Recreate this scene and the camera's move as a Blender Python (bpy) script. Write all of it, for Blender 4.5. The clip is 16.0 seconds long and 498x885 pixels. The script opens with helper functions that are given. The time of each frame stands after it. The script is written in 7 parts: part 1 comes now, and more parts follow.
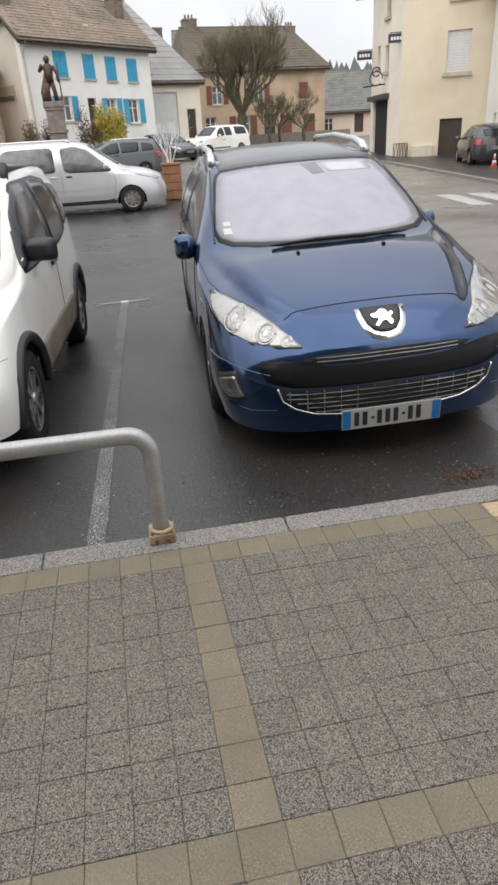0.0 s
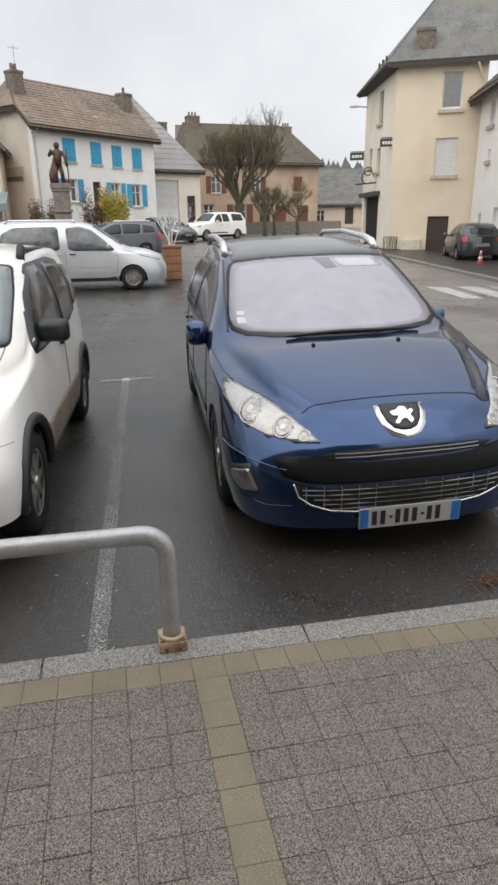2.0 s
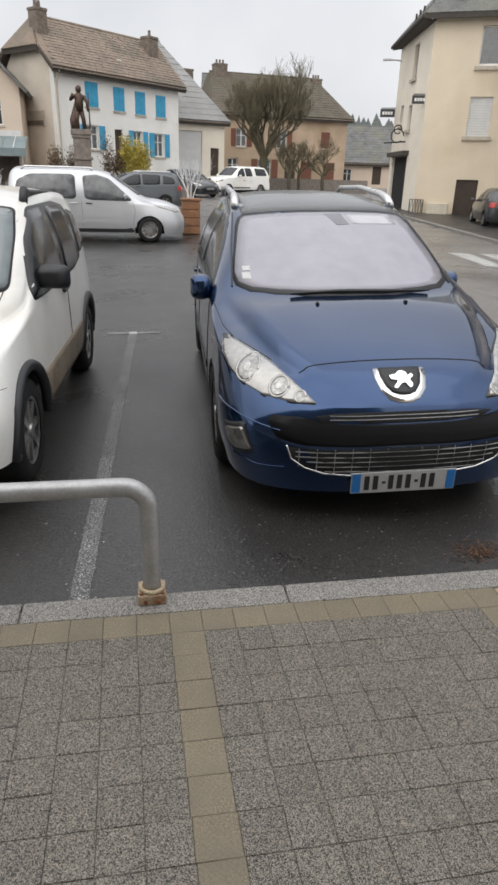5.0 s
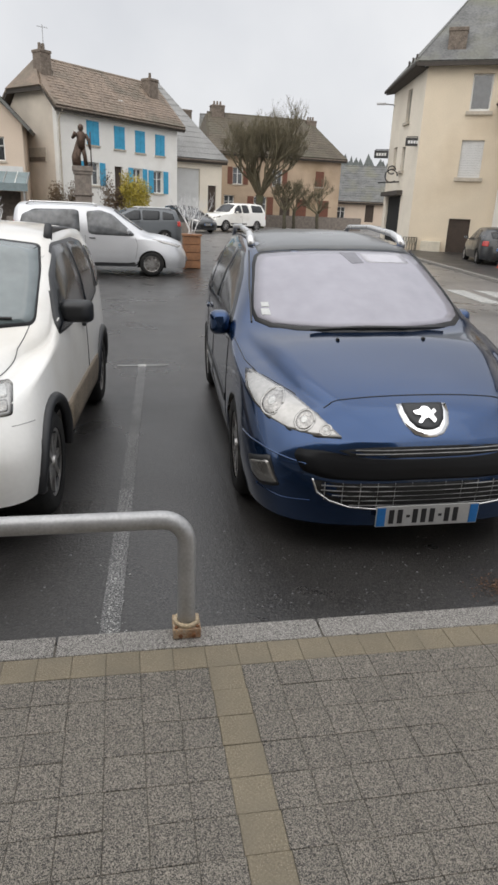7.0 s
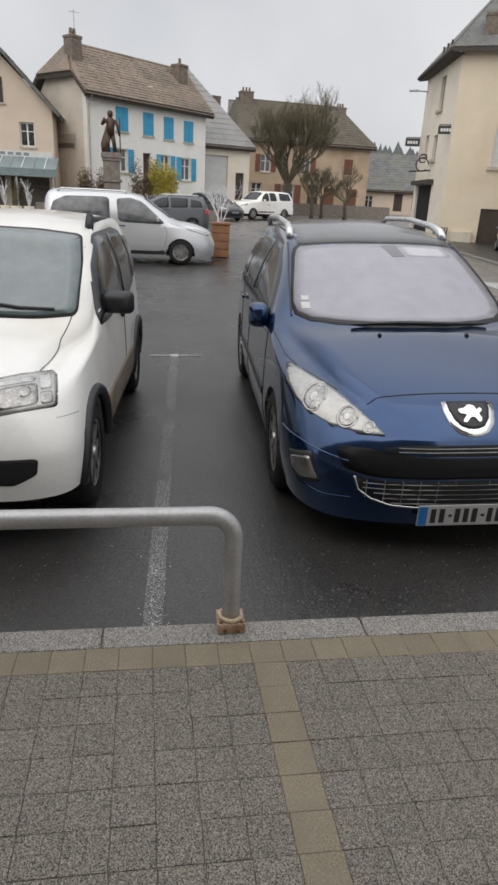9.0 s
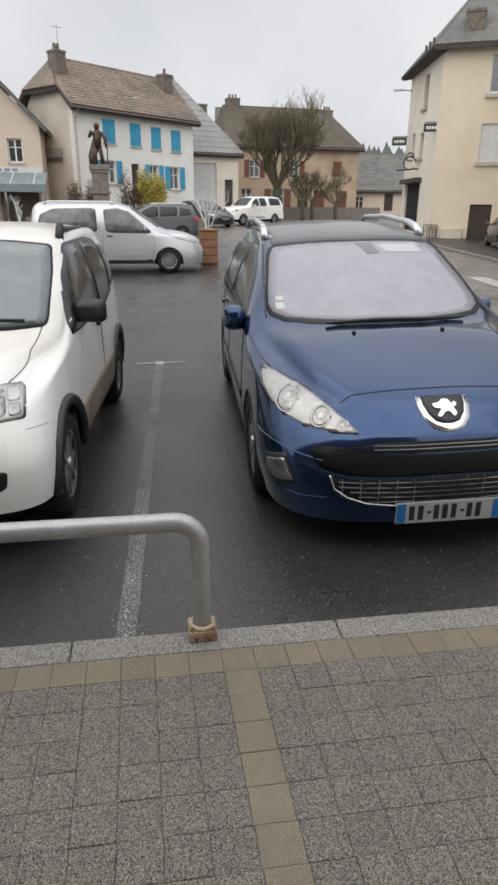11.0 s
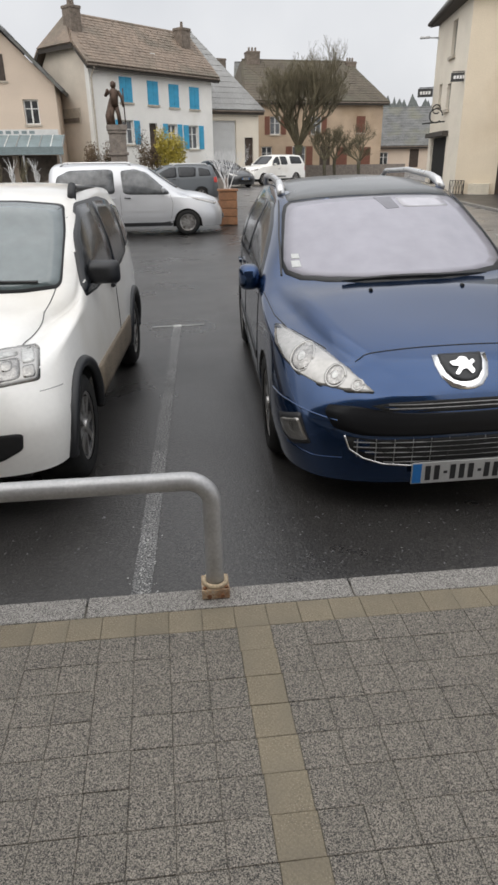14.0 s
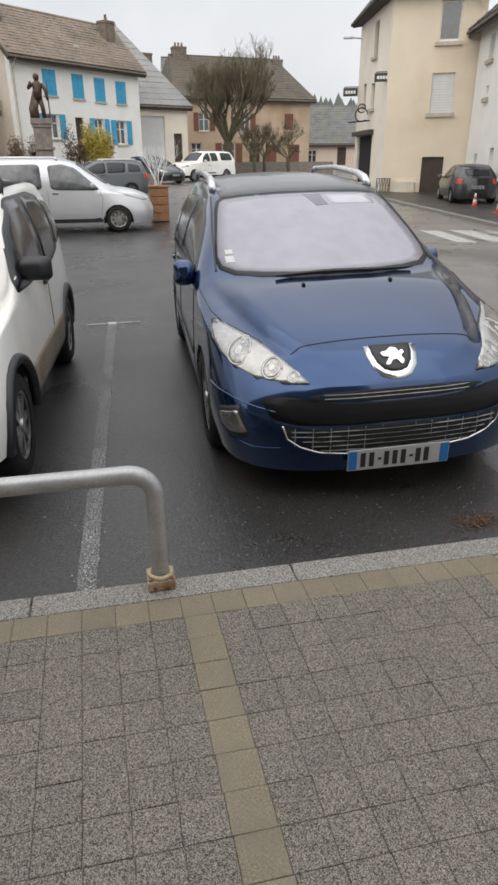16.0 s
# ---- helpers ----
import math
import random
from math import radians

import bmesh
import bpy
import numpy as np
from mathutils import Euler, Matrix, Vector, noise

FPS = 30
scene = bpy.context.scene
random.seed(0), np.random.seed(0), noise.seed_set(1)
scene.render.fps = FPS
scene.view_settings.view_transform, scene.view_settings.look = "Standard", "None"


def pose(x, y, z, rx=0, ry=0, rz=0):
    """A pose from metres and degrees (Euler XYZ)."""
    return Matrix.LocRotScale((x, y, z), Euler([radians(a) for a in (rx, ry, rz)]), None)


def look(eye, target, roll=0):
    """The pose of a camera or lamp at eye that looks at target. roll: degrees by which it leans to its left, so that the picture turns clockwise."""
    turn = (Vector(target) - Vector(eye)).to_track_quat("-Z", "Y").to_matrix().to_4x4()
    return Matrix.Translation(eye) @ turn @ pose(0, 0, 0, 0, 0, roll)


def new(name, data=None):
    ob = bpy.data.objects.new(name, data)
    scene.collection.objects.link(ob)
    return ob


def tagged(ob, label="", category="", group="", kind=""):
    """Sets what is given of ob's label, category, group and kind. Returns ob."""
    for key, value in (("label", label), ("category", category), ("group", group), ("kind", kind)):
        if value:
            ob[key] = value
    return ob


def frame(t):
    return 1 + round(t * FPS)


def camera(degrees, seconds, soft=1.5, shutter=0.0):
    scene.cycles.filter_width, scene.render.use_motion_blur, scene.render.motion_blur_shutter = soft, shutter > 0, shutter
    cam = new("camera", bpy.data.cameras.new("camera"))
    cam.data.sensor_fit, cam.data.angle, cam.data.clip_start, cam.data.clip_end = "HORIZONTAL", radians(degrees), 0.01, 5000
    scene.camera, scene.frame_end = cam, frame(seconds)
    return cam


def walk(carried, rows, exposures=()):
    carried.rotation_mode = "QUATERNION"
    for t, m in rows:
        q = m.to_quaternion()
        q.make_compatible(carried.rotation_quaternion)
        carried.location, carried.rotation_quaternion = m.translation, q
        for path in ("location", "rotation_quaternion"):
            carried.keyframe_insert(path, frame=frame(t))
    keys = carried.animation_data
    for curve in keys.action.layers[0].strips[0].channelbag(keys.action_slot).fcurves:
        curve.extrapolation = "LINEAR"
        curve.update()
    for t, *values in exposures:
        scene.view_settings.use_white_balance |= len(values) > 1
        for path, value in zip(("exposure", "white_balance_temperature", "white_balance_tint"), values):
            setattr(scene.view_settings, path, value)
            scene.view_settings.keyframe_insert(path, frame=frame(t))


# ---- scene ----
cam = camera(43.0, 16.0, soft=2.8)
PATH = [
    (0, (-0.023, -2.341, 1.553), (0.266, -0.569, 0.673), -3.4),
    (0.5, (-0.07, -2.274, 1.573), (0.436, -0.506, 0.786), -0.8),
    (1, (-0.161, -2.219, 1.592), (0.446, -0.474, 0.828), 2.1),
    (1.5, (-0.202, -2.182, 1.585), (0.419, -0.47, 0.758), 4.3),
    (2, (-0.144, -2.161, 1.605), (0.217, -0.311, 0.938), -0.6),
    (2.5, (-0.102, -2.134, 1.593), (0.199, -0.278, 0.909), 0.2),
    (3, (-0.044, -2.123, 1.574), (0.258, -0.275, 0.87), -0.6),
    (3.5, (-0.009, -2.137, 1.584), (0.364, -0.295, 0.899), -0.5),
    (4, (-0.022, -2.134, 1.569), (0.332, -0.322, 0.799), 0.3),
    (6.3, (-0.118, -2.148, 1.576), (0.175, -0.330, 0.794), 2.7),
    (6.5, (-0.147, -2.132, 1.566), (0.102, -0.301, 0.8), 0.8),
    (7, (-0.215, -2.142, 1.588), (0.126, -0.295, 0.901), 2.4),
    (7.5, (-0.279, -2.126, 1.616), (-0.011, -0.245, 0.99), 2.1),
    (8, (-0.319, -2.105, 1.621), (-0.135, -0.212, 1.003), 1.4),
    (8.5, (-0.336, -2.081, 1.605), (-0.082, -0.226, 0.903), 2.4),
    (9, (-0.319, -2.11, 1.61), (-0.044, -0.266, 0.888), 2.9),
    (9.2, (-0.315, -2.125, 1.609), (0.027, -0.296, 0.878), 3.8),
    (11.3, (-0.159, -2.088, 1.587), (0.103, -0.235, 0.882), 0.2),
    (11.5, (-0.159, -2.091, 1.591), (0.095, -0.244, 0.868), 0.4),
    (12, (-0.129, -2.077, 1.585), (0.084, -0.222, 0.869), -0.4),
    (12.5, (-0.105, -2.067, 1.574), (0.048, -0.215, 0.834), -1.1),
    (13, (-0.079, -2.064, 1.559), (0.068, -0.213, 0.816), -1.7),
    (13.5, (-0.102, -2.075, 1.56), (0.091, -0.248, 0.77), -1.0),
    (14, (-0.123, -2.09, 1.559), (0.069, -0.271, 0.751), -0.8),
    (14.5, (-0.142, -2.102, 1.562), (0.131, -0.294, 0.752), 0.5),
    (15, (-0.169, -2.118, 1.581), (0.109, -0.29, 0.819), 0.4),
    (15.5, (-0.157, -2.135, 1.567), (0.136, -0.305, 0.815), -0.5),
    (16, (-0.136, -2.142, 1.559), (0.245, -0.357, 0.741), -0.2),
]
# the clip's camera brightens and darkens its picture a little on the way
STOPS = [(0, 1.41), (0.5, 1.37), (1.5, 1.32), (2, 1.24), (3.5, 1.17), (4.2, 1.19), (6.5, 1.19), (7, 1.14), (8, 0.91), (9, 0.96), (11.5, 1.11), (13, 1.13), (15, 1.16), (16, 1.21)]
walk(cam, [(t, look(eye, target, roll)) for t, eye, target, roll in PATH], STOPS)


# ---- world, sun and exposure ----
world = bpy.data.worlds.new("overcast_sky")
scene.world = world
world.use_nodes = True
wn, wl = world.node_tree.nodes, world.node_tree.links
wn.clear()
w_out = wn.new("ShaderNodeOutputWorld")
w_bg = wn.new("ShaderNodeBackground")
w_sky = wn.new("ShaderNodeTexSky")
w_sky.sky_type = 'NISHITA'
w_sky.sun_disc = False
w_sky.sun_elevation = radians(34)
w_sky.sun_rotation = radians(204)
w_sky.air_density, w_sky.dust_density, w_sky.ozone_density = 1.0, 4.0, 1.0
w_hsv = wn.new("ShaderNodeHueSaturation")
w_hsv.inputs["Saturation"].default_value = 0.16
w_map = wn.new("ShaderNodeTexCoord")
w_noise = wn.new("ShaderNodeTexNoise")
w_noise.inputs["Scale"].default_value = 2.6
w_noise.inputs["Detail"].default_value = 5.0
w_ramp = wn.new("ShaderNodeValToRGB")
w_ramp.color_ramp.elements[0].position, w_ramp.color_ramp.elements[1].position = 0.32, 0.68
w_ramp.color_ramp.elements[0].color = (4.80, 4.92, 5.20, 1)
w_ramp.color_ramp.elements[1].color = (6.30, 6.33, 6.46, 1)
w_mix = wn.new("ShaderNodeMixRGB")
w_mix.inputs[0].default_value = 0.80
wl.new(w_sky.outputs[0], w_hsv.inputs["Color"])
wl.new(w_map.outputs["Generated"], w_noise.inputs["Vector"])
wl.new(w_noise.outputs[0], w_ramp.inputs[0])
wl.new(w_hsv.outputs[0], w_mix.inputs[1])
wl.new(w_ramp.outputs[0], w_mix.inputs[2])
# an overcast sky is far brighter overhead than near the horizon
w_sep, w_up, w_lift = wn.new("ShaderNodeSeparateXYZ"), wn.new("ShaderNodeMapRange"), wn.new("ShaderNodeVectorMath")
w_up.interpolation_type = 'SMOOTHSTEP'
for key, val in (("From Min", 0.38), ("From Max", 0.95), ("To Min", 1.0), ("To Max", 2.2)):
    w_up.inputs[key].default_value = val
w_lift.operation = 'SCALE'
wl.new(w_map.outputs["Generated"], w_sep.inputs[0])
wl.new(w_sep.outputs[2], w_up.inputs["Value"])
wl.new(w_mix.outputs[0], w_lift.inputs[0])
wl.new(w_up.outputs[0], w_lift.inputs["Scale"])
wl.new(w_lift.outputs[0], w_bg.inputs[0])
wl.new(w_bg.outputs[0], w_out.inputs[0])
w_bg.inputs["Strength"].default_value = 0.068
sun = new("sun", bpy.data.lights.new("sun", "SUN"))
sun.data.energy, sun.data.angle, sun.data.color = 0.5, radians(120), (1.0, 0.92, 0.80)
sun.matrix_world = look((-24, -18, 44), (0, 10, 0))


# ---- materials ----
def mat(name, base, rough=0.6, metal=0.0, var=0.12, scale=6.0, fine=60.0, bump=0.15, rand=0.0, dirt=None, dirt_amount=0.0,
        coat=0.0, spec=0.5, alt=None, alt_at=0.5, rough_var=0.1, space="Object", chips=0.0):
    """A surface with coarse and fine colour variation, relief, optional dirt and a per-object shift."""
    m = bpy.data.materials.new(name)
    m.use_nodes = True
    n, k = m.node_tree.nodes, m.node_tree.links
    b = n["Principled BSDF"]
    co = n.new("ShaderNodeTexCoord").outputs[space]
    if chips and rand:      # no two pieces alike
        shift, spread = n.new("ShaderNodeVectorMath"), n.new("ShaderNodeMath")
        spread.operation = 'MULTIPLY'
        spread.inputs[1].default_value = 53.0
        k.new(n.new("ShaderNodeObjectInfo").outputs["Random"], spread.inputs[0])
        k.new(co, shift.inputs[0]), k.new(spread.outputs[0], shift.inputs[1])
        co = shift.outputs[0]
    big, small = n.new("ShaderNodeTexNoise"), n.new("ShaderNodeTexNoise")
    for tex, sc, det in ((big, scale, 4.0), (small, fine, 3.0)):
        tex.inputs["Scale"].default_value, tex.inputs["Detail"].default_value = sc, det
        k.new(co, tex.inputs["Vector"])
    add = n.new("ShaderNodeMath")
    add.operation = 'ADD'
    k.new(big.outputs[0], add.inputs[0]), k.new(small.outputs[0], add.inputs[1])
    half = n.new("ShaderNodeMath")
    half.operation = 'MULTIPLY'
    half.inputs[1].default_value = 0.5
    k.new(add.outputs[0], half.inputs[0])
    ramp = n.new("ShaderNodeValToRGB")
    lo, hi = [max(0.0, c * (1 - 2 * var)) for c in base], [min(1.0, c * (1 + 2 * var)) for c in base]
    e = ramp.color_ramp.elements
    e[0].position, e[1].position = 0.3, 0.7
    e[0].color, e[1].color = (*lo, 1), (*hi, 1)
    k.new(half.outputs[0], ramp.inputs[0])
    col = ramp.outputs[0]
    if alt:
        mix = n.new("ShaderNodeMixRGB")
        r2 = n.new("ShaderNodeValToRGB")
        r2.color_ramp.elements[0].position, r2.color_ramp.elements[1].position = alt_at - 0.03, alt_at + 0.03
        if chips:       # stone chips of one colour each
            sp = n.new("ShaderNodeTexVoronoi")
            sp.inputs["Scale"].default_value = chips
            r2.color_ramp.elements[0].position, r2.color_ramp.elements[1].position = max(0.0, alt_at - 0.3), min(1.0, alt_at + 0.3)
            k.new(co, sp.inputs["Vector"]), k.new(sp.outputs["Color"], r2.inputs[0])
        else:
            sp = n.new("ShaderNodeTexNoise")
            sp.inputs["Scale"].default_value, sp.inputs["Detail"].default_value = fine * 1.7, 2.0
            k.new(co, sp.inputs["Vector"]), k.new(sp.outputs[0], r2.inputs[0])
        k.new(r2.outputs[0], mix.inputs[0])
        k.new(col, mix.inputs[1])
        mix.inputs[2].default_value = (*alt, 1)
        col = mix.outputs[0]
    if dirt:
        mix = n.new("ShaderNodeMixRGB")
        r3 = n.new("ShaderNodeValToRGB")
        r3.color_ramp.elements[0].position, r3.color_ramp.elements[1].position = 0.62 - 0.3 * dirt_amount, 0.75
        d = n.new("ShaderNodeTexNoise")
        d.inputs["Scale"].default_value, d.inputs["Detail"].default_value = scale * 0.45, 6.0
        k.new(co, d.inputs["Vector"]), k.new(d.outputs[0], r3.inputs[0]), k.new(r3.outputs[0], mix.inputs[0])
        k.new(col, mix.inputs[1])
        mix.inputs[2].default_value = (*dirt, 1)
        col = mix.outputs[0]
    if rand:
        info = n.new("ShaderNodeObjectInfo")
        hsv = n.new("ShaderNodeHueSaturation")
        mr = n.new("ShaderNodeMapRange")
        mr.inputs["To Min"].default_value, mr.inputs["To Max"].default_value = 1 - rand, 1 + rand
        k.new(info.outputs["Random"], mr.inputs["Value"])
        k.new(mr.outputs[0], hsv.inputs["Value"]), k.new(col, hsv.inputs["Color"])
        col = hsv.outputs[0]
    k.new(col, b.inputs["Base Color"])
    rr = n.new("ShaderNodeMapRange")
    rr.inputs["To Min"].default_value, rr.inputs["To Max"].default_value = max(0.02, rough - rough_var), min(1.0, rough + rough_var)
    k.new(big.outputs[0], rr.inputs["Value"]), k.new(rr.outputs[0], b.inputs["Roughness"])
    b.inputs["Metallic"].default_value = metal
    b.inputs["Coat Weight"].default_value = coat
    b.inputs["Coat Roughness"].default_value = 0.06
    b.inputs["Specular IOR Level"].default_value = spec
    if bump:
        bp = n.new("ShaderNodeBump")
        bp.inputs["Strength"].default_value, bp.inputs["Distance"].default_value = bump, 0.01
        k.new(small.outputs[0], bp.inputs["Height"]), k.new(bp.outputs[0], b.inputs["Normal"])
    return m


M = {}
M["asphalt"] = mat("asphalt_damp", (0.0255, 0.024, 0.0235), 0.32, var=0.32, scale=1.1, fine=80, bump=0.30, alt=(0.078, 0.074, 0.069), alt_at=0.69, rough_var=0.20, spec=0.6, chips=170, dirt=(0.0135, 0.0125, 0.012), dirt_amount=0.45)
M["footway"] = mat("dark_footway_asphalt", (0.034, 0.032, 0.031), 0.42, var=0.25, scale=1.1, fine=60, bump=0.25, rough_var=0.15, spec=0.4)
def sheen_lane(m, x0, x1, gain):
    """Street asphalt paler than the parking bays, wet sky sheen painted into its colour."""
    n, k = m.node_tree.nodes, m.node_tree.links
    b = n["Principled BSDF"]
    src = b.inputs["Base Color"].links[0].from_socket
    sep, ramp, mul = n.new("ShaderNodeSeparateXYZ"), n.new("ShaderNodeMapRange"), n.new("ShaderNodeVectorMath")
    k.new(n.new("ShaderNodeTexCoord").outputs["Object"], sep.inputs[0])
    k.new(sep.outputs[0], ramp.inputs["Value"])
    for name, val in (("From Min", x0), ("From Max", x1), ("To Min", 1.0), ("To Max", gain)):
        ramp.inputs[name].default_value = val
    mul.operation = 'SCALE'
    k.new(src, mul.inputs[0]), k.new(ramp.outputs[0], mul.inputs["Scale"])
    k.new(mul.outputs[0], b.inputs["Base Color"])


# painted sheen grows from the bays out to the open street
sheen_lane(M["asphalt"], 1.75, 3.6, 4.3)
M["mud"] = mat("dried_side_dirt", (0.21, 0.17, 0.125), 0.7, var=0.3, scale=4, fine=60, bump=0.2)
# pale base stands in for sky mirrored by wet asphalt
M["wet_sheen"] = mat("wet_asphalt_painted_sheen", (0.085, 0.085, 0.09), 0.2, var=0.35, scale=7, fine=70, bump=0.3, rough_var=0.2)
M["dust"] = mat("light_grit", (0.11, 0.11, 0.112), 0.7, var=0.25, scale=8, fine=120, bump=0.3)
M["paint"] = mat("worn_white_paint", (0.215, 0.213, 0.208), 0.6, var=0.3, scale=5, fine=70, bump=0.4, alt=(0.034, 0.034, 0.036), alt_at=0.51, dirt=(0.07, 0.07, 0.07), dirt_amount=0.2)
M["paint_bright"] = mat("white_road_paint", (0.46, 0.46, 0.44), 0.6, var=0.15, scale=7, fine=60, bump=0.4, alt=(0.09, 0.09, 0.09), alt_at=0.57)
M["paint_thin"] = mat("thin_white_paint", (0.20, 0.20, 0.195), 0.6, var=0.2, scale=7, fine=50, bump=0.3)
M["kerb"] = mat("granite_kerb", (0.062, 0.058, 0.053), 0.6, var=0.3, scale=9, fine=120, bump=0.4, alt=(0.39, 0.37, 0.34), alt_at=0.52, rand=0.06, chips=330)
M["tile_grey"] = mat("aggregate_paver", (0.013, 0.012, 0.0105), 0.60, var=0.40, scale=5, fine=160, bump=0.5, alt=(0.308, 0.276, 0.229), alt_at=0.55, rand=0.06, chips=430)
M["tile_beige"] = mat("beige_paver", (0.185, 0.155, 0.104), 0.62, var=0.22, scale=7, fine=130, bump=0.35, alt=(0.30, 0.255, 0.185), alt_at=0.62, rand=0.08, dirt=(0.125, 0.108, 0.078), dirt_amount=0.6)
M["slab"] = mat("golden_limestone", (0.36, 0.275, 0.165), 0.55, var=0.28, scale=6, fine=50, bump=0.35, rand=0.28, dirt=(0.30, 0.22, 0.12), dirt_amount=0.5)
M["slab_grey"] = mat("grey_limestone", (0.20, 0.20, 0.205), 0.6, var=0.2, scale=6, fine=90, bump=0.35)
M["joint"] = mat("joint_mortar", (0.085, 0.077, 0.064), 0.85, var=0.2, scale=20, fine=200, bump=0.4)
M["blue_paint"] = mat("metallic_blue_paint", (0.0105, 0.042, 0.122), 0.165, metal=0.82, var=0.05, scale=1.2, fine=900, bump=0.0, coat=0.9, rough_var=0.05)
M["white_paint"] = mat("white_car_paint", (0.87, 0.86, 0.825), 0.35, var=0.02, scale=1.5, fine=40, bump=0.0, coat=0.7, rough_var=0.05, dirt=(0.62, 0.58, 0.50), dirt_amount=0.35)
M["silver_paint"] = mat("silver_car_paint", (0.56, 0.57, 0.59), 0.32, metal=0.55, var=0.04, scale=1.5, fine=400, bump=0.0, coat=0.7)
M["dark_grey_paint"] = mat("dark_grey_car_paint", (0.10, 0.11, 0.12), 0.35, metal=0.3, var=0.06, scale=1.5, fine=300, bump=0.0, coat=0.6)
M["black_paint"] = mat("black_car_paint", (0.018, 0.020, 0.023), 0.30, var=0.1, scale=1.5, fine=300, bump=0.0, coat=0.7)
M["black_plastic"] = mat("black_plastic", (0.020, 0.021, 0.023), 0.45, var=0.2, scale=5, fine=200, bump=0.1)
M["lamp_bowl"] = mat("lamp_bowl", (0.34, 0.33, 0.31), 0.15, metal=0.8, var=0.2, scale=20, fine=60, bump=0.0, coat=1.0)
M["bowl_grey"] = mat("lamp_bowl_grey", (0.31, 0.30, 0.285), 0.2, metal=0.75, var=0.3, scale=25, fine=70, bump=0.05, coat=1.0)
M["lamp_clear"] = mat("lamp_clear_glass", (0.50, 0.50, 0.48), 0.2, metal=0.3, var=0.2, scale=20, fine=90, bump=0.1, coat=1.0)
M["satin_black"] = mat("satin_black_band", (0.007, 0.0075, 0.009), 0.5, var=0.2, scale=3, fine=200, bump=0.0, spec=0.25)
M["grille_metal"] = mat("dull_grille_metal", (0.30, 0.30, 0.30), 0.4, metal=0.6, var=0.15, scale=20, fine=100, bump=0.0)
M["rubber"] = mat("tyre_rubber", (0.016, 0.016, 0.016), 0.85, var=0.2, scale=12, fine=150, bump=0.3, dirt=(0.035, 0.033, 0.028), dirt_amount=0.3, spec=0.3)
M["alloy"] = mat("alloy_metal", (0.42, 0.41, 0.40), 0.38, metal=0.8, var=0.15, scale=14, fine=90, bump=0.05, dirt=(0.12, 0.10, 0.08), dirt_amount=0.6)
M["chrome"] = mat("chrome", (0.80, 0.80, 0.80), 0.12, metal=1.0, var=0.03, scale=9, fine=60, bump=0.0, rough_var=0.04)
M["rail"] = mat("satin_aluminium", (0.68, 0.68, 0.68), 0.30, metal=0.85, var=0.05, scale=9, fine=90, bump=0.0)
M["glass_dark"] = mat("tinted_glass", (0.020, 0.022, 0.025), 0.16, var=0.15, scale=2.5, fine=10, bump=0.0, coat=0.1, rough_var=0.03, spec=0.4)
M["glass_light"] = mat("clear_car_glass", (0.115, 0.12, 0.125), 0.10, var=0.35, scale=1.6, fine=6, bump=0.0, coat=0.5, rough_var=0.03, spec=0.5)
# dark roof glass with the reflected sky painted in as a grey base
M["roof_sky_grey"] = mat("roof_glass_painted_sky", (0.10, 0.105, 0.108), 0.30, var=0.06, scale=2, fine=20, bump=0.0, coat=0.4)
# lighter tone for the reflection painted on the windscreen
M["screen_glint"] = mat("windscreen_reflection_patch", (0.50, 0.49, 0.53), 0.22, var=0.05, scale=5, fine=14, bump=0.0, coat=0.35, rough_var=0.05)
M["screen_shade"] = mat("shade_behind_mist", (0.17, 0.165, 0.19), 0.24, var=0.08, scale=5, fine=14, bump=0.0, coat=0.35, rough_var=0.05)
# mist on the glass, with the sky's reflection painted into the pale base
M["screen_fog_sky"] = mat("misted_windscreen_painted_sky", (0.33, 0.32, 0.365), 0.24, var=0.05, scale=2.2, fine=9, bump=0.0, coat=0.35, rough_var=0.05, spec=0.5)
M["screen_teal"] = mat("green_tinted_windscreen", (0.125, 0.16, 0.165), 0.10, var=0.14, scale=2.4, fine=8, bump=0.0, coat=1.0, rough_var=0.04, spec=0.7)
M["lens"] = mat("headlight_reflector", (0.40, 0.39, 0.37), 0.2, metal=0.65, var=0.12, scale=7, fine=30, bump=0.03, coat=1.0)
M["lamp_red"] = mat("red_lamp_glass", (0.50, 0.025, 0.02), 0.2, var=0.15, scale=16, fine=60, bump=0.05, coat=1.0)
M["plate_white"] = mat("plate_white", (0.40, 0.40, 0.395), 0.4, var=0.05, scale=9, fine=80, bump=0.02)
M["plate_blue"] = mat("plate_blue", (0.02, 0.15, 0.42), 0.4, var=0.08, scale=9, fine=80, bump=0.02)
M["ink"] = mat("black_ink", (0.02, 0.02, 0.022), 0.5, var=0.1, scale=9, fine=80, bump=0.0)
M["sticker"] = mat("paper_sticker", (0.58, 0.59, 0.58), 0.6, var=0.08, scale=40, fine=200, bump=0.0)
M["galv"] = mat("galvanised_steel", (0.42, 0.42, 0.42), 0.42, metal=0.55, var=0.10, scale=9, fine=80, bump=0.06, rough_var=0.1)
M["rust"] = mat("rusty_steel", (0.40, 0.28, 0.17), 0.75, metal=0.2, var=0.35, scale=28, fine=120, bump=0.4, alt=(0.42, 0.37, 0.30), alt_at=0.53, dirt=(0.20, 0.08, 0.03), dirt_amount=0.5)
M["rust_pale"] = mat("rust_stained_collar", (0.46, 0.37, 0.25), 0.7, metal=0.1, var=0.25, scale=30, fine=120, bump=0.3, dirt=(0.24, 0.10, 0.04), dirt_amount=0.35)
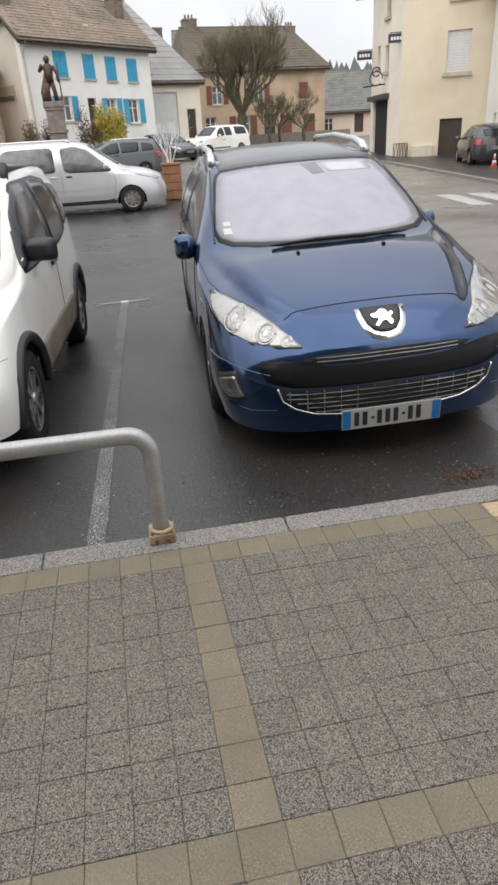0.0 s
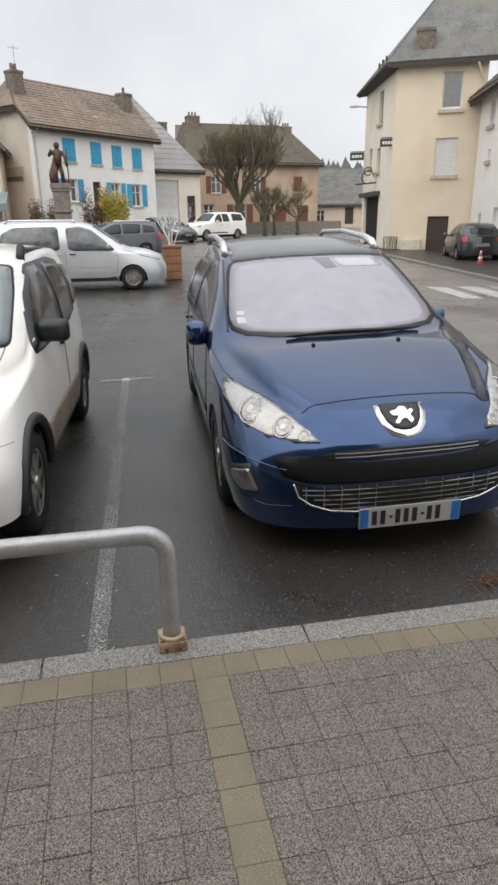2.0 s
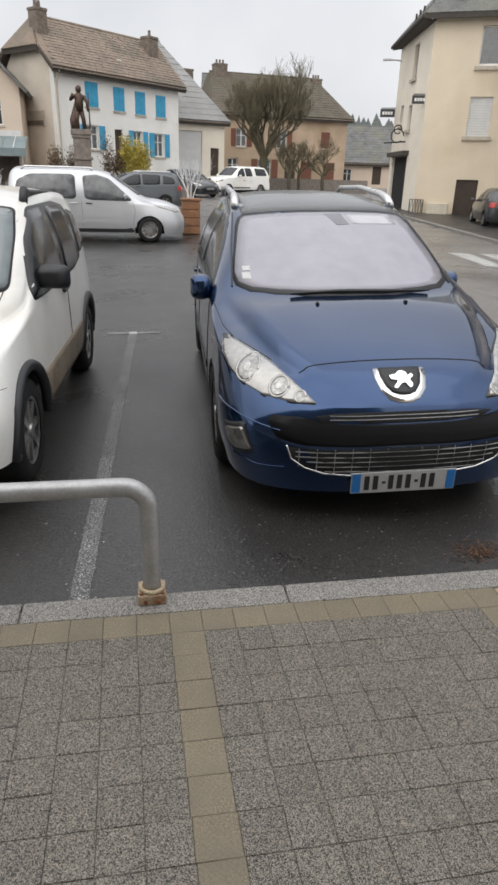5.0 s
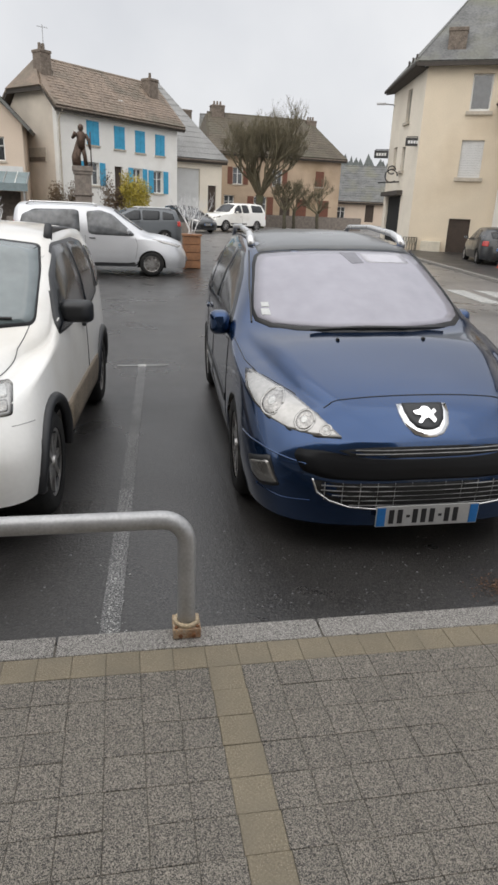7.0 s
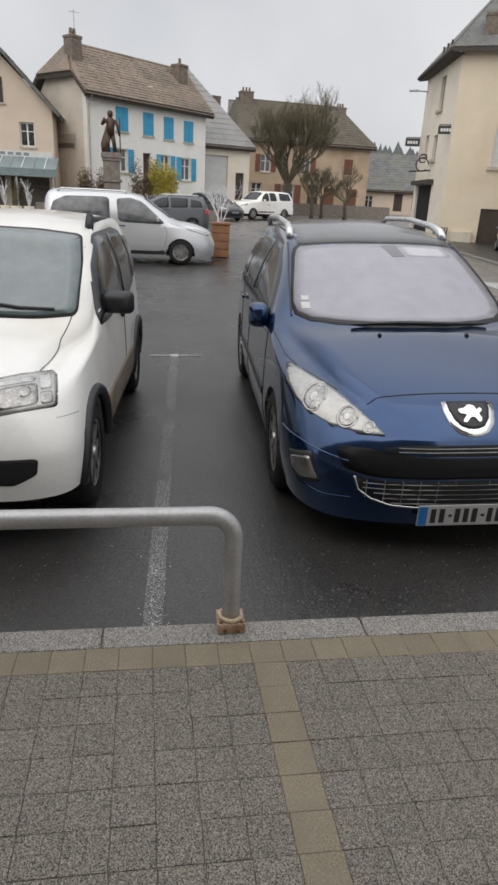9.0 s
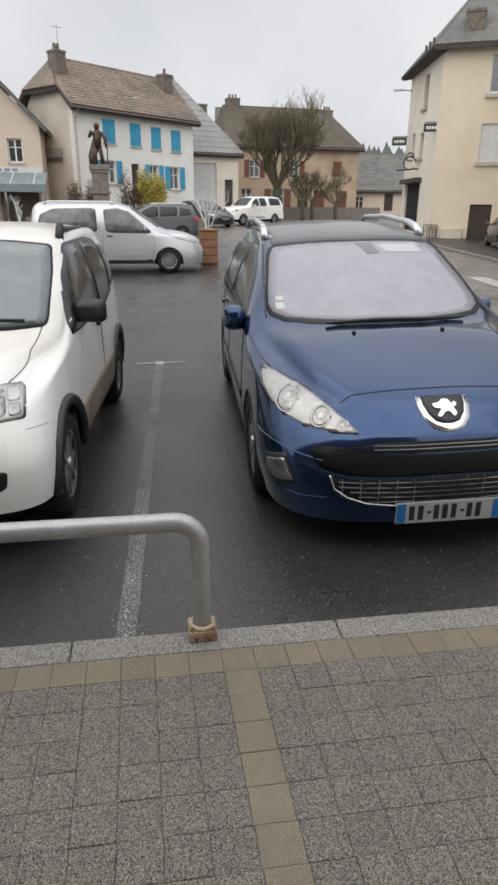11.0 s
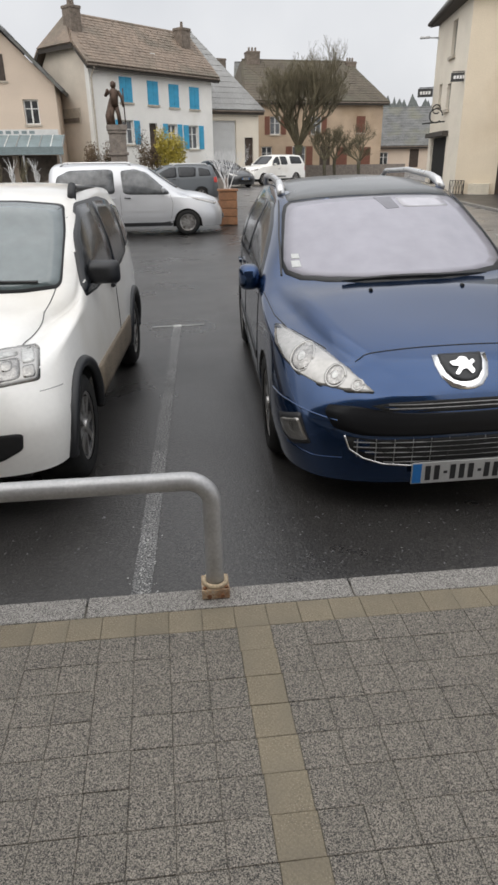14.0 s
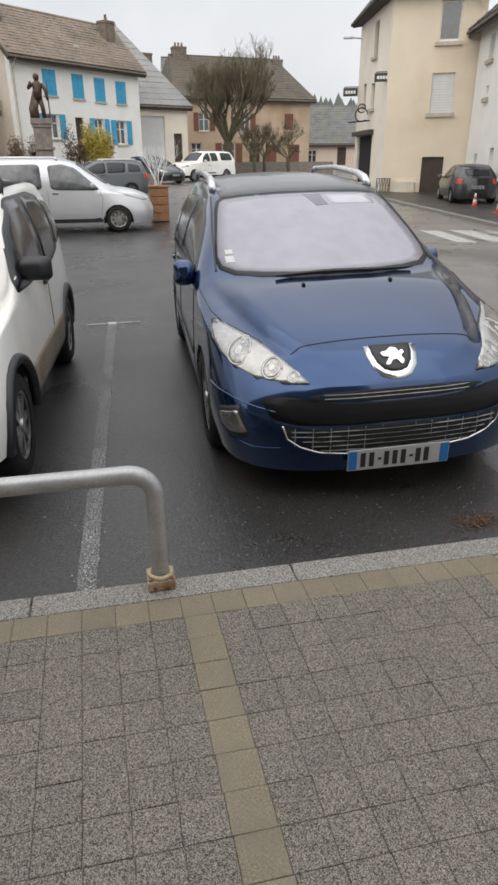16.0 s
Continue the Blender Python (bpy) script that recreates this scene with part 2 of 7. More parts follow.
M["rust_dark"] = mat("dark_rust", (0.20, 0.09, 0.04), 0.8, metal=0.2, var=0.35, scale=28, fine=120, bump=0.4)
M["leaf_litter"] = mat("wet_leaf_litter", (0.085, 0.042, 0.02), 0.6, var=0.4, scale=25, fine=120, bump=0.6)
M["wall_white"] = mat("white_render", (0.81, 0.80, 0.765), 0.85, var=0.05, scale=0.9, fine=22, bump=0.2, dirt=(0.74, 0.72, 0.67), dirt_amount=0.25)
M["wall_grey"] = mat("aged_grey_render", (0.68, 0.61, 0.52), 0.9, var=0.10, scale=0.8, fine=22, bump=0.25, dirt=(0.50, 0.44, 0.36), dirt_amount=0.4)
M["wall_tan"] = mat("ochre_render", (0.70, 0.605, 0.47), 0.88, var=0.07, scale=0.5, fine=24, bump=0.2, dirt=(0.50, 0.40, 0.28), dirt_amount=0.4)
M["wall_cream"] = mat("cream_render", (0.77, 0.71, 0.605), 0.88, var=0.07, scale=0.6, fine=24, bump=0.2, dirt=(0.62, 0.56, 0.47), dirt_amount=0.4)
M["wall_peach"] = mat("peach_render", (0.64, 0.53, 0.43), 0.88, var=0.06, scale=0.6, fine=24, bump=0.2)
M["wall_orange"] = mat("orange_ochre_render", (0.46, 0.35, 0.25), 0.88, var=0.14, scale=0.7, fine=20, bump=0.25, dirt=(0.33, 0.24, 0.15), dirt_amount=0.5)
M["stone"] = mat("grey_granite_wall", (0.46, 0.43, 0.39), 0.88, var=0.3, scale=2.5, fine=14, bump=0.6, rand=0.2)
M["ochre_stone"] = mat("ochre_dressed_stone", (0.42, 0.27, 0.13), 0.85, var=0.2, scale=3, fine=20, bump=0.4)
M["roof_slate"] = mat("grey_slate", (0.145, 0.147, 0.145), 0.88, var=0.25, scale=1.3, fine=9, bump=0.4, dirt=(0.17, 0.17, 0.13), dirt_amount=0.5)
M["roof_brown"] = mat("brown_weathered_slate", (0.235, 0.183, 0.142), 0.75, var=0.18, scale=1.3, fine=9, bump=0.4, dirt=(0.12, 0.11, 0.085), dirt_amount=0.5)
M["roof_light"] = mat("light_grey_sheet_roof", (0.27, 0.27, 0.265), 0.65, var=0.12, scale=0.8, fine=9, bump=0.3, dirt=(0.20, 0.20, 0.19), dirt_amount=0.5)
M["roof_moss"] = mat("mossy_dark_roof", (0.105, 0.088, 0.066), 0.8, var=0.2, scale=1.3, fine=9, bump=0.4, dirt=(0.105, 0.098, 0.07), dirt_amount=0.5)
M["chimney"] = mat("sooty_chimney_stone", (0.17, 0.14, 0.115), 0.9, var=0.3, scale=4, fine=18, bump=0.5)
M["fascia"] = mat("dark_eaves_board", (0.06, 0.052, 0.045), 0.8, var=0.2, scale=4, fine=30, bump=0.2)
M["shutter_blue"] = mat("sky_blue_shutter_paint", (0.045, 0.33, 0.54), 0.55, var=0.1, scale=4, fine=30, bump=0.1)
M["shutter_brown"] = mat("red_brown_shutter_paint", (0.16, 0.062, 0.038), 0.65, var=0.15, scale=4, fine=30, bump=0.1)
M["shutter_white"] = mat("pale_roller_shutter", (0.62, 0.62, 0.61), 0.6, var=0.05, scale=4, fine=30, bump=0.1)
M["frame_white"] = mat("white_window_frame", (0.74, 0.74, 0.72), 0.5, var=0.05, scale=6, fine=40, bump=0.05)
M["sill"] = mat("stone_sill", (0.46, 0.41, 0.34), 0.85, var=0.15, scale=6, fine=40, bump=0.2)
M["pane"] = mat("window_pane", (0.045, 0.05, 0.055), 0.06, var=0.3, scale=1.2, fine=5, bump=0.0, coat=1.0, spec=0.8)
M["door_brown"] = mat("dark_brown_door", (0.055, 0.038, 0.028), 0.6, var=0.2, scale=5, fine=40, bump=0.15)
M["garage"] = mat("pale_garage_door", (0.56, 0.57, 0.57), 0.6, var=0.05, scale=2, fine=30, bump=0.1)
M["dark"] = mat("dark_interior", (0.012, 0.012, 0.012), 0.9, var=0.2, scale=4, fine=30, bump=0.0)
M["iron"] = mat("black_wrought_iron", (0.025, 0.025, 0.027), 0.5, metal=0.4, var=0.2, scale=9, fine=60, bump=0.1)
M["awning"] = mat("grey_green_awning", (0.20, 0.25, 0.26), 0.7, var=0.12, scale=2, fine=20, bump=0.1)
M["bronze"] = mat("brown_bronze", (0.085, 0.055, 0.040), 0.5, metal=0.5, var=0.3, scale=6, fine=40, bump=0.3)
M["pedestal"] = mat("weathered_granite", (0.22, 0.19, 0.165), 0.85, var=0.25, scale=5, fine=40, bump=0.4)
M["bark"] = mat("mossy_bark", (0.085, 0.075, 0.055), 0.9, var=0.3, scale=5, fine=40, bump=0.5, dirt=(0.09, 0.10, 0.04), dirt_amount=0.5)
M["twig"] = mat("bare_twigs", (0.135, 0.118, 0.075), 0.9, var=0.3, scale=2, fine=20, bump=0.2, dirt=(0.15, 0.125, 0.08), dirt_amount=0.5)
M["white_twig"] = mat("white_painted_twigs", (0.70, 0.70, 0.70), 0.6, var=0.1, scale=8, fine=40, bump=0.1)
M["forsythia"] = mat("yellow_blossom", (0.40, 0.33, 0.05), 0.7, var=0.25, scale=2, fine=12, bump=0.1)
M["hedge_brown"] = mat("brown_winter_hedge", (0.15, 0.105, 0.065), 0.85, var=0.35, scale=3, fine=20, bump=0.2)
M["hedge_green"] = mat("green_shrub_leaf", (0.075, 0.10, 0.035), 0.7, var=0.35, scale=3, fine=20, bump=0.1)
M["grass"] = mat("grass", (0.10, 0.19, 0.035), 0.8, var=0.25, scale=2, fine=40, bump=0.3)
M["pine"] = mat("far_dark_woods", (0.10, 0.11, 0.105), 0.9, var=0.25, scale=0.3, fine=3, bump=0.2)
M["wood"] = mat("brown_planter_wood", (0.24, 0.115, 0.055), 0.65, var=0.2, scale=5, fine=30, bump=0.2)
M["cone_orange"] = mat("orange_cone_plastic", (0.60, 0.10, 0.05), 0.5, var=0.1, scale=8, fine=50, bump=0.05)
M["cone_white"] = mat("white_reflective_band", (0.75, 0.75, 0.74), 0.5, var=0.08, scale=8, fine=50, bump=0.05)
M["sign_black"] = mat("black_sign_panel", (0.03, 0.03, 0.03), 0.4, var=0.1, scale=4, fine=30, bump=0.0)
M["sign_white"] = mat("white_sign_letters", (0.75, 0.75, 0.74), 0.4, var=0.05, scale=4, fine=30, bump=0.0)
M["pot"] = mat("pale_planter_stone", (0.60, 0.55, 0.45), 0.8, var=0.1, scale=4, fine=30, bump=0.2)


# ---- building helpers ----
def link(name, bm, material, parent=None, label="", smooth=False):
    me = bpy.data.meshes.new(name)
    bmesh.ops.recalc_face_normals(bm, faces=bm.faces[:]) if len(bm.faces) < 6000 else None
    bm.to_mesh(me)
    bm.free()
    me.materials.append(material)
    if smooth:
        me.polygons.foreach_set("use_smooth", [True] * len(me.polygons))
    ob = new(name, me)
    ob.parent = parent
    if label:
        tagged(ob, label)
    return ob


def part(name, bm, material, parent, label="", smooth=False):
    return link(name, bm, material, parent, label, smooth)


def thing(name, label, category, m=None, group="", kind=""):
    ob = new(name)
    ob.empty_display_size = 0.2
    if m is not None:
        ob.matrix_world = m
    return tagged(ob, label, category, group, kind)


def box(bm, x0, x1, y0, y1, z0, z1, m=None, bevel=0.0):
    r = bmesh.ops.create_cube(bm, size=1.0)
    v = r["verts"]
    t = Matrix.Translation(((x0 + x1) / 2, (y0 + y1) / 2, (z0 + z1) / 2)) @ Matrix.Diagonal((x1 - x0, y1 - y0, z1 - z0, 1))
    bmesh.ops.transform(bm, matrix=(m @ t if m is not None else t), verts=v)
    if bevel:
        es = list({e for q in v for e in q.link_edges})
        bmesh.ops.bevel(bm, geom=es, offset=bevel, segments=2, affect='EDGES', profile=0.6)
    return v


def boxed(*a, **k):
    bm = bmesh.new()
    box(bm, *a, **k)
    return bm


def tube(bm, pts, radii, n=8, caps=True):
    """A round bar along points; radii one number or one a point."""
    pts = [Vector(p) for p in pts]
    if not hasattr(radii, "__len__"):
        radii = [radii] * len(pts)
    rings, prev = [], None
    for i, p in enumerate(pts):
        d = (pts[min(i + 1, len(pts) - 1)] - pts[max(i - 1, 0)]).normalized()
        if prev is None:
            a = d.orthogonal().normalized()
        else:
            a = (prev - d * prev.dot(d)).normalized()
        prev = a
        b = d.cross(a)
        rings.append([bm.verts.new(p + radii[i] * (a * math.cos(2 * math.pi * j / n) + b * math.sin(2 * math.pi * j / n))) for j in range(n)])
    for r, q in zip(rings, rings[1:]):
        for j in range(n):
            bm.faces.new((r[j], r[(j + 1) % n], q[(j + 1) % n], q[j]))
    if caps:
        bm.faces.new(rings[0][::-1])
        bm.faces.new(rings[-1])
    return bm


def tubed(pts, radii, n=8):
    return tube(bmesh.new(), pts, radii, n)


def spin(profile, n=24):
    """A body turned about z from (radius, height) pairs."""
    bm = bmesh.new()
    rings = [[bm.verts.new((r * math.cos(2 * math.pi * j / n), r * math.sin(2 * math.pi * j / n), z)) for j in range(n)] for r, z in profile]
    for a, b in zip(rings, rings[1:]):
        for j in range(n):
            bm.faces.new((a[j], a[(j + 1) % n], b[(j + 1) % n], b[j]))
    bmesh.ops.remove_doubles(bm, verts=bm.verts[:], dist=1e-5)
    return bm


def text_mesh(body, size, name, material, m, parent, depth=0.002, squeeze=1.0):
    cu = bpy.data.curves.new(name, "FONT")
    cu.body, cu.size, cu.extrude, cu.align_x, cu.align_y = body, size, depth, 'CENTER', 'CENTER'
    tmp = new(name + "_draft", cu)
    me = bpy.data.meshes.new_from_object(tmp.evaluated_get(bpy.context.evaluated_depsgraph_get()))
    bpy.data.objects.remove(tmp)
    me.materials.clear()
    me.materials.append(material)
    me.transform(Matrix.Diagonal((squeeze, 1, 1, 1)))
    ob = new(name, me)
    ob.parent = parent
    ob.matrix_local = m
    return ob


def ground_z(x, y):
    """Height of the road: level by the pavement, a slight crossfall to the right, rising gently across the square."""
    return -0.13 + 0.012 * max(0.0, y - 14) + 0.034 * min(max(x - 0.35, 0.0), 2.0) - 0.018 * min(max(x - 5.0, 0.0), 8.0)

# ---- ground, road markings, kerb and pavement bed ----
bm = bmesh.new()
gx = [-400, -160, -60, -30, -15, -8, -4, 0.35, 2.35, 8, 15, 30, 60, 160, 400]
gy = [-200, -40, -8, 0.0, 4, 8, 14, 20, 28, 36, 44, 52, 60, 72, 90, 140, 300, 700]
gv = [[bm.verts.new((x, y, ground_z(x, min(y, 90)))) for x in gx] for y in gy]
for j in range(len(gy) - 1):
    for i in range(len(gx) - 1):
        bm.faces.new((gv[j][i], gv[j][i + 1], gv[j + 1][i + 1], gv[j + 1][i]))
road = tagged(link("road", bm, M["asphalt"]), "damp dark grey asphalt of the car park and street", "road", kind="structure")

TILE, GAP = 0.1230, 0.0014
BAND_X, ROW_Y = 0.0745, -0.1225
SKEW = 0.027           # the paver rows run slightly askew of the kerb

# bed of mortar under pavers, one slab with the rounded corner
bm = bmesh.new()
outline = [(-7, -6), (-7, -0.05)] + [(-7 + i * 0.5, -0.05) for i in range(1, 17)]
outline += [(1.62 + 1.15 * math.sin(a), -1.20 + 1.15 * math.cos(a)) for a in [radians(5 * i) for i in range(0, 19)]] + [(2.77, -6)]
lo, hi = [bm.verts.new((x, y, -0.2)) for x, y in outline], [bm.verts.new((x, y, -0.003)) for x, y in outline]
bm.faces.new(hi)
for i in range(len(outline)):
    j = (i + 1) % len(outline)
    bm.faces.new((lo[i], lo[j], hi[j], hi[i]))
pavement = tagged(link("pavement", bm, M["joint"]), "pavement of small grey aggregate pavers with beige bands", "pavement", kind="structure")


def prism(bm, poly, z0, z1, ch=0.003):
    """A flat stone with a small chamfer along its upper edge."""
    c = Vector((sum(p[0] for p in poly) / len(poly), sum(p[1] for p in poly) / len(poly)))
    a = [bm.verts.new((x, y, z0)) for x, y in poly]
    b = [bm.verts.new((x, y, z1 - ch)) for x, y in poly]
    t = []
    for x, y in poly:
        d = (c - Vector((x, y)))
        d = d.normalized() * ch * 1.4
        t.append(bm.verts.new((x + d.x, y + d.y, z1)))
    n = len(poly)
    for r, q in ((a, b), (b, t)):
        for i in range(n):
            bm.faces.new((r[i], r[(i + 1) % n], q[(i + 1) % n], q[i]))
    bm.faces.new(t)


# kerb stones
edges = [-6.5, -5.55, -4.57, -3.58, -2.58, -1.56, -0.547, 0.495, 1.53]
for x0, x1 in zip(edges, edges[1:]):
    bm = bmesh.new()
    box(bm, x0 + 0.003, x1 - 0.003, -0.122, 0.0, -0.24, 0.002, bevel=0.008)
    part("kerb_stone", bm, M["kerb"], pavement)
steps = [0, 22, 45, 68, 90]
bm = bmesh.new()
box(bm, 1.533, 1.62, -0.122, 0.0, -0.24, 0.002, bevel=0.008)
part("kerb_stone", bm, M["kerb"], pavement)
for a0, a1 in zip(steps, steps[1:]):
    bm = bmesh.new()
    rings = []
    for i in range(9):
        a = radians(a0 + 0.15 + (a1 - a0 - 0.3) * i / 8)
        s, c = math.sin(a), math.cos(a)
        rings.append([bm.verts.new((1.62 + r * s, -1.2 + r * c, z)) for r, z in ((1.2, -0.24), (1.2, -0.006), (1.192, 0.002), (1.086, 0.002), (1.078, -0.006), (1.078, -0.24))])
    for r, q in zip(rings, rings[1:]):
        for j in range(5):
            bm.faces.new((r[j], r[j + 1], q[j + 1], q[j]))
    bm.faces.new(rings[0])
    bm.faces.new(rings[-1][::-1])
    part("kerb_stone", bm, M["kerb"], pavement)
bm = bmesh.new()
box(bm, 2.698, 2.82, -6, -1.203, -0.24, 0.002, bevel=0.008)
part("kerb_stone", bm, M["kerb"], pavement)

# parking bay lines and crossing
def marking(name, quads, material, label, z=0.004):
    bm = bmesh.new()
    for q in quads:
        top = [bm.verts.new((x, y, ground_z(x, y) + z)) for x, y in q]
        low = [bm.verts.new((x, y, ground_z(x, y) - 0.01)) for x, y in q]
        bm.faces.new(top)
        for i in range(4):
            bm.faces.new((low[i], low[(i + 1) % 4], top[(i + 1) % 4], top[i]))
    return tagged(link(name, bm, material), label, "road marking", kind="structure")


marking("bay_line", [((-0.408, 0.03), (-0.322, 0.03), (-0.122, 5.04), (-0.212, 5.04))], M["paint"], "worn white parking bay line on asphalt")
marking("bay_line", [((-0.45, 5.05), (0.14, 5.08), (0.14, 5.14), (-0.45, 5.11))], M["paint_thin"], "worn white cross mark ending a parking bay line")
marking("bay_line", [((-0.212, 5.035), (-0.122, 5.04), (-0.122, 5.14), (-0.212, 5.135))], M["paint_bright"], "bright remnant of white parking paint", 0.007)


# unseen house fronts behind the camera, one plain wall added to darken near reflections
bm = bmesh.new()
box(bm, -30, 2.5, -5.6, -5.2, -0.3, 9.5)
tagged(link("wall_south", bm, M["pedestal"]), "unseen plain dark granite wall closing the pavement, added to block sky light", "wall", kind="structure")

# ---- zebra crossing, far pavement, grass ----
for a, b in ((7.35, 8.05), (8.2, 8.95), (9.1, 9.75)):
    marking("zebra_stripe", [((a - 0.25, 11.0), (b - 0.5, 10.9), (b - 0.15, 13.4), (a + 0.05, 13.5))], M["paint_bright"], "worn white zebra crossing stripe on asphalt")


def strip(name, left, right, material, label, category, h=0.12, kind="structure"):
    """A raised strip of ground between two lines of points, with its kerb face."""
    bm = bmesh.new()
    lt = [bm.verts.new((x, y, ground_z(x, y) + h)) for x, y in left]
    rt = [bm.verts.new((x, y, ground_z(x, y) + h)) for x, y in right]
    lb = [bm.verts.new((x, y, ground_z(x, y) - 0.2)) for x, y in left]
    for i in range(len(left) - 1):
        bm.faces.new((lt[i], lt[i + 1], rt[i + 1], rt[i]))
        bm.faces.new((lb[i], lb[i + 1], lt[i + 1], lt[i]))
    return tagged(link(name, bm, material), label, category, kind=kind)


far_edge = [(9.4, 2), (9.65, 10.5), (10.0, 14.5), (10.55, 20), (11.1, 25.5), (11.2, 30), (10.6, 40)]
far_back = [(x + 9, y) for x, y in far_edge]
strip("far_pavement", far_edge, far_back, M["footway"], "dark asphalt footway along the house fronts", "pavement", 0.08)
bm = bmesh.new()
for (x0, y0), (x1, y1) in zip(far_edge, far_edge[1:]):
    n = max(1, int(math.hypot(x1 - x0, y1 - y0)))
    for i in range(n):
        p, q = (x0 + (x1 - x0) * i / n, y0 + (y1 - y0) * i / n), (x0 + (x1 - x0) * (i + 1) / n, y0 + (y1 - y0) * (i + 1) / n)
        z0, z1 = ground_z(*p) + 0.095, ground_z(*q) + 0.095
        t = [bm.verts.new(v) for v in ((p[0] - 0.02, p[1], z0), (p[0] + 0.16, p[1], z0), (q[0] + 0.16, q[1] - 0.01, z1), (q[0] - 0.02, q[1] - 0.01, z1))]
        l = [bm.verts.new(v.co - Vector((0, 0, 0.25))) for v in t]
        bm.faces.new(t)
        for k in range(4):
            bm.faces.new((l[k], l[(k + 1) % 4], t[(k + 1) % 4], t[k]))
tagged(link("far_kerb", bm, M["kerb"]), "pale concrete kerb along the far footway", "kerb", kind="structure")


# ---- houses ----
def wall_with_holes(W, H, holes, thick, z0=-0.6):
    """A wall in the local x-z plane, outer face at y=0, with openings cut right through."""
    holes = [[round(c, 3) for c in (h[0], h[1], h[0] + h[2], h[1] + h[3])] for h in holes]
    holes = [(a, b, c - a, d - b) for a, b, c, d in holes]
    W = round(W, 3)
    xs = sorted({0.0, W, *[h[0] for h in holes], *[round(h[0] + h[2], 3) for h in holes]})
    zs = sorted({z0, H, *[h[1] for h in holes], *[round(h[1] + h[3], 3) for h in holes]})
    bm = bmesh.new()
    cache = {}

    def v(x, y, z):
        key = (round(x, 4), y, round(z, 4))
        if key not in cache:
            cache[key] = bm.verts.new((x, y, z))
        return cache[key]

    def solid(i, j):
        if not (0 <= i < len(xs) - 1 and 0 <= j < len(zs) - 1):
            return False
        cx, cz = (xs[i] + xs[i + 1]) / 2, (zs[j] + zs[j + 1]) / 2
        return not any(h[0] < cx < h[0] + h[2] and h[1] < cz < h[1] + h[3] for h in holes)
    for i in range(len(xs) - 1):
        for j in range(len(zs) - 1):
            if not solid(i, j):
                continue
            a, b, c, d = xs[i], xs[i + 1], zs[j], zs[j + 1]
            bm.faces.new((v(a, 0, c), v(b, 0, c), v(b, 0, d), v(a, 0, d)))
            bm.faces.new((v(a, thick, c), v(a, thick, d), v(b, thick, d), v(b, thick, c)))
            for di, dj, q in ((-1, 0, (a, a, c, d)), (1, 0, (b, b, c, d)), (0, -1, (a, b, c, c)), (0, 1, (a, b, d, d))):
                if not solid(i + di, j + dj):
                    x0, x1, zz0, zz1 = q
                    if x0 == x1:
                        bm.faces.new((v(x0, 0, zz0), v(x0, thick, zz0), v(x0, thick, zz1), v(x0, 0, zz1)))
                    else:
                        bm.faces.new((v(x0, 0, zz0), v(x1, 0, zz0), v(x1, thick, zz0), v(x0, thick, zz0)))
    return bm


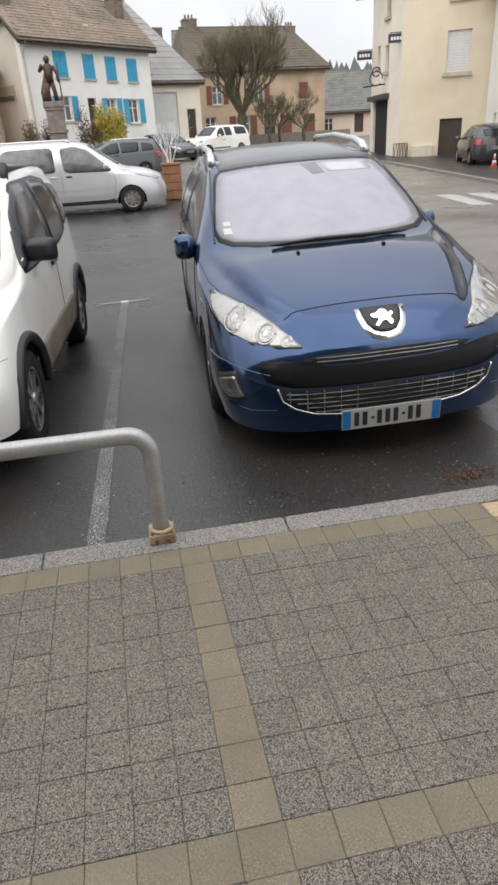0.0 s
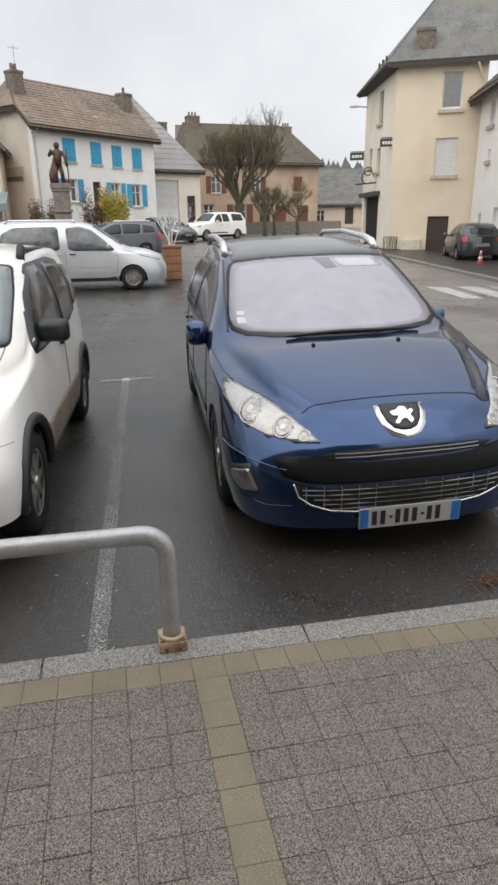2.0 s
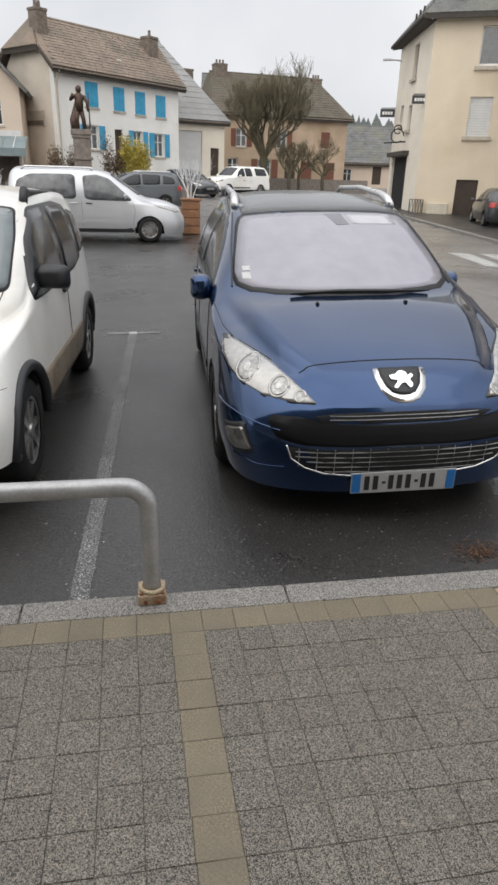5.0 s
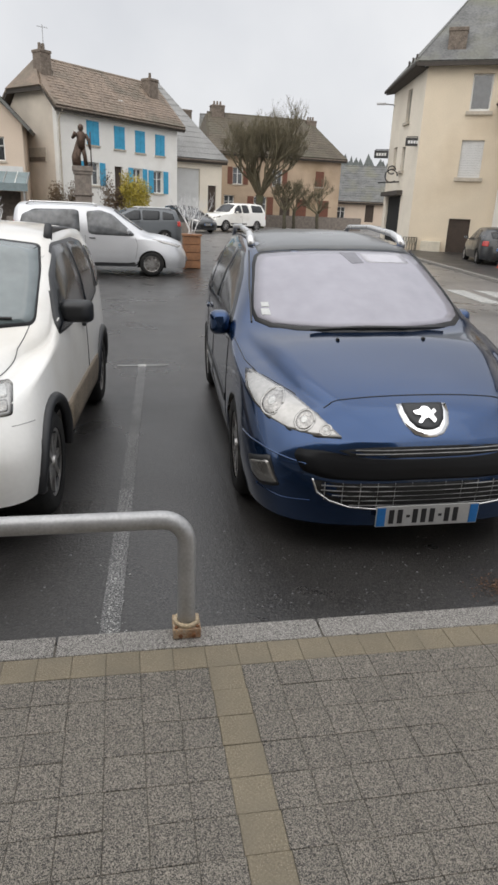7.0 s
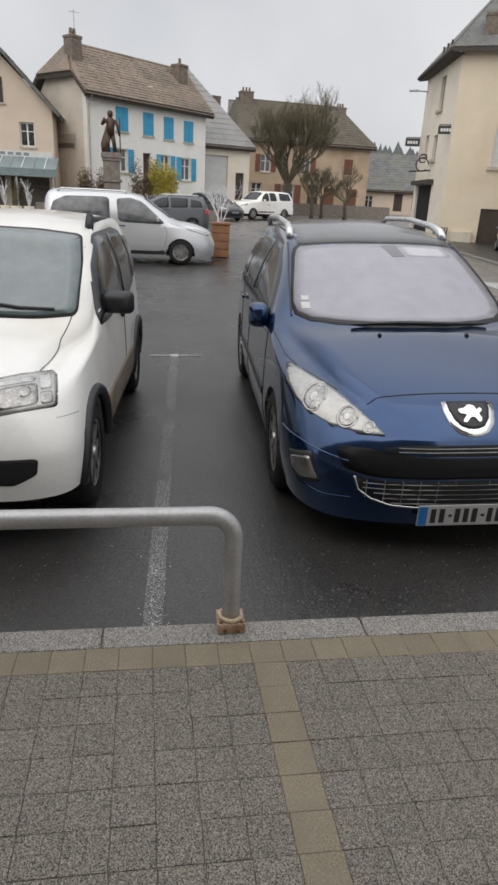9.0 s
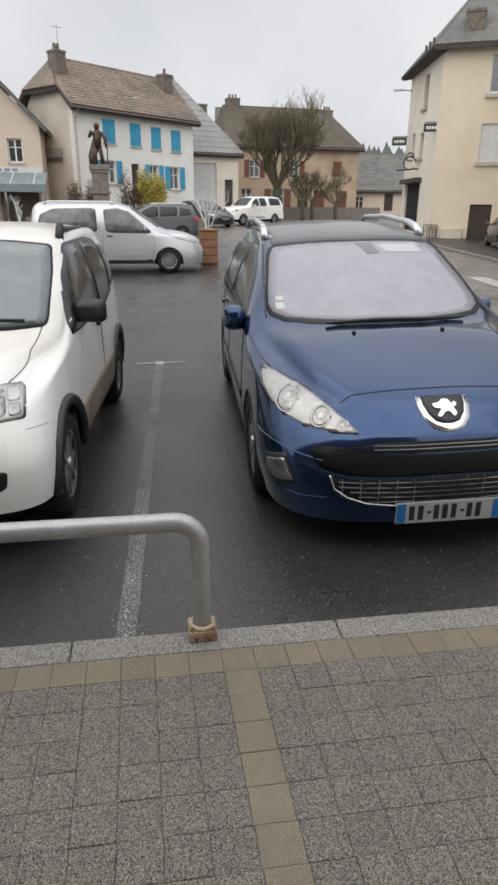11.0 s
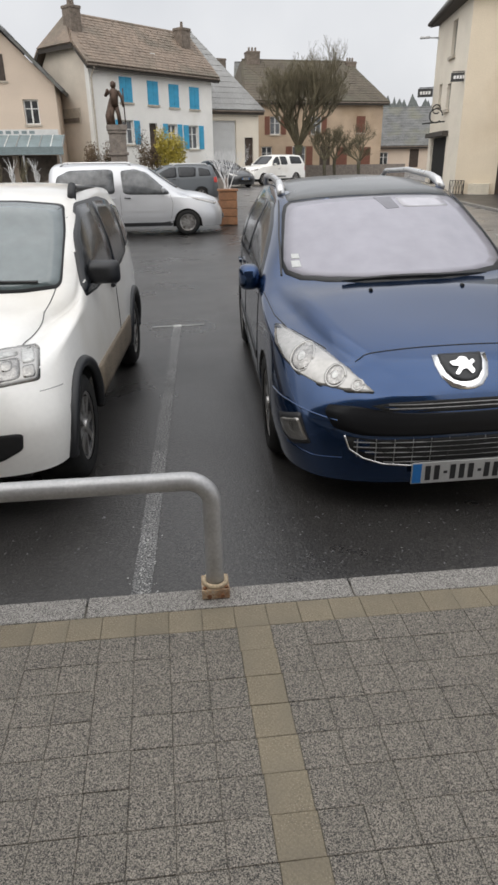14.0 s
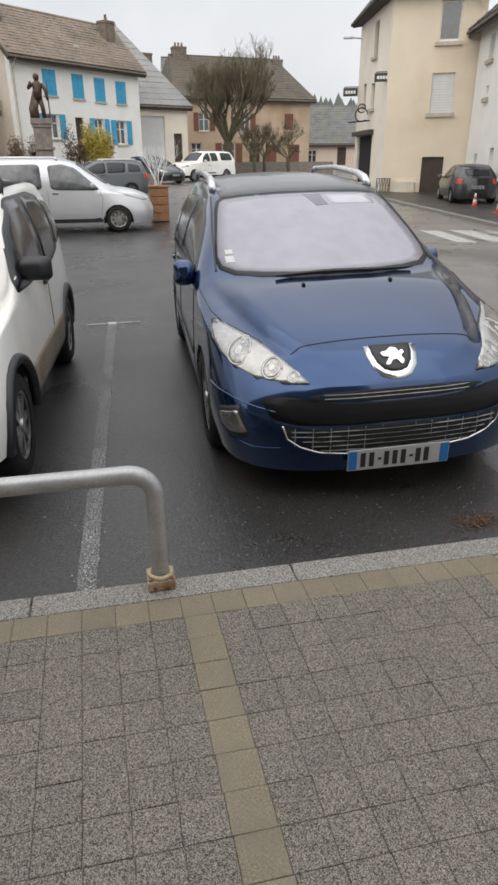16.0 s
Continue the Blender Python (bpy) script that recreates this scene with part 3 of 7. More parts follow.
def window(parent, x, z, w, h, kind, colour=None, at=0.0):
    """Frame, panes, sill, shutters or a door set into an opening of the front wall."""
    d = 0.16
    if kind in ("win", "open"):
        win = part("window", boxed(x - 0.06, x + w + 0.06, -0.07, d, z - 0.10, z - 0.002), M["sill"], parent)
        bm = bmesh.new()
        f = 0.07
        box(bm, x, x + f, d, d + 0.06, z, z + h), box(bm, x + w - f, x + w, d, d + 0.06, z, z + h)
        box(bm, x + f, x + w - f, d, d + 0.06, z, z + f), box(bm, x + f, x + w - f, d, d + 0.06, z + h - f, z + h)
        box(bm, x + w / 2 - 0.04, x + w / 2 + 0.04, d - 0.01, d + 0.06, z + f, z + h - f)
        box(bm, x + f, x + w - f, d + 0.005, d + 0.05, z + h * 0.62, z + h * 0.62 + 0.04)
        part("window_frame", bm, M["frame_white"], win)
        part("pane", boxed(x + f, x + w / 2, d + 0.03, d + 0.045, z + f, z + h - f), M["pane"], win)
        part("pane", boxed(x + w / 2, x + w - f, d + 0.03, d + 0.045, z + f, z + h - f), M["pane"], win)
        if kind == "open":
            for sx in (x - w * 0.52, x + w + w * 0.04):
                shutter(parent, sx, z, w * 0.48, h, colour, -0.05)
    elif kind == "closed":
        for k in (0, 1):
            shutter(parent, x + k * w / 2 + 0.005, z, w / 2 - 0.01, h, colour, -0.03)
        part("window_sill", boxed(x - 0.06, x + w + 0.06, -0.08, 0.1, z - 0.10, z - 0.004), M["sill"], parent)
    elif kind == "roller":
        rs = part("roller_shutter", boxed(x, x + w, 0.10, 0.15, z + h - 0.12, z + h), M["shutter_white"], parent, "pale lowered roller shutter")
        for i in range(14):
            part("slat", boxed(x, x + w, 0.10, 0.13, z + (h - 0.12) * i / 14 + 0.006, z + (h - 0.12) * (i + 1) / 14), M["shutter_white"], rs)
        part("window_sill", boxed(x - 0.14, x + w + 0.14, -0.12, 0.1, z - 0.16, z - 0.002), M["sill"], parent)
    elif kind == "plain":
        win = part("window", boxed(x - 0.14, x + w + 0.14, -0.12, 0.12, z - 0.15, z - 0.002), M["sill"], parent)
        bm = bmesh.new()
        f = 0.06
        box(bm, x, x + f, d, d + 0.06, z, z + h), box(bm, x + w - f, x + w, d, d + 0.06, z, z + h)
        box(bm, x + f, x + w - f, d, d + 0.06, z, z + 0.12), box(bm, x + f, x + w - f, d, d + 0.06, z + h - f, z + h)
        part("window_frame", bm, M["frame_white"], win)
        part("pane", boxed(x + f, x + w - f, d + 0.03, d + 0.045, z + 0.12, z + h - f), M["pane"], win)
    elif kind == "door":
        bm = bmesh.new()
        box(bm, x, x + w, 0.14, 0.20, z, z + h)
        for i in range(4):
            box(bm, x + w * i / 4 + 0.02, x + w * (i + 1) / 4 - 0.02, 0.12, 0.141, z + 0.05, z + h - 0.05)
        part("door", bm, M["door_brown"], parent, "dark brown planked door")
    elif kind == "garage":
        gd = part("garage_door", boxed(x, x + w, 0.17, 0.21, z, z + h), M["garage"], parent, "pale panelled garage door")
        for i in range(6):
            part("panel", boxed(x + 0.03, x + w - 0.03, 0.14, 0.169, z + h * i / 6 + 0.012, z + h * (i + 1) / 6), M["garage"], gd)


def shutter(parent, x, z, w, h, colour, y):
    bm = bmesh.new()
    box(bm, x, x + w, y, y + 0.035, z, z + h)
    for t in (0.15, 0.80):
        box(bm, x + 0.03, x + w - 0.03, y - 0.02, y, z + h * t, z + h * t + 0.09)
    part("shutter", bm, colour, parent)


def plain_walls(parent, W, D, H, material, gable=None, thick=0.35, z0=-0.6, clip=None):
    """Back and side walls; gable: (ridge height, y of ridge) for pointed side walls."""
    part("wall", boxed(0, W, D - thick, D, z0, H), material, parent)
    for x0, x1 in ((0, thick), (W - thick, W)):
        bm = bmesh.new()
        top = [(gable[1], gable[0])] if gable else []
        if clip and x0 == 0:
            f = (gable[0] - clip) / (gable[0] - H)
            top = [(gable[1] + (D - thick - gable[1]) * f, clip), (gable[1] + (thick - gable[1]) * f, clip)]
        prof = [(thick + 0.002, z0), (D - thick - 0.002, z0), (D - thick - 0.002, H)] + (top if gable else []) + [(thick + 0.002, H)]
        a, b = [bm.verts.new((x0, y, z)) for y, z in prof], [bm.verts.new((x1, y, z)) for y, z in prof]
        bm.faces.new(a), bm.faces.new(b[::-1])
        for i in range(len(prof)):
            j = (i + 1) % len(prof)
            bm.faces.new((a[i], a[j], b[j], b[i]))
        part("wall", bm, material, parent)


def slab(bm, quad, t):
    """A roof slope of thickness t from three or four corners."""
    n = (Vector(quad[1]) - Vector(quad[0])).cross(Vector(quad[2]) - Vector(quad[0])).normalized()
    if n.z < 0:
        n = -n
    a = [bm.verts.new(p) for p in quad]
    b = [bm.verts.new(Vector(p) + n * t) for p in quad]
    bm.faces.new(a), bm.faces.new(b[::-1])
    for i in range(len(quad)):
        j = (i + 1) % len(quad)
        bm.faces.new((a[i], a[j], b[j], b[i]))


def courses(quad, t, rows, step):
    """A slated slope: overlapping courses with ragged lower edges, over a slab."""
    bm = bmesh.new()
    slab(bm, quad, t)
    a, b, c, d = [Vector(p) for p in quad]      # lower left, lower right, upper right, upper left
    n = (b - a).cross(d - a).normalized()
    n = n if n.z > 0 else -n
    for r in range(rows):
        f0, f1 = r / rows, min(1.0, (r + 1.25) / rows)
        l0, r0, l1, r1 = a.lerp(d, f0), b.lerp(c, f0), a.lerp(d, f1), b.lerp(c, f1)
        m = max(2, int((r0 - l0).length / step))
        off = 0.5 * (r % 2) / m
        for i in range(m):
            u0, u1 = min(1, i / m + off * 0.6 + 0.004), min(1.0, (i + 1) / m + off * 0.6 - 0.004 / m)
            if u1 <= u0:
                continue
            up = n * (t + 0.035 + random.uniform(-0.008, 0.008))
            q = [bm.verts.new(v) for v in (l0.lerp(r0, u0) + up, l0.lerp(r0, u1) + up, l1.lerp(r1, u1) + n * (t + 0.012), l1.lerp(r1, u0) + n * (t + 0.012))]
            bm.faces.new(q)
            e = [bm.verts.new(v.co - n * 0.03) for v in q[:2]]
            bm.faces.new((e[0], e[1], q[1], q[0]))
    return bm


def gable_roof(parent, W, D, H, R, material, over=0.35, left_hip=0.0, right_hip=0.0, rows=14, step=0.5, clip=None):
    """Ridge along x. Hips pull the ridge's ends in; clip is the height of the left gable under a half hip."""
    e = H - 0.15
    fl, fr, bl, br = (-over, -over, e), (W + over, -over, e), (-over, D + over, e), (W + over, D + over, e)
    tl, tr = (-over + left_hip, D / 2, R), (W + over - right_hip, D / 2, R)
    part("roof_slope", courses((fl, fr, tr, tl), 0.14, rows, step), material, parent)
    bm = bmesh.new()
    slab(bm, (br, bl, tl, tr), 0.14)
    part("roof_slope", bm, material, parent)
    if clip:
        y = -over + (clip - e) / (R - e) * (D / 2 + over)
        pf, pb = (-over, y, clip), (-over, D - y, clip)
        for tri in ((fl, tl, pf), (bl, pb, tl)):
            bm = bmesh.new()
            slab(bm, tri, 0.14)
            part("roof_slope", bm, material, parent)
        bm = bmesh.new()
        slab(bm, (pb, pf, tl), 0.14)
        part("roof_hip", bm, material, parent)
        part("hip_board", boxed(-over - 0.03, -over + 0.01, y, D - y, clip - 0.2, clip + 0.05), M["fascia"], parent)
    elif left_hip:
        bm = bmesh.new()
        slab(bm, (bl, fl, tl), 0.14)
        part("roof_hip", bm, material, parent)
    if right_hip:
        bm = bmesh.new()
        slab(bm, (fr, br, tr), 0.14)
        part("roof_hip", bm, material, parent)
    bm = bmesh.new()
    box(bm, -over, W + over, -over - 0.03, -over + 0.02, e - 0.22, e + 0.04)
    part("eaves_board", bm, M["fascia"], parent)
    part("gutter", tubed([(-over, -over - 0.09, e - 0.02), (W + over, -over - 0.09, e - 0.02)], 0.06, 8), M["chimney"], parent)
    part("ridge_cap", tubed([(tl[0], D / 2, R + 0.14), (tr[0], D / 2, R + 0.14)], 0.11, 8), material, parent)


def chimney(parent, x, y, z0, z1, w, d, pots=2):
    bm = bmesh.new()
    box(bm, x, x + w, y, y + d, z0, z1, bevel=0.02)
    box(bm, x - 0.035, x + w + 0.035, y - 0.035, y + d + 0.035, z1 - 0.16, z1 - 0.02, bevel=0.02)
    ch = part("chimney", bm, M["chimney"], parent)
    for i in range(pots):
        cx = x + w * (i + 1) / (pots + 1)
        part("chimney_pot", tubed([(cx, y + d / 2, z1 - 0.03), (cx, y + d / 2, z1 + 0.35)], [0.11, 0.085], 10), M["chimney"], ch)


def house(label, A, B, D, H, walls, openings, z, group="houses round the square"):
    """An Empty at corner A, local x towards B, local y into the house."""
    ang = math.atan2(B[1] - A[1], B[0] - A[0])
    W = math.hypot(B[0] - A[0], B[1] - A[1])
    h = thing("house", label, "house", Matrix.Translation((A[0], A[1], z)) @ Matrix.Rotation(ang, 4, 'Z'), group)
    holes = [o[:4] for o in openings]
    part("wall", wall_with_holes(W, H, holes, 0.35), walls, h)
    part("interior", boxed(0.36, W - 0.36, 0.9, 0.95, -0.3, H - 0.2), M["dark"], h)
    for o in openings:
        window(h, *o[:5], *(o[5:6] or (None,)))
    return h, W


# white house with blue shutters
h, W = house("two-storey white rendered house with sky-blue shutters and brown roof", (-4.995, 38.94), (2.12, 45.77), 4.8, 6.44, M["wall_white"], [
    (2.1, 4.6, 0.93, 1.3, "closed", M["shutter_blue"]), (4.23, 4.56, 0.86, 1.28, "closed", M["shutter_blue"]),
    (5.98, 4.5, 0.85, 1.28, "closed", M["shutter_blue"]), (7.77, 4.48, 0.87, 1.26, "closed", M["shutter_blue"]),
    (2.05, 2.35, 0.9, 1.3, "open", M["shutter_blue"]), (4.2, 1.2, 0.65, 2.35, "door"), (5.75, 2.15, 0.8, 1.4, "open", M["shutter_blue"]),
    (7.58, 2.12, 0.9, 1.4, "open", M["shutter_blue"])], 0.35)
plain_walls(h, W, 4.8, 6.44, M["wall_grey"], (8.85, 2.4), clip=7.4)
gable_roof(h, W, 4.8, 6.44, 8.95, M["roof_brown"], 0.35, left_hip=1.0, rows=16, clip=7.35)
for gx in (-0.35, W + 0.31):
    for y0, y1 in ((-0.35, 2.4), (5.15, 2.4)):
        bm = bmesh.new()
        f = 1.0 if gx > 0 else 0.385
        yt, zt = y0 + (y1 - y0) * f, 6.10 + 2.66 * f
        slab(bm, ((gx, y0, 6.10), (gx + 0.04, y0, 6.10), (gx + 0.04, yt, zt), (gx, yt, zt)), 0.2)
        part("verge_board", bm, M["fascia"], h)
chimney(h, 0.12, 1.25, 6.9, 9.32, 0.70, 0.75)
chimney(h, 8.55, 1.25, 7.2, 9.25, 0.80, 0.75, 1)
an = part("aerial", tubed([(0.6, 1.6, 9.2), (0.6, 1.6, 10.6)], 0.022, 6), M["galv"], h, "thin television aerial on the chimney")
part("crossbar", tubed([(0.25, 1.6, 10.45), (0.95, 1.6, 10.5)], 0.018, 5), M["galv"], an)
board = part("wall_board", boxed(-0.05, -0.003, 1.1, 2.9, 3.45, 4.25), M["sill"], h, "weathered grey board on the gable")
part("board_band", boxed(-0.062, -0.052, 1.2, 2.8, 3.5, 3.75), M["chimney"], board)
part("skylight", boxed(5.15, 5.55, 0.55, 0.85, 7.30, 7.42), M["frame_white"], h)
part("downpipe", tubed([(0.12, -0.40, 6.2), (0.10, -0.08, 5.7), (0.10, -0.08, 0.0)], 0.045, 8), M["sill"], h)

# low grey-roofed barn with a pale garage door
h, W = house("low barn with pale grey roof and a light garage door", (1.9, 48.5), (5.72, 50.0), 9.0, 4.75, M["wall_cream"], [(0.39, 0.5, 1.87, 3.5, "garage"), (2.95, 1.0, 0.7, 1.9, "door")], 0.4)
plain_walls(h, W, 9.0, 4.75, M["wall_cream"])
gable_roof(h, W, 9.0, 4.75, 9.9, M["roof_light"], 0.3, left_hip=0.0, right_hip=3.5, rows=14, step=0.7)
chimney(h, 3.6, 6.0, 5.0, 8.75, 0.8, 0.7, 0)

# long ochre house behind the trees
h, W = house("long ochre house with brown shutters and mossy roof", (6.2, 62.0), (19.2, 64.0), 8.0, 6.3, M["wall_orange"], [
    (2.0, 3.5, 1.0, 1.5, "open", M["shutter_brown"]), (6.0, 3.5, 1.0, 1.5, "open", M["shutter_brown"]), (10.5, 3.65, 0.9, 1.4, "closed", M["shutter_brown"]),
    (1.2, 1.0, 1.0, 1.5, "win"), (4.2, 0.7, 1.3, 1.8, "open", M["shutter_brown"]), (6.9, 0.2, 1.1, 2.3, "door"), (8.6, 0.8, 1.1, 1.6, "closed", M["shutter_brown"]),
    (11.0, 0.8, 1.1, 1.6, "closed", M["shutter_brown"])], 0.45)
plain_walls(h, W, 8.0, 6.3, M["wall_orange"])
gable_roof(h, W, 8.0, 6.3, 9.8, M["roof_moss"], 0.4, left_hip=0.8, right_hip=2.4, rows=16, step=0.6)
chimney(h, 0.75, 3.4, 8.0, 10.6, 1.25, 1.0, 3)
chimney(h, 10.6, 3.4, 8.2, 9.95, 1.05, 0.9, 3)

# dark-roofed house between barn and ochre house
h, W = house("grey house with steep dark slate roof and white-framed dormer", (5.4, 66.0), (8.2, 65.6), 6.0, 6.4, M["stone"], [(0.7, 4.0, 0.9, 1.5, "win")], 0.5)
plain_walls(h, W, 6.0, 6.4, M["stone"], (9.6, 3.0))
gable_roof(h, W, 6.0, 6.4, 9.9, M["roof_slate"], 0.3, rows=12)

# far low houses beside the street
h, W = house("far low house with slate roof and peach walls", (20.5, 76.0), (31.0, 73.0), 9.0, 2.7, M["wall_peach"], [(2.0, 0.6, 1.0, 1.4, "win"), (5.4, 0.4, 1.0, 1.9, "door"), (7.5, 0.7, 1.0, 1.3, "closed", M["shutter_brown"])], 0.5)
plain_walls(h, W, 9.0, 2.7, M["wall_peach"], (6.3, 4.5))
gable_roof(h, W, 9.0, 2.7, 6.6, M["roof_slate"], 0.4, rows=14, step=0.6)

# peach gabled shop
h = thing("house", "peach rendered gabled shop with a grey-green awning", "house", Matrix.Translation((-11.757, 37.40, 0.25)) @ Matrix.Rotation(radians(4), 4, 'Z'), "houses round the square")
W, H, R = 5.05, 5.32, 7.95
part("wall", wall_with_holes(W, H, [(3.28, 3.4, 0.8, 1.22), (0.5, 3.5, 0.82, 1.25), (0.4, 0.1, 1.9, 1.75), (2.6, 0.1, 2.1, 1.75)], 0.35), M["wall_peach"], h)
bm = bmesh.new()
prof = [(0, H), (W, H), (W / 2, R - 0.15)]
a, b = [bm.verts.new((x, 0, z)) for x, z in prof], [bm.verts.new((x, 0.35, z)) for x, z in prof]
bm.faces.new(a), bm.faces.new(b[::-1])
for i in range(3):
    bm.faces.new((a[i], a[(i + 1) % 3], b[(i + 1) % 3], b[i]))
part("gable", bm, M["wall_peach"], h)
window(h, 3.28, 3.4, 0.8, 1.22, "win")
window(h, 0.5, 3.5, 0.82, 1.25, "win")
part("attic_window", boxed(2.05, 2.57, -0.03, 0.02, 5.5, 6.72), M["door_brown"], h, "dark attic shutter")
part("window_sill", boxed(1.95, 2.67, -0.08, 0.02, 5.4, 5.49), M["sill"], h)
plain_walls(h, W, 9.0, H, M["wall_peach"])
for s in (0, 1):
    x0 = -0.35 if s == 0 else W + 0.35
    z0 = H - 0.35 * (R - H) / (W / 2)
    quad = ((x0, 9.3, z0), (x0, -0.4, z0), (W / 2, -0.4, R), (W / 2, 9.3, R))
    part("roof_slope", courses(quad, 0.16, 10, 0.8), M["roof_slate"], h)
part("interior", boxed(0.4, W - 0.4, 0.9, 0.95, 0, H - 0.2), M["pedestal"], h)
part("sign_band", boxed(-0.6, W - 0.1, -0.06, -0.003, 2.86, 3.16), M["shutter_white"], h, "pale shop sign band, lettering as plain bars")
for i in range(7):
    part("lettering", boxed(0.9 + i * 0.42, 1.18 + i * 0.42, -0.068, -0.061, 2.94, 3.09), M["awning"], h)
bm = bmesh.new()
slab(bm, ((-3.0, -2.0, 2.22), (W + 0.25, -2.0, 2.22), (W + 0.25, -0.01, 2.86), (-3.0, -0.01, 2.86)), 0.03)
aw = part("awning", bm, M["awning"], h, "grey-green shop awning")
part("valance", boxed(-3.0, W + 0.25, -2.03, -2.0, 1.86, 2.24), M["awning"], aw)
for i in range(15):
    x = -3.0 + i * (W + 3.2) / 14
    part("awning_rib", tubed([(x, -2.0, 2.265), (x, -0.03, 2.905)], 0.025, 6), M["frame_white"] if i % 2 else M["galv"], aw)
for x in (-2.6, -0.6, 1.3, 3.2, 5.1):
    part("awning_post", tubed([(x, -1.95, -0.4), (x, -1.95, 2.24)], 0.05, 8), M["galv"], h)

# ochre corner house: front faces the square, flank runs back along the street
EYE_XY = Vector((0.02, -2.11))
FN = Vector((0.431, 0.902))
FU = Vector((0.902, -0.431))
P0 = EYE_XY + FN * 34.0
A, B = P0 + FU * -2.06, P0 + FU * 1.95
h, W = house("three-storey ochre rendered corner house with slate roof", tuple(A), tuple(B), 7.5, 8.25, M["wall_tan"], [
    (2.06, 6.30, 0.9, 1.55, "plain"), (1.95, 3.48, 1.0, 1.62, "roller"), (1.85, -0.15, 1.0, 1.78, "door")], 0.0)
# flank wall, receding to the street
L = 6.85
flank = wall_with_holes(L, 8.25, [(2.6, 0.1, 3.5, 2.6), (4.7, 4.25, 0.7, 0.95), (2.6, 6.2, 0.9, 1.5), (2.7, 3.9, 0.8, 1.15)], 0.35)
turn = Matrix.Rotation(radians(107), 4, 'Z')
bmesh.ops.transform(flank, matrix=turn @ Matrix.Diagonal((1, -1, 1, 1)) , verts=flank.verts[:])
part("flank_wall", flank, M["wall_cream"], h)
d = Vector((math.cos(radians(107)), math.sin(radians(107)), 0))
bm = bmesh.new()
slab(bm, ((W + 0.35, -0.4, 8.2), (-0.45, -0.4, 8.2), (W * 0.45, 3.6, 12.0), (W + 3.0, 3.6, 12.0)), 0.15)
part("roof_slope", bm, M["roof_slate"], h)
bm = bmesh.new()
e = d * L
slab(bm, ((-0.45, -0.4, 8.2), (e.x - 0.5, e.y + 0.4, 8.2), (e.x + 2.5, e.y + 2.0, 10.8), (W * 0.45, 3.6, 12.0)), 0.15)
part("roof_slope", bm, M["roof_slate"], h)
part("eaves_board", boxed(-0.45, W + 0.35, -0.47, -0.40, 8.09, 8.26), M["fascia"], h)
bm = bmesh.new()
slab(bm, ((-0.47, -0.42, 8.08), (e.x - 0.52, e.y + 0.4, 8.08), (e.x + 0.1, e.y, 8.08), (0.1, 0.05, 8.08)), 0.05)
part("soffit", bm, M["fascia"], h)
part("gutter", tubed([(-0.45, -0.5, 8.2), (e.x - 0.55, e.y + 0.3, 8.2)], 0.09, 8), M["fascia"], h)
chimney(h, 0.75, 0.02, 8.1, 9.7, 0.8, 0.6, 0)
part("wall_box", boxed(0.65, 1.60, -0.32, -0.003, -0.1, 0.55, bevel=0.02), M["pot"], h, "pale box standing against the wall")
for k, s in enumerate((0.0, 0.25, 0.5)):
    part("snow_guard", tubed([(-0.35 + d.x * (0.8 + s * 3), -0.3 + d.y * (0.8 + s * 3), 8.35), (-0.35 + d.x * (0.8 + s * 3), -0.3 + d.y * (0.8 + s * 3), 8.75)], 0.05, 6), M["fascia"], h)
part("downpipe", tubed([(W - 0.5, -0.45, 8.1), (W - 0.15, -0.1, 7.4), (W - 0.12, -0.09, 0.1)], 0.05, 8), M["wall_tan"], h)
ip = part("iron_panel", tubed([(-0.2, -0.28, -0.15), (-0.2, -0.10, 0.68), (0.44, -0.10, 0.68), (0.44, -0.28, -0.15)], 0.022, 6), M["iron"], h, "black iron lattice panel leaning on the wall")
for k in range(5):
    part("lattice_bar", tubed([(-0.2 + 0.13 * k, -0.28, -0.15), (-0.08 + 0.13 * k, -0.10, 0.67)], 0.012, 5), M["iron"], ip)
    part("lattice_bar", tubed([(-0.08 + 0.13 * k, -0.28, -0.15), (-0.2 + 0.13 * k, -0.10, 0.67)], 0.012, 5), M["iron"], ip)
sh = part("shop_front", boxed(2.62, 6.08, 0.12, 0.30, 0.1, 2.68, turn @ Matrix.Diagonal((1, -1, 1, 1))), M["dark"], h, "dark recessed shop entrance")
part("shop_canopy", boxed(2.3, 6.5, -0.30, -0.003, 2.70, 2.92, turn @ Matrix.Diagonal((1, -1, 1, 1))), M["fascia"], h)
for x, z, ww, hh in ((4.7, 4.25, 0.7, 0.95), (2.6, 6.2, 0.9, 1.5), (2.7, 3.9, 0.8, 1.15)):
    w_ = part("flank_window", boxed(x, x + ww, 0.14, 0.2, z, z + hh, turn @ Matrix.Diagonal((1, -1, 1, 1))), M["pane"], h)
    part("window_sill", boxed(x - 0.1, x + ww + 0.1, -0.12, 0.1, z - 0.14, z - 0.003, turn @ Matrix.Diagonal((1, -1, 1, 1))), M["sill"], w_)


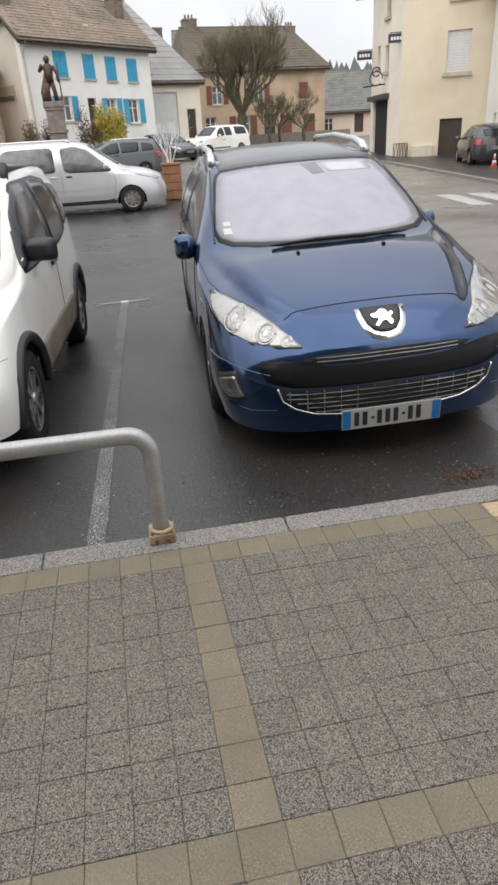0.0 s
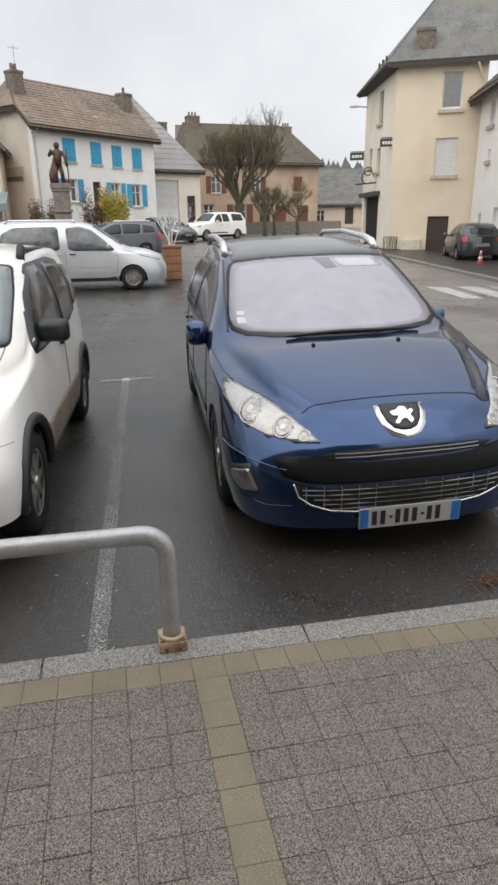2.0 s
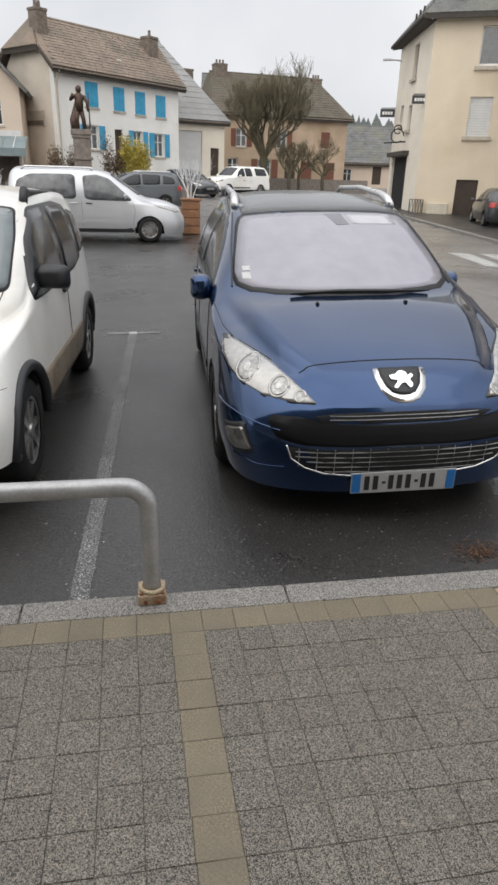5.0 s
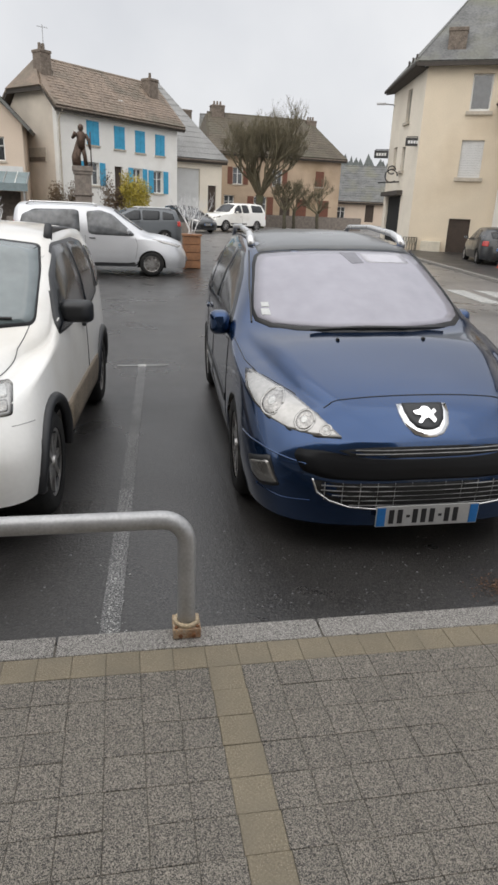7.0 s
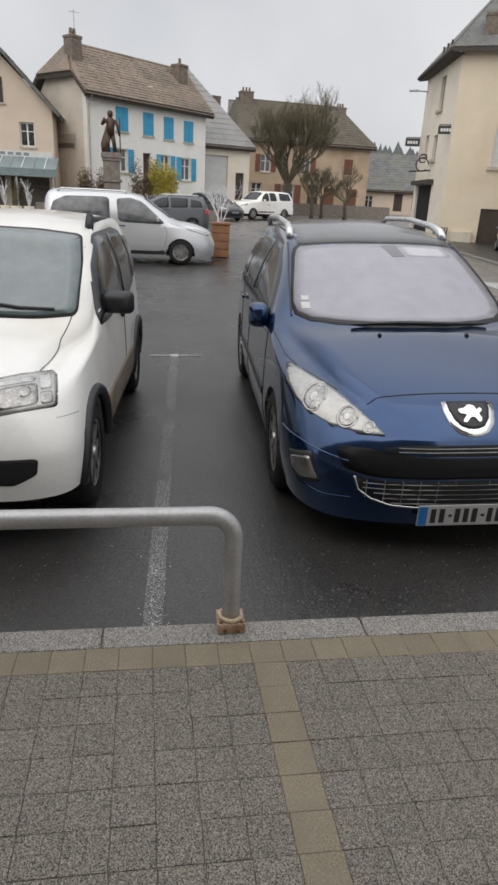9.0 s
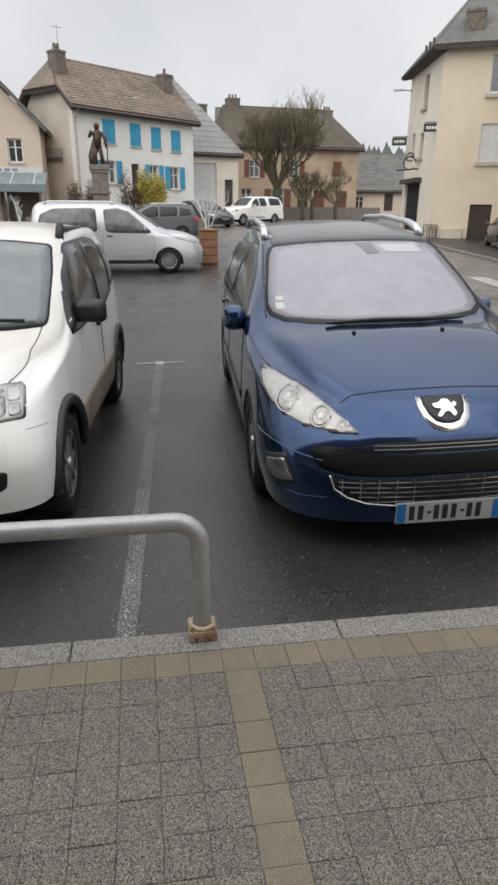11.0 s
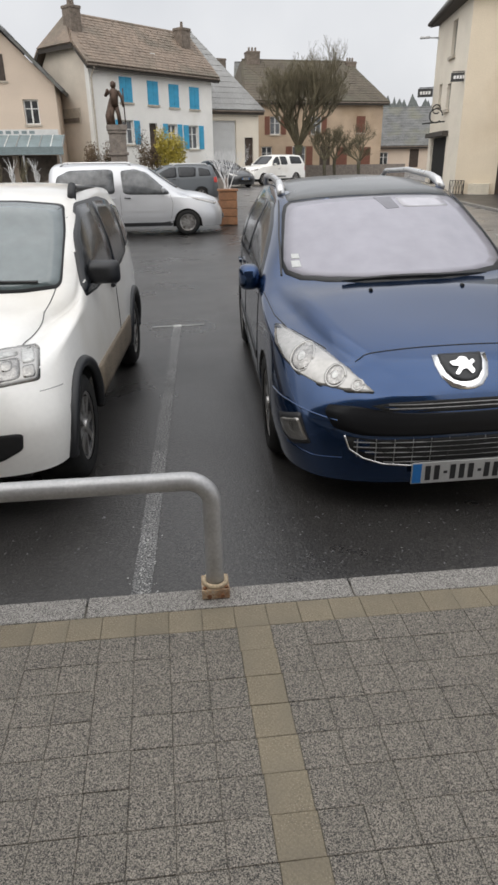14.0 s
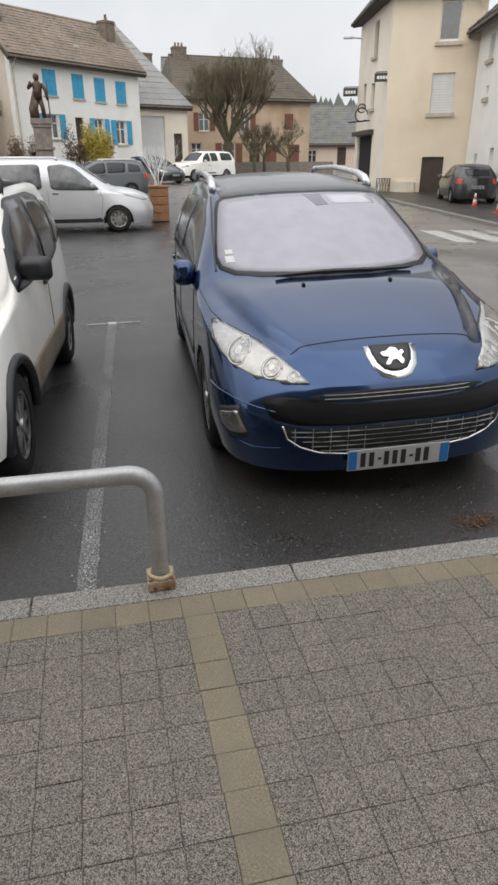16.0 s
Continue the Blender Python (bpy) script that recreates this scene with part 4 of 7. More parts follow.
def hanging_sign(x_along, z, out, w, hgt):
    """A black board on an iron arm, square to the flank wall."""
    base = h.matrix_world @ (d * x_along)
    s = thing("hanging_sign", "black hanging sign board with white lettering on an iron arm", "sign",
              Matrix.Translation((base.x, base.y, z)) @ Matrix.Rotation(math.atan2(FU.y, FU.x), 4, 'Z'), "signs on the corner house")
    part("board", boxed(-out - w, -out, -0.05, 0.05, 0, hgt, bevel=0.01), M["sign_black"], s)
    for i in range(4):
        part("lettering", boxed(-out - w + 0.12 + i * (w - 0.2) / 4, -out - w + 0.12 + (i + 0.75) * (w - 0.2) / 4, -0.058, -0.051, hgt * 0.3, hgt * 0.66), M["sign_white"], s)
    part("arm", tubed([(-out - w + 0.05, 0, hgt + 0.04), (0.25, 0, hgt + 0.04)], 0.02, 6), M["iron"], s)


hanging_sign(0.35, 4.85, -0.15, 0.72, 0.36)
hanging_sign(6.7, 4.76, 0.05, 0.80, 0.42)
base = h.matrix_world @ (d * 3.4)
s = thing("wall_bracket", "wrought iron wall bracket with scrollwork on the corner house", "bracket", Matrix.Translation((base.x, base.y, 3.3)) @ Matrix.Rotation(math.atan2(FU.y, FU.x), 4, 'Z'))
for k, r in ((0, 0.32), (1, 0.2)):
    part("scroll", tubed([(-0.45 + r * math.cos(a / 8 * math.pi), 0, 0.35 + k * 0.3 + r * math.sin(a / 8 * math.pi)) for a in range(0, 15)], 0.03, 6), M["iron"], s)
part("rail", tubed([(-1.1, 0, 0.0), (0.3, 0, 0.1)], 0.035, 6), M["iron"], s)
base = h.matrix_world @ (d * 6.6)
s = thing("street_lamp", "grey street lamp on a wall bracket", "lamp", Matrix.Translation((base.x, base.y, 7.5)) @ Matrix.Rotation(math.atan2(FU.y, FU.x), 4, 'Z'))
part("arm", tubed([(0.25, 0, -0.35), (-0.05, 0, 0.0), (-0.6, 0, 0.05)], 0.035, 8), M["galv"], s)
part("lamp_head", boxed(-1.0, -0.5, -0.09, 0.09, 0.0, 0.11, bevel=0.03), M["galv"], s)

# white house beside it, eaves rising towards the viewer
A2, B2 = (16.25, 27.75), (14.1, 19.6)
h, W = house("white rendered terrace house with small windows", A2, B2, 7.0, 6.7, M["wall_white"], [
    (1.75, 5.25, 0.7, 0.95, "plain"), (5.8, 5.25, 0.8, 1.2, "plain"), (2.0, 3.85, 0.4, 0.45, "roller"), (6.25, 3.5, 0.5, 0.8, "roller"),
    (1.45, 1.1, 0.5, 0.6, "plain"), (3.8, 1.05, 0.6, 0.85, "plain"), (5.3, 0.7, 1.7, 1.25, "win")], 0.05)
plain_walls(h, W, 7.0, 6.7, M["wall_white"], (9.4, 3.5))
gable_roof(h, W, 7.0, 6.7, 9.8, M["roof_slate"], 0.45, rows=12, step=0.6)

# stone house with a balcony
dirv = (Vector(B2) - Vector(A2)).normalized()
A3 = Vector(B2) + dirv * 0.02
B3 = A3 + dirv * 9.0
h, W = house("grey stone house with dressed window surrounds and a small balcony", tuple(A3), tuple(B3), 7.0, 7.6, M["stone"], [
    (1.2, 2.52, 0.9, 1.8, "door"), (1.7, 0.8, 1.3, 1.2, "door"), (3.9, 0.0, 0.9, 2.0, "door"), (2.85, 2.75, 1.0, 1.55, "door"), (6.4, 2.8, 1.1, 1.6, "win"), (6.2, 0.6, 1.2, 1.6, "win")], 0.0)
plain_walls(h, W, 7.0, 7.6, M["stone"], (10.6, 3.5))
gable_roof(h, W, 7.0, 7.6, 10.8, M["roof_slate"], 0.45, rows=12, step=0.6)
part("quoin", boxed(-0.02, 0.75, -0.06, -0.003, -0.3, 2.30), M["ochre_stone"], h, "ochre dressed stone pier")
for x, z, ww, hh in ((1.2, 2.52, 0.9, 1.8), (1.7, 0.8, 1.3, 1.2), (3.9, 0.0, 0.9, 2.0), (2.85, 2.75, 1.0, 1.55)):
    bm = bmesh.new()
    box(bm, x - 0.22, x - 0.003, -0.04, -0.003, z, z + hh), box(bm, x + ww + 0.003, x + ww + 0.22, -0.04, -0.003, z, z + hh), box(bm, x - 0.25, x + ww + 0.25, -0.05, -0.003, z + hh + 0.003, z + hh + 0.26)
    part("surround", bm, M["sill"], h)
balc = part("balcony", boxed(0.3, 2.5, -0.8, -0.003, 2.34, 2.48, bevel=0.02), M["stone"], h, "small stone balcony with an iron rail")
for i in range(13):
    x = 0.37 + i * 2.05 / 12
    part("baluster", tubed([(x, -0.76, 2.48), (x, -0.86, 2.8), (x, -0.76, 3.37)], 0.015, 5), M["iron"], balc)
part("handrail", tubed([(0.37, -0.02, 3.39), (0.37, -0.76, 3.39), (2.42, -0.76, 3.39), (2.42, -0.02, 3.39)], 0.022, 6), M["iron"], balc)
for x in (0.95, 2.2):
    part("bracket", boxed(x - 0.1, x + 0.1, -0.6, -0.003, 2.08, 2.338), M["stone"], balc)

# ---- cars ----
from mathutils.bvhtree import BVHTree


def glide(rows, s):
    """Smooth interpolation (monotone-ish Catmull-Rom) of a table of rows at the station s."""
    n = len(rows)
    i = min(int(s), n - 2)
    f = s - i
    p = [np.array(rows[min(max(j, 0), n - 1)], float) for j in (i - 1, i, i + 1, i + 2)]
    m1, m2 = (p[2] - p[0]) / 2, (p[3] - p[1]) / 2
    d = p[2] - p[1]
    m1 = np.where(m1 * d <= 0, m1 * 0.3, np.clip(m1, -3 * abs(d), 3 * abs(d)))
    m2 = np.where(m2 * d <= 0, m2 * 0.3, np.clip(m2, -3 * abs(d), 3 * abs(d)))
    f2, f3 = f * f, f * f * f
    return p[1] * (2 * f3 - 3 * f2 + 1) + m1 * (f3 - 2 * f2 + f) + p[2] * (-2 * f3 + 3 * f2) + m2 * (f3 - f2)


def arch(y, axles, r, low):
    z = low
    for a in axles:
        if abs(y - a) < r:
            z = max(z, 0.30 + math.sqrt(r * r - (y - a) ** 2))
    return z


def body_mesh(edge, roof, spine, plan, axles, r_arch, low, per=7, rows=15, tuck=0.05, deck_p=2.3):
    """A car body. Per station: edge (x, y, z) of the shoulder, roof (x, y, z) of the cant rail or None on the bonnet,
    spine (y, z) along the middle, plan (x, y) of the widest outline. Local y runs from the nose to the tail."""
    n = len(edge)
    roofs = []
    for e, r, c in zip(edge, roof, spine):
        t = 0.72
        k = 1 - t ** deck_p
        roofs.append(r or (e[0] * t, e[1] + (c[0] - e[1]) * k, e[2] + (c[1] - e[2]) * k))
    bm = bmesh.new()
    grid = []
    for i in range((n - 1) * per + 1):
        s = i / per
        E, R, C, P = glide(edge, s), glide(roofs, s), glide(spine, s), glide(plan, s)
        zb = arch(P[1], axles, r_arch, low)
        line = []
        for j in range(rows):
            v = j / (rows - 1)
            z = zb + (E[2] - zb) * v
            g = max(0.0, (z - 0.5) / max(0.05, E[2] - 0.5)) if E[2] > 0.55 else v
            g = min(1.0, g) ** 1.6
            t = tuck * max(0.0, (0.42 - z) / 0.25) ** 1.5
            x, y = P[0] * (1 - g) + E[0] * g, P[1] * (1 - g) + E[1] * g
            line.append((x * (1 - t), y + t * (2.2 - y) * 0.35, z))
        for j in range(1, 11):
            v = j / 10
            q = E * (1 - v) + R * v
            out = 0.035 * math.sin(math.pi * v) * min(1.0, max(0.0, s - 6))
            dip = 0.038 * math.sin(math.pi * v ** 3.2) * min(1.0, max(0.0, 7 - s), max(0.0, s - 3) / 1.5)
            line.append((q[0] + out * min(1, E[0] * 2), q[1], q[2] - dip))
        for j in range(1, 9):
            t = 1 - j / 8
            k = (1 - t ** 2.4)
            line.append((R[0] * t, R[1] + (C[0] - R[1]) * k, R[2] + (C[1] - R[2]) * k))
        grid.append([bm.verts.new(p) for p in line] + [bm.verts.new((-p[0], p[1], p[2])) for p in line[-2::-1]])
    for a, b in zip(grid, grid[1:]):
        for j in range(len(a) - 1):
            bm.faces.new((a[j], b[j], b[j + 1], a[j + 1]))
    bmesh.ops.remove_doubles(bm, verts=bm.verts[:], dist=1e-4)
    bmesh.ops.recalc_face_normals(bm, faces=bm.faces[:])
    return bm


def smooth_loop(pts, sub=4):
    """Rounds a closed outline of 3D points."""
    out, n = [], len(pts)
    for i in range(n):
        p = [Vector(pts[(i + j) % n]) for j in (-1, 0, 1, 2)]
        for k in range(sub):
            f = k / sub
            out.append(0.5 * ((2 * p[1]) + (p[2] - p[0]) * f + (2 * p[0] - 5 * p[1] + 4 * p[2] - p[3]) * f * f + (3 * p[1] - p[0] - 3 * p[2] + p[3]) * f ** 3))
    return out


def round_rect(pts, r=0.18, sub=4):
    """Keeps an outline's corners, each rounded off by the share r of its sides."""
    out, n = [], len(pts)
    for i in range(n):
        a, b, c = Vector(pts[i - 1]), Vector(pts[i]), Vector(pts[(i + 1) % n])
        p, q = b.lerp(a, r), b.lerp(c, r)
        for k in range(sub + 1):
            f = k / sub
            out.append(p * (1 - f) ** 2 + b * 2 * f * (1 - f) + q * f * f)
        for f in (0.25, 0.5, 0.75):
            out.append(q.lerp(c.lerp(b, r), f))
    return out


def lay(tree, outline, way, lift=0.004, rings=5, sink=0.012, mirror=False):
    """A thin patch that lies on the body: the outline is thrown onto it along a direction, with a turned-down rim."""
    way = Vector(way).normalized()
    if mirror:
        outline, way = [Vector((-p[0], p[1], p[2])) for p in outline], Vector((-way.x, way.y, way.z))
    outline = [Vector(p) for p in outline]
    mid = sum(outline, Vector()) / len(outline)
    bm = bmesh.new()

    def put(p, up):
        hit, nor, _, _ = tree.ray_cast(p - way * 1.2, way, 3.0)
        if hit is None:
            hit, nor, _, _ = tree.find_nearest(p)
        if nor.dot(way) > 0:
            nor = -nor
        return bm.verts.new(hit + nor * up)
    layers = [[put(p, -sink) for p in outline]]
    for k in range(rings):
        f = 1 - k / rings
        layers.append([put(mid + (p - mid) * f, lift) for p in outline])
    c = put(mid, lift)
    n = len(outline)
    for a, b in zip(layers, layers[1:]):
        for i in range(n):
            bm.faces.new((a[i], a[(i + 1) % n], b[(i + 1) % n], b[i]))
    for i in range(n):
        bm.faces.new((layers[-1][i], layers[-1][(i + 1) % n], c))
    return bm


def on_body(tree, pts, way, lift=0.004):
    way = Vector(way).normalized()
    out = []
    for p in pts:
        p = Vector(p)
        hit, nor, _, _ = tree.ray_cast(p - way * 1.2, way, 3.0)
        if hit is None:
            hit, nor, _, _ = tree.find_nearest(p)
        if nor.dot(way) > 0:
            nor = -nor
        out.append(hit + nor * lift)
    return out


def seam(tree, pts, way, r=0.003, n=10):
    fine = []
    for a, b in zip(pts, pts[1:]):
        fine += [Vector(a).lerp(Vector(b), k / n) for k in range(n)]
    fine.append(Vector(pts[-1]))
    return tubed(on_body(tree, fine, way, 0.001), r, 5)


def wheel(parent, x, y, r, side, spokes=7, width=0.2, rim=0.66, cover=False):
    """Tyre with tread shoulders, dished rim, hub and spokes; side +1 faces +x."""
    prof = [(rim * r, -width / 2), (r * 0.86, -width / 2 - 0.008), (r * 0.97, -width * 0.42), (r, -width * 0.3), (r, width * 0.3), (r * 0.97, width * 0.42), (r * 0.86, width / 2 + 0.008), (rim * r, width / 2)]
    m = Matrix.Translation((x, y, r)) @ Matrix.Rotation(radians(90 * side), 4, 'Y')
    bm = spin(prof, 32)
    bmesh.ops.transform(bm, matrix=m, verts=bm.verts[:])
    w = part("wheel", bm, M["rubber"], parent, smooth=True)
    bm = spin([(rim * r, -width * 0.45), (rim * r * 0.98, width * 0.46), (rim * r * 0.9, width * 0.44), (rim * r * 0.85, width * 0.25), (rim * r * 0.8, 0.0), (0.001, 0.0)], 32)
    bmesh.ops.transform(bm, matrix=m, verts=bm.verts[:])
    part("rim", bm, M["black_plastic"] if not cover else M["alloy"], w)
    bm = bmesh.new()
    bmesh.ops.create_cone(bm, cap_ends=True, segments=20, radius1=r * 0.15, radius2=r * 0.12, depth=0.03, matrix=Matrix.Translation((0, 0, width * 0.42)))
    for i in range(spokes):
        q = m @ Matrix.Rotation(2 * math.pi * i / spokes, 4, 'Z')
        part("spoke", boxed(r * 0.1, rim * r * 0.95, -r * 0.07, r * 0.07, width * 0.30, width * 0.435, q), M["alloy"], w)
    bmesh.ops.transform(bm, matrix=m, verts=bm.verts[:])
    part("hub_cap", bm, M["alloy"], w)
    bm = bmesh.new()
    ring = spin([(rim * r * 0.90, width * 0.36), (rim * r * 0.99, width * 0.38), (rim * r * 0.99, width * 0.475), (rim * r * 0.90, width * 0.45), (rim * r * 0.90, width * 0.36)], 32)
    tmp = bpy.data.meshes.new("ring")
    ring.to_mesh(tmp)
    ring.free()
    bm.from_mesh(tmp)
    bpy.data.meshes.remove(tmp)
    bmesh.ops.transform(bm, matrix=m, verts=bm.verts[:])
    part("rim_flange", bm, M["alloy"], w)


def liner(parent, axles, half, r=0.35, top=0.62):
    """Dark wheel wells and floor under the body."""
    bm = bmesh.new()
    box(bm, -half, half, axles[0] - r - 0.1, axles[1] + r + 0.1, 0.2, top)
    part("underbody", bm, M["dark"], parent)


def mirror_part(parent, x, y, z, sx, colour, size=(0.2, 0.1, 0.14)):
    bm = boxed(x + sx * 0.11 - size[0] / 2, x + sx * 0.11 + size[0] / 2, y - size[1] * 0.55, y + 0.016, z - size[2] / 2, z + size[2] / 2)
    for v in bm.verts:
        if v.co.y < y - 0.02:
            v.co.x += -sx * size[0] * 0.10 + (x + sx * 0.11 - v.co.x) * 0.25
            v.co.z += (z - v.co.z) * 0.30
    bmesh.ops.bevel(bm, geom=bm.edges[:], offset=size[2] * 0.24, segments=4, affect='EDGES', profile=0.5)
    mi = part("mirror", bm, colour, parent, smooth=True)
    part("mirror_arm", boxed(min(x - sx * 0.06, x + sx * 0.08), max(x - sx * 0.06, x + sx * 0.08), y - 0.02, y + 0.03, z - 0.07, z - 0.03), M["black_plastic"], mi)
    part("mirror_glass", boxed(x + sx * 0.11 - size[0] * 0.38, x + sx * 0.11 + size[0] * 0.38, y + 0.018, y + 0.024, z - size[2] * 0.33, z + size[2] * 0.33), M["chrome"], mi)


def number_plate(parent, m, w=0.52, h=0.11, bars=True):
    bm = boxed(-w / 2, w / 2, -0.004, 0.004, -h / 2, h / 2, m, bevel=0.003)
    p = part("number_plate", bm, M["plate_white"], parent, "white plate with blue ends, characters as plain bars")
    part("blue_band", boxed(-w / 2 + 0.004, -w / 2 + 0.048, -0.0065, -0.0045, -h / 2 + 0.006, h / 2 - 0.006, m), M["plate_blue"], p)
    part("blue_band", boxed(w / 2 - 0.048, w / 2 - 0.004, -0.0065, -0.0045, -h / 2 + 0.006, h / 2 - 0.006, m), M["plate_blue"], p)
    x = -w / 2 + 0.068
    for g in (2, 3, 2):
        for i in range(g):
            part("bar", boxed(x, x + 0.026, -0.0065, -0.0045, -h * 0.34, h * 0.34, m), M["ink"], p)
            x += 0.045
        x += 0.006
        if g != 2 or x < 0:
            part("bar", boxed(x - 0.004, x + 0.014, -0.0065, -0.0045, -0.007, 0.007, m), M["ink"], p)
        x += 0.029


# blue estate car
EST = dict(
    edge=[(0, .040, .645), (.25, .05, .640), (.47, .107, .646), (.66, .245, .692), (.785, .45, .740), (.855, .66, .785), (.88, .9, .825), (.885, 1.22, .88),
          (.88, 1.7, .92), (.875, 2.2, .945), (.87, 2.6, .955), (.865, 3.2, .97), (.85, 3.9, .98), (.80, 4.25, .98), (.60, 4.42, .97), (0, 4.48, .97)],
    roof=[None] * 2 + [(.31, .13, .708), (.42, .225, .768), (.53, .41, .830), (.61, .64, .890), (.67, .885, .942), (.745, 1.32, .995), (.70, 1.70, 1.19), (.645, 2.17, 1.40), (.63, 2.5, 1.465), (.62, 3.2, 1.50), (.60, 3.9, 1.475), (.56, 4.2, 1.39), (.45, 4.40, 1.05), (0, 4.48, .97)],
    spine=[(.040, .645), (.07, .678), (.13, .725), (.22, .785), (.40, .855), (.65, .925), (.9, .985), (1.13, 1.025),
           (1.57, 1.225), (2.07, 1.44), (2.45, 1.51), (3.2, 1.55), (3.95, 1.52), (4.3, 1.43), (4.42, 1.05), (4.48, .97)],
    plan=[(0, 0), (.29, .010), (.53, .052), (.73, .15), (.845, .31), (.893, .55), (.905, .9), (.907, 1.22),
          (.907, 1.7), (.907, 2.2), (.907, 2.6), (.907, 3.2), (.895, 3.9), (.86, 4.25), (.62, 4.47), (0, 4.5)],
    axles=(0.95, 3.64), r_arch=0.35, low=0.185)
MINI = dict(
    edge=[(0, .06, .70), (.3, .07, .70), (.5, .13, .72), (.64, .27, .76), (.72, .48, .82), (.75, .75, .88), (.76, 1.0, .93), (.77, 1.4, .95),
          (.775, 2.0, .97), (.775, 2.6, .99), (.76, 3.1, 1.0), (.70, 3.4, 1.0), (.5, 3.5, 1.0), (0, 3.53, 1.0)],
    roof=[None] * 6 + [(.70, 1.04, 1.02), (.66, 1.38, 1.30), (.62, 1.75, 1.50), (.61, 2.5, 1.53), (.60, 3.1, 1.50), (.56, 3.38, 1.42), (.45, 3.5, 1.02), (0, 3.53, 1.0)],
    spine=[(.06, .70), (.09, .76), (.15, .81), (.25, .85), (.45, .90), (.7, .95), (.92, 1.0), (1.30, 1.28), (1.68, 1.52), (2.5, 1.575), (3.15, 1.54), (3.42, 1.45), (3.5, 1.02), (3.53, 1.0)],
    plan=[(0, 0), (.34, .01), (.58, .05), (.735, .16), (.785, .38), (.79, .75), (.79, 1.0), (.79, 1.4), (.79, 2.0), (.79, 2.6), (.785, 3.1), (.73, 3.42), (.5, 3.52), (0, 3.54)],
    axles=(0.66, 2.95), r_arch=0.35, low=0.29)
VAN = dict(
    edge=[(0, .08, .72), (.3, .1, .72), (.55, .18, .75), (.72, .35, .82), (.80, .6, .88), (.83, .9, .92), (.85, 1.2, .95), (.86, 1.7, .97),
          (.865, 2.4, .98), (.865, 3.2, 1.0), (.86, 3.9, 1.02), (.80, 4.3, 1.04), (.5, 4.36, 1.08), (0, 4.38, 1.08)],
    roof=[None] * 6 + [(.74, 1.15, 1.08), (.71, 1.6, 1.38), (.68, 2.1, 1.66), (.67, 3.0, 1.72), (.66, 3.9, 1.70), (.63, 4.25, 1.62), (.5, 4.36, 1.15), (0, 4.38, 1.08)],
    spine=[(.08, .72), (.1, .78), (.16, .86), (.28, .92), (.5, 1.0), (.8, 1.06), (1.05, 1.10), (1.5, 1.40), (2.0, 1.70), (3.0, 1.80), (3.95, 1.78), (4.28, 1.66), (4.36, 1.15), (4.38, 1.08)],
    plan=[(0, 0), (.34, .02), (.6, .08), (.78, .24), (.86, .5), (.9, .9), (.905, 1.2), (.905, 1.7), (.905, 2.4), (.905, 3.2), (.9, 3.9), (.85, 4.28), (.5, 4.38), (0, 4.4)],
    axles=(0.95, 3.68), r_arch=0.36, low=0.21)
TRUCK = dict(
    edge=[(0, .06, .86), (.4, .08, .86), (.65, .16, .88), (.8, .35, .94), (.86, .7, 1.02), (.88, 1.1, 1.08), (.89, 1.4, 1.10), (.90, 2.0, 1.12),
          (.90, 2.8, 1.14), (.90, 3.3, 1.15), (.90, 4.2, 1.16), (.88, 4.95, 1.16), (.6, 5.05, 1.16), (0, 5.08, 1.16)],
    roof=[None] * 6 + [(.76, 1.45, 1.14), (.72, 1.9, 1.45), (.66, 2.35, 1.70), (.66, 2.9, 1.73), (.68, 3.9, 1.74), (.66, 4.7, 1.70), (.55, 5.0, 1.2), (0, 5.08, 1.16)],
    spine=[(.06, .86), (.08, .95), (.15, 1.03), (.3, 1.07), (.6, 1.11), (1.0, 1.14), (1.35, 1.16), (1.8, 1.46), (2.25, 1.74), (2.9, 1.79), (3.9, 1.79), (4.8, 1.73), (5.02, 1.2), (5.08, 1.16)],
    plan=[(0, 0), (.45, .02), (.7, .1), (.85, .3), (.91, .7), (.93, 1.1), (.93, 1.4), (.93, 2.0), (.93, 2.8), (.93, 3.3), (.93, 4.2), (.91, 4.98), (.6, 5.1), (0, 5.12)],
    axles=(0.95, 4.05), r_arch=0.42, low=0.36)


def start_car(label, spec, colour, m, group="parked cars", per=7, wheel_r=0.31, spokes=7, cover=False):
    c = thing("car", label, "car", m, group)
    bm = body_mesh(**spec, per=per)
    tr = BVHTree.FromBMesh(bm)
    part("body", bm, colour, c, smooth=True)
    half = spec["plan"][8][0]
    liner(c, spec["axles"], half - 0.24)
    for a in spec["axles"]:
        for sd in (1, -1):
            wheel(c, sd * (half - 0.115), a, wheel_r, sd, spokes, cover=cover)
    return c, tr


def side_windows(c, tr, shapes, material=None):
    for sh in shapes:
        for mir in (False, True):
            part("side_window", lay(tr, round_rect([(-1, y, z) for y, z in sh], 0.16), (1, 0, 0), 0.004, 4, mirror=mir), material or M["glass_dark"], c, smooth=True)


def mirrored(half):
    """A closed outline from its left half, first and last points on or near the middle."""
    return list(half) + [(-x, y, z) for x, y, z in reversed(half) if abs(x) > 1e-6]


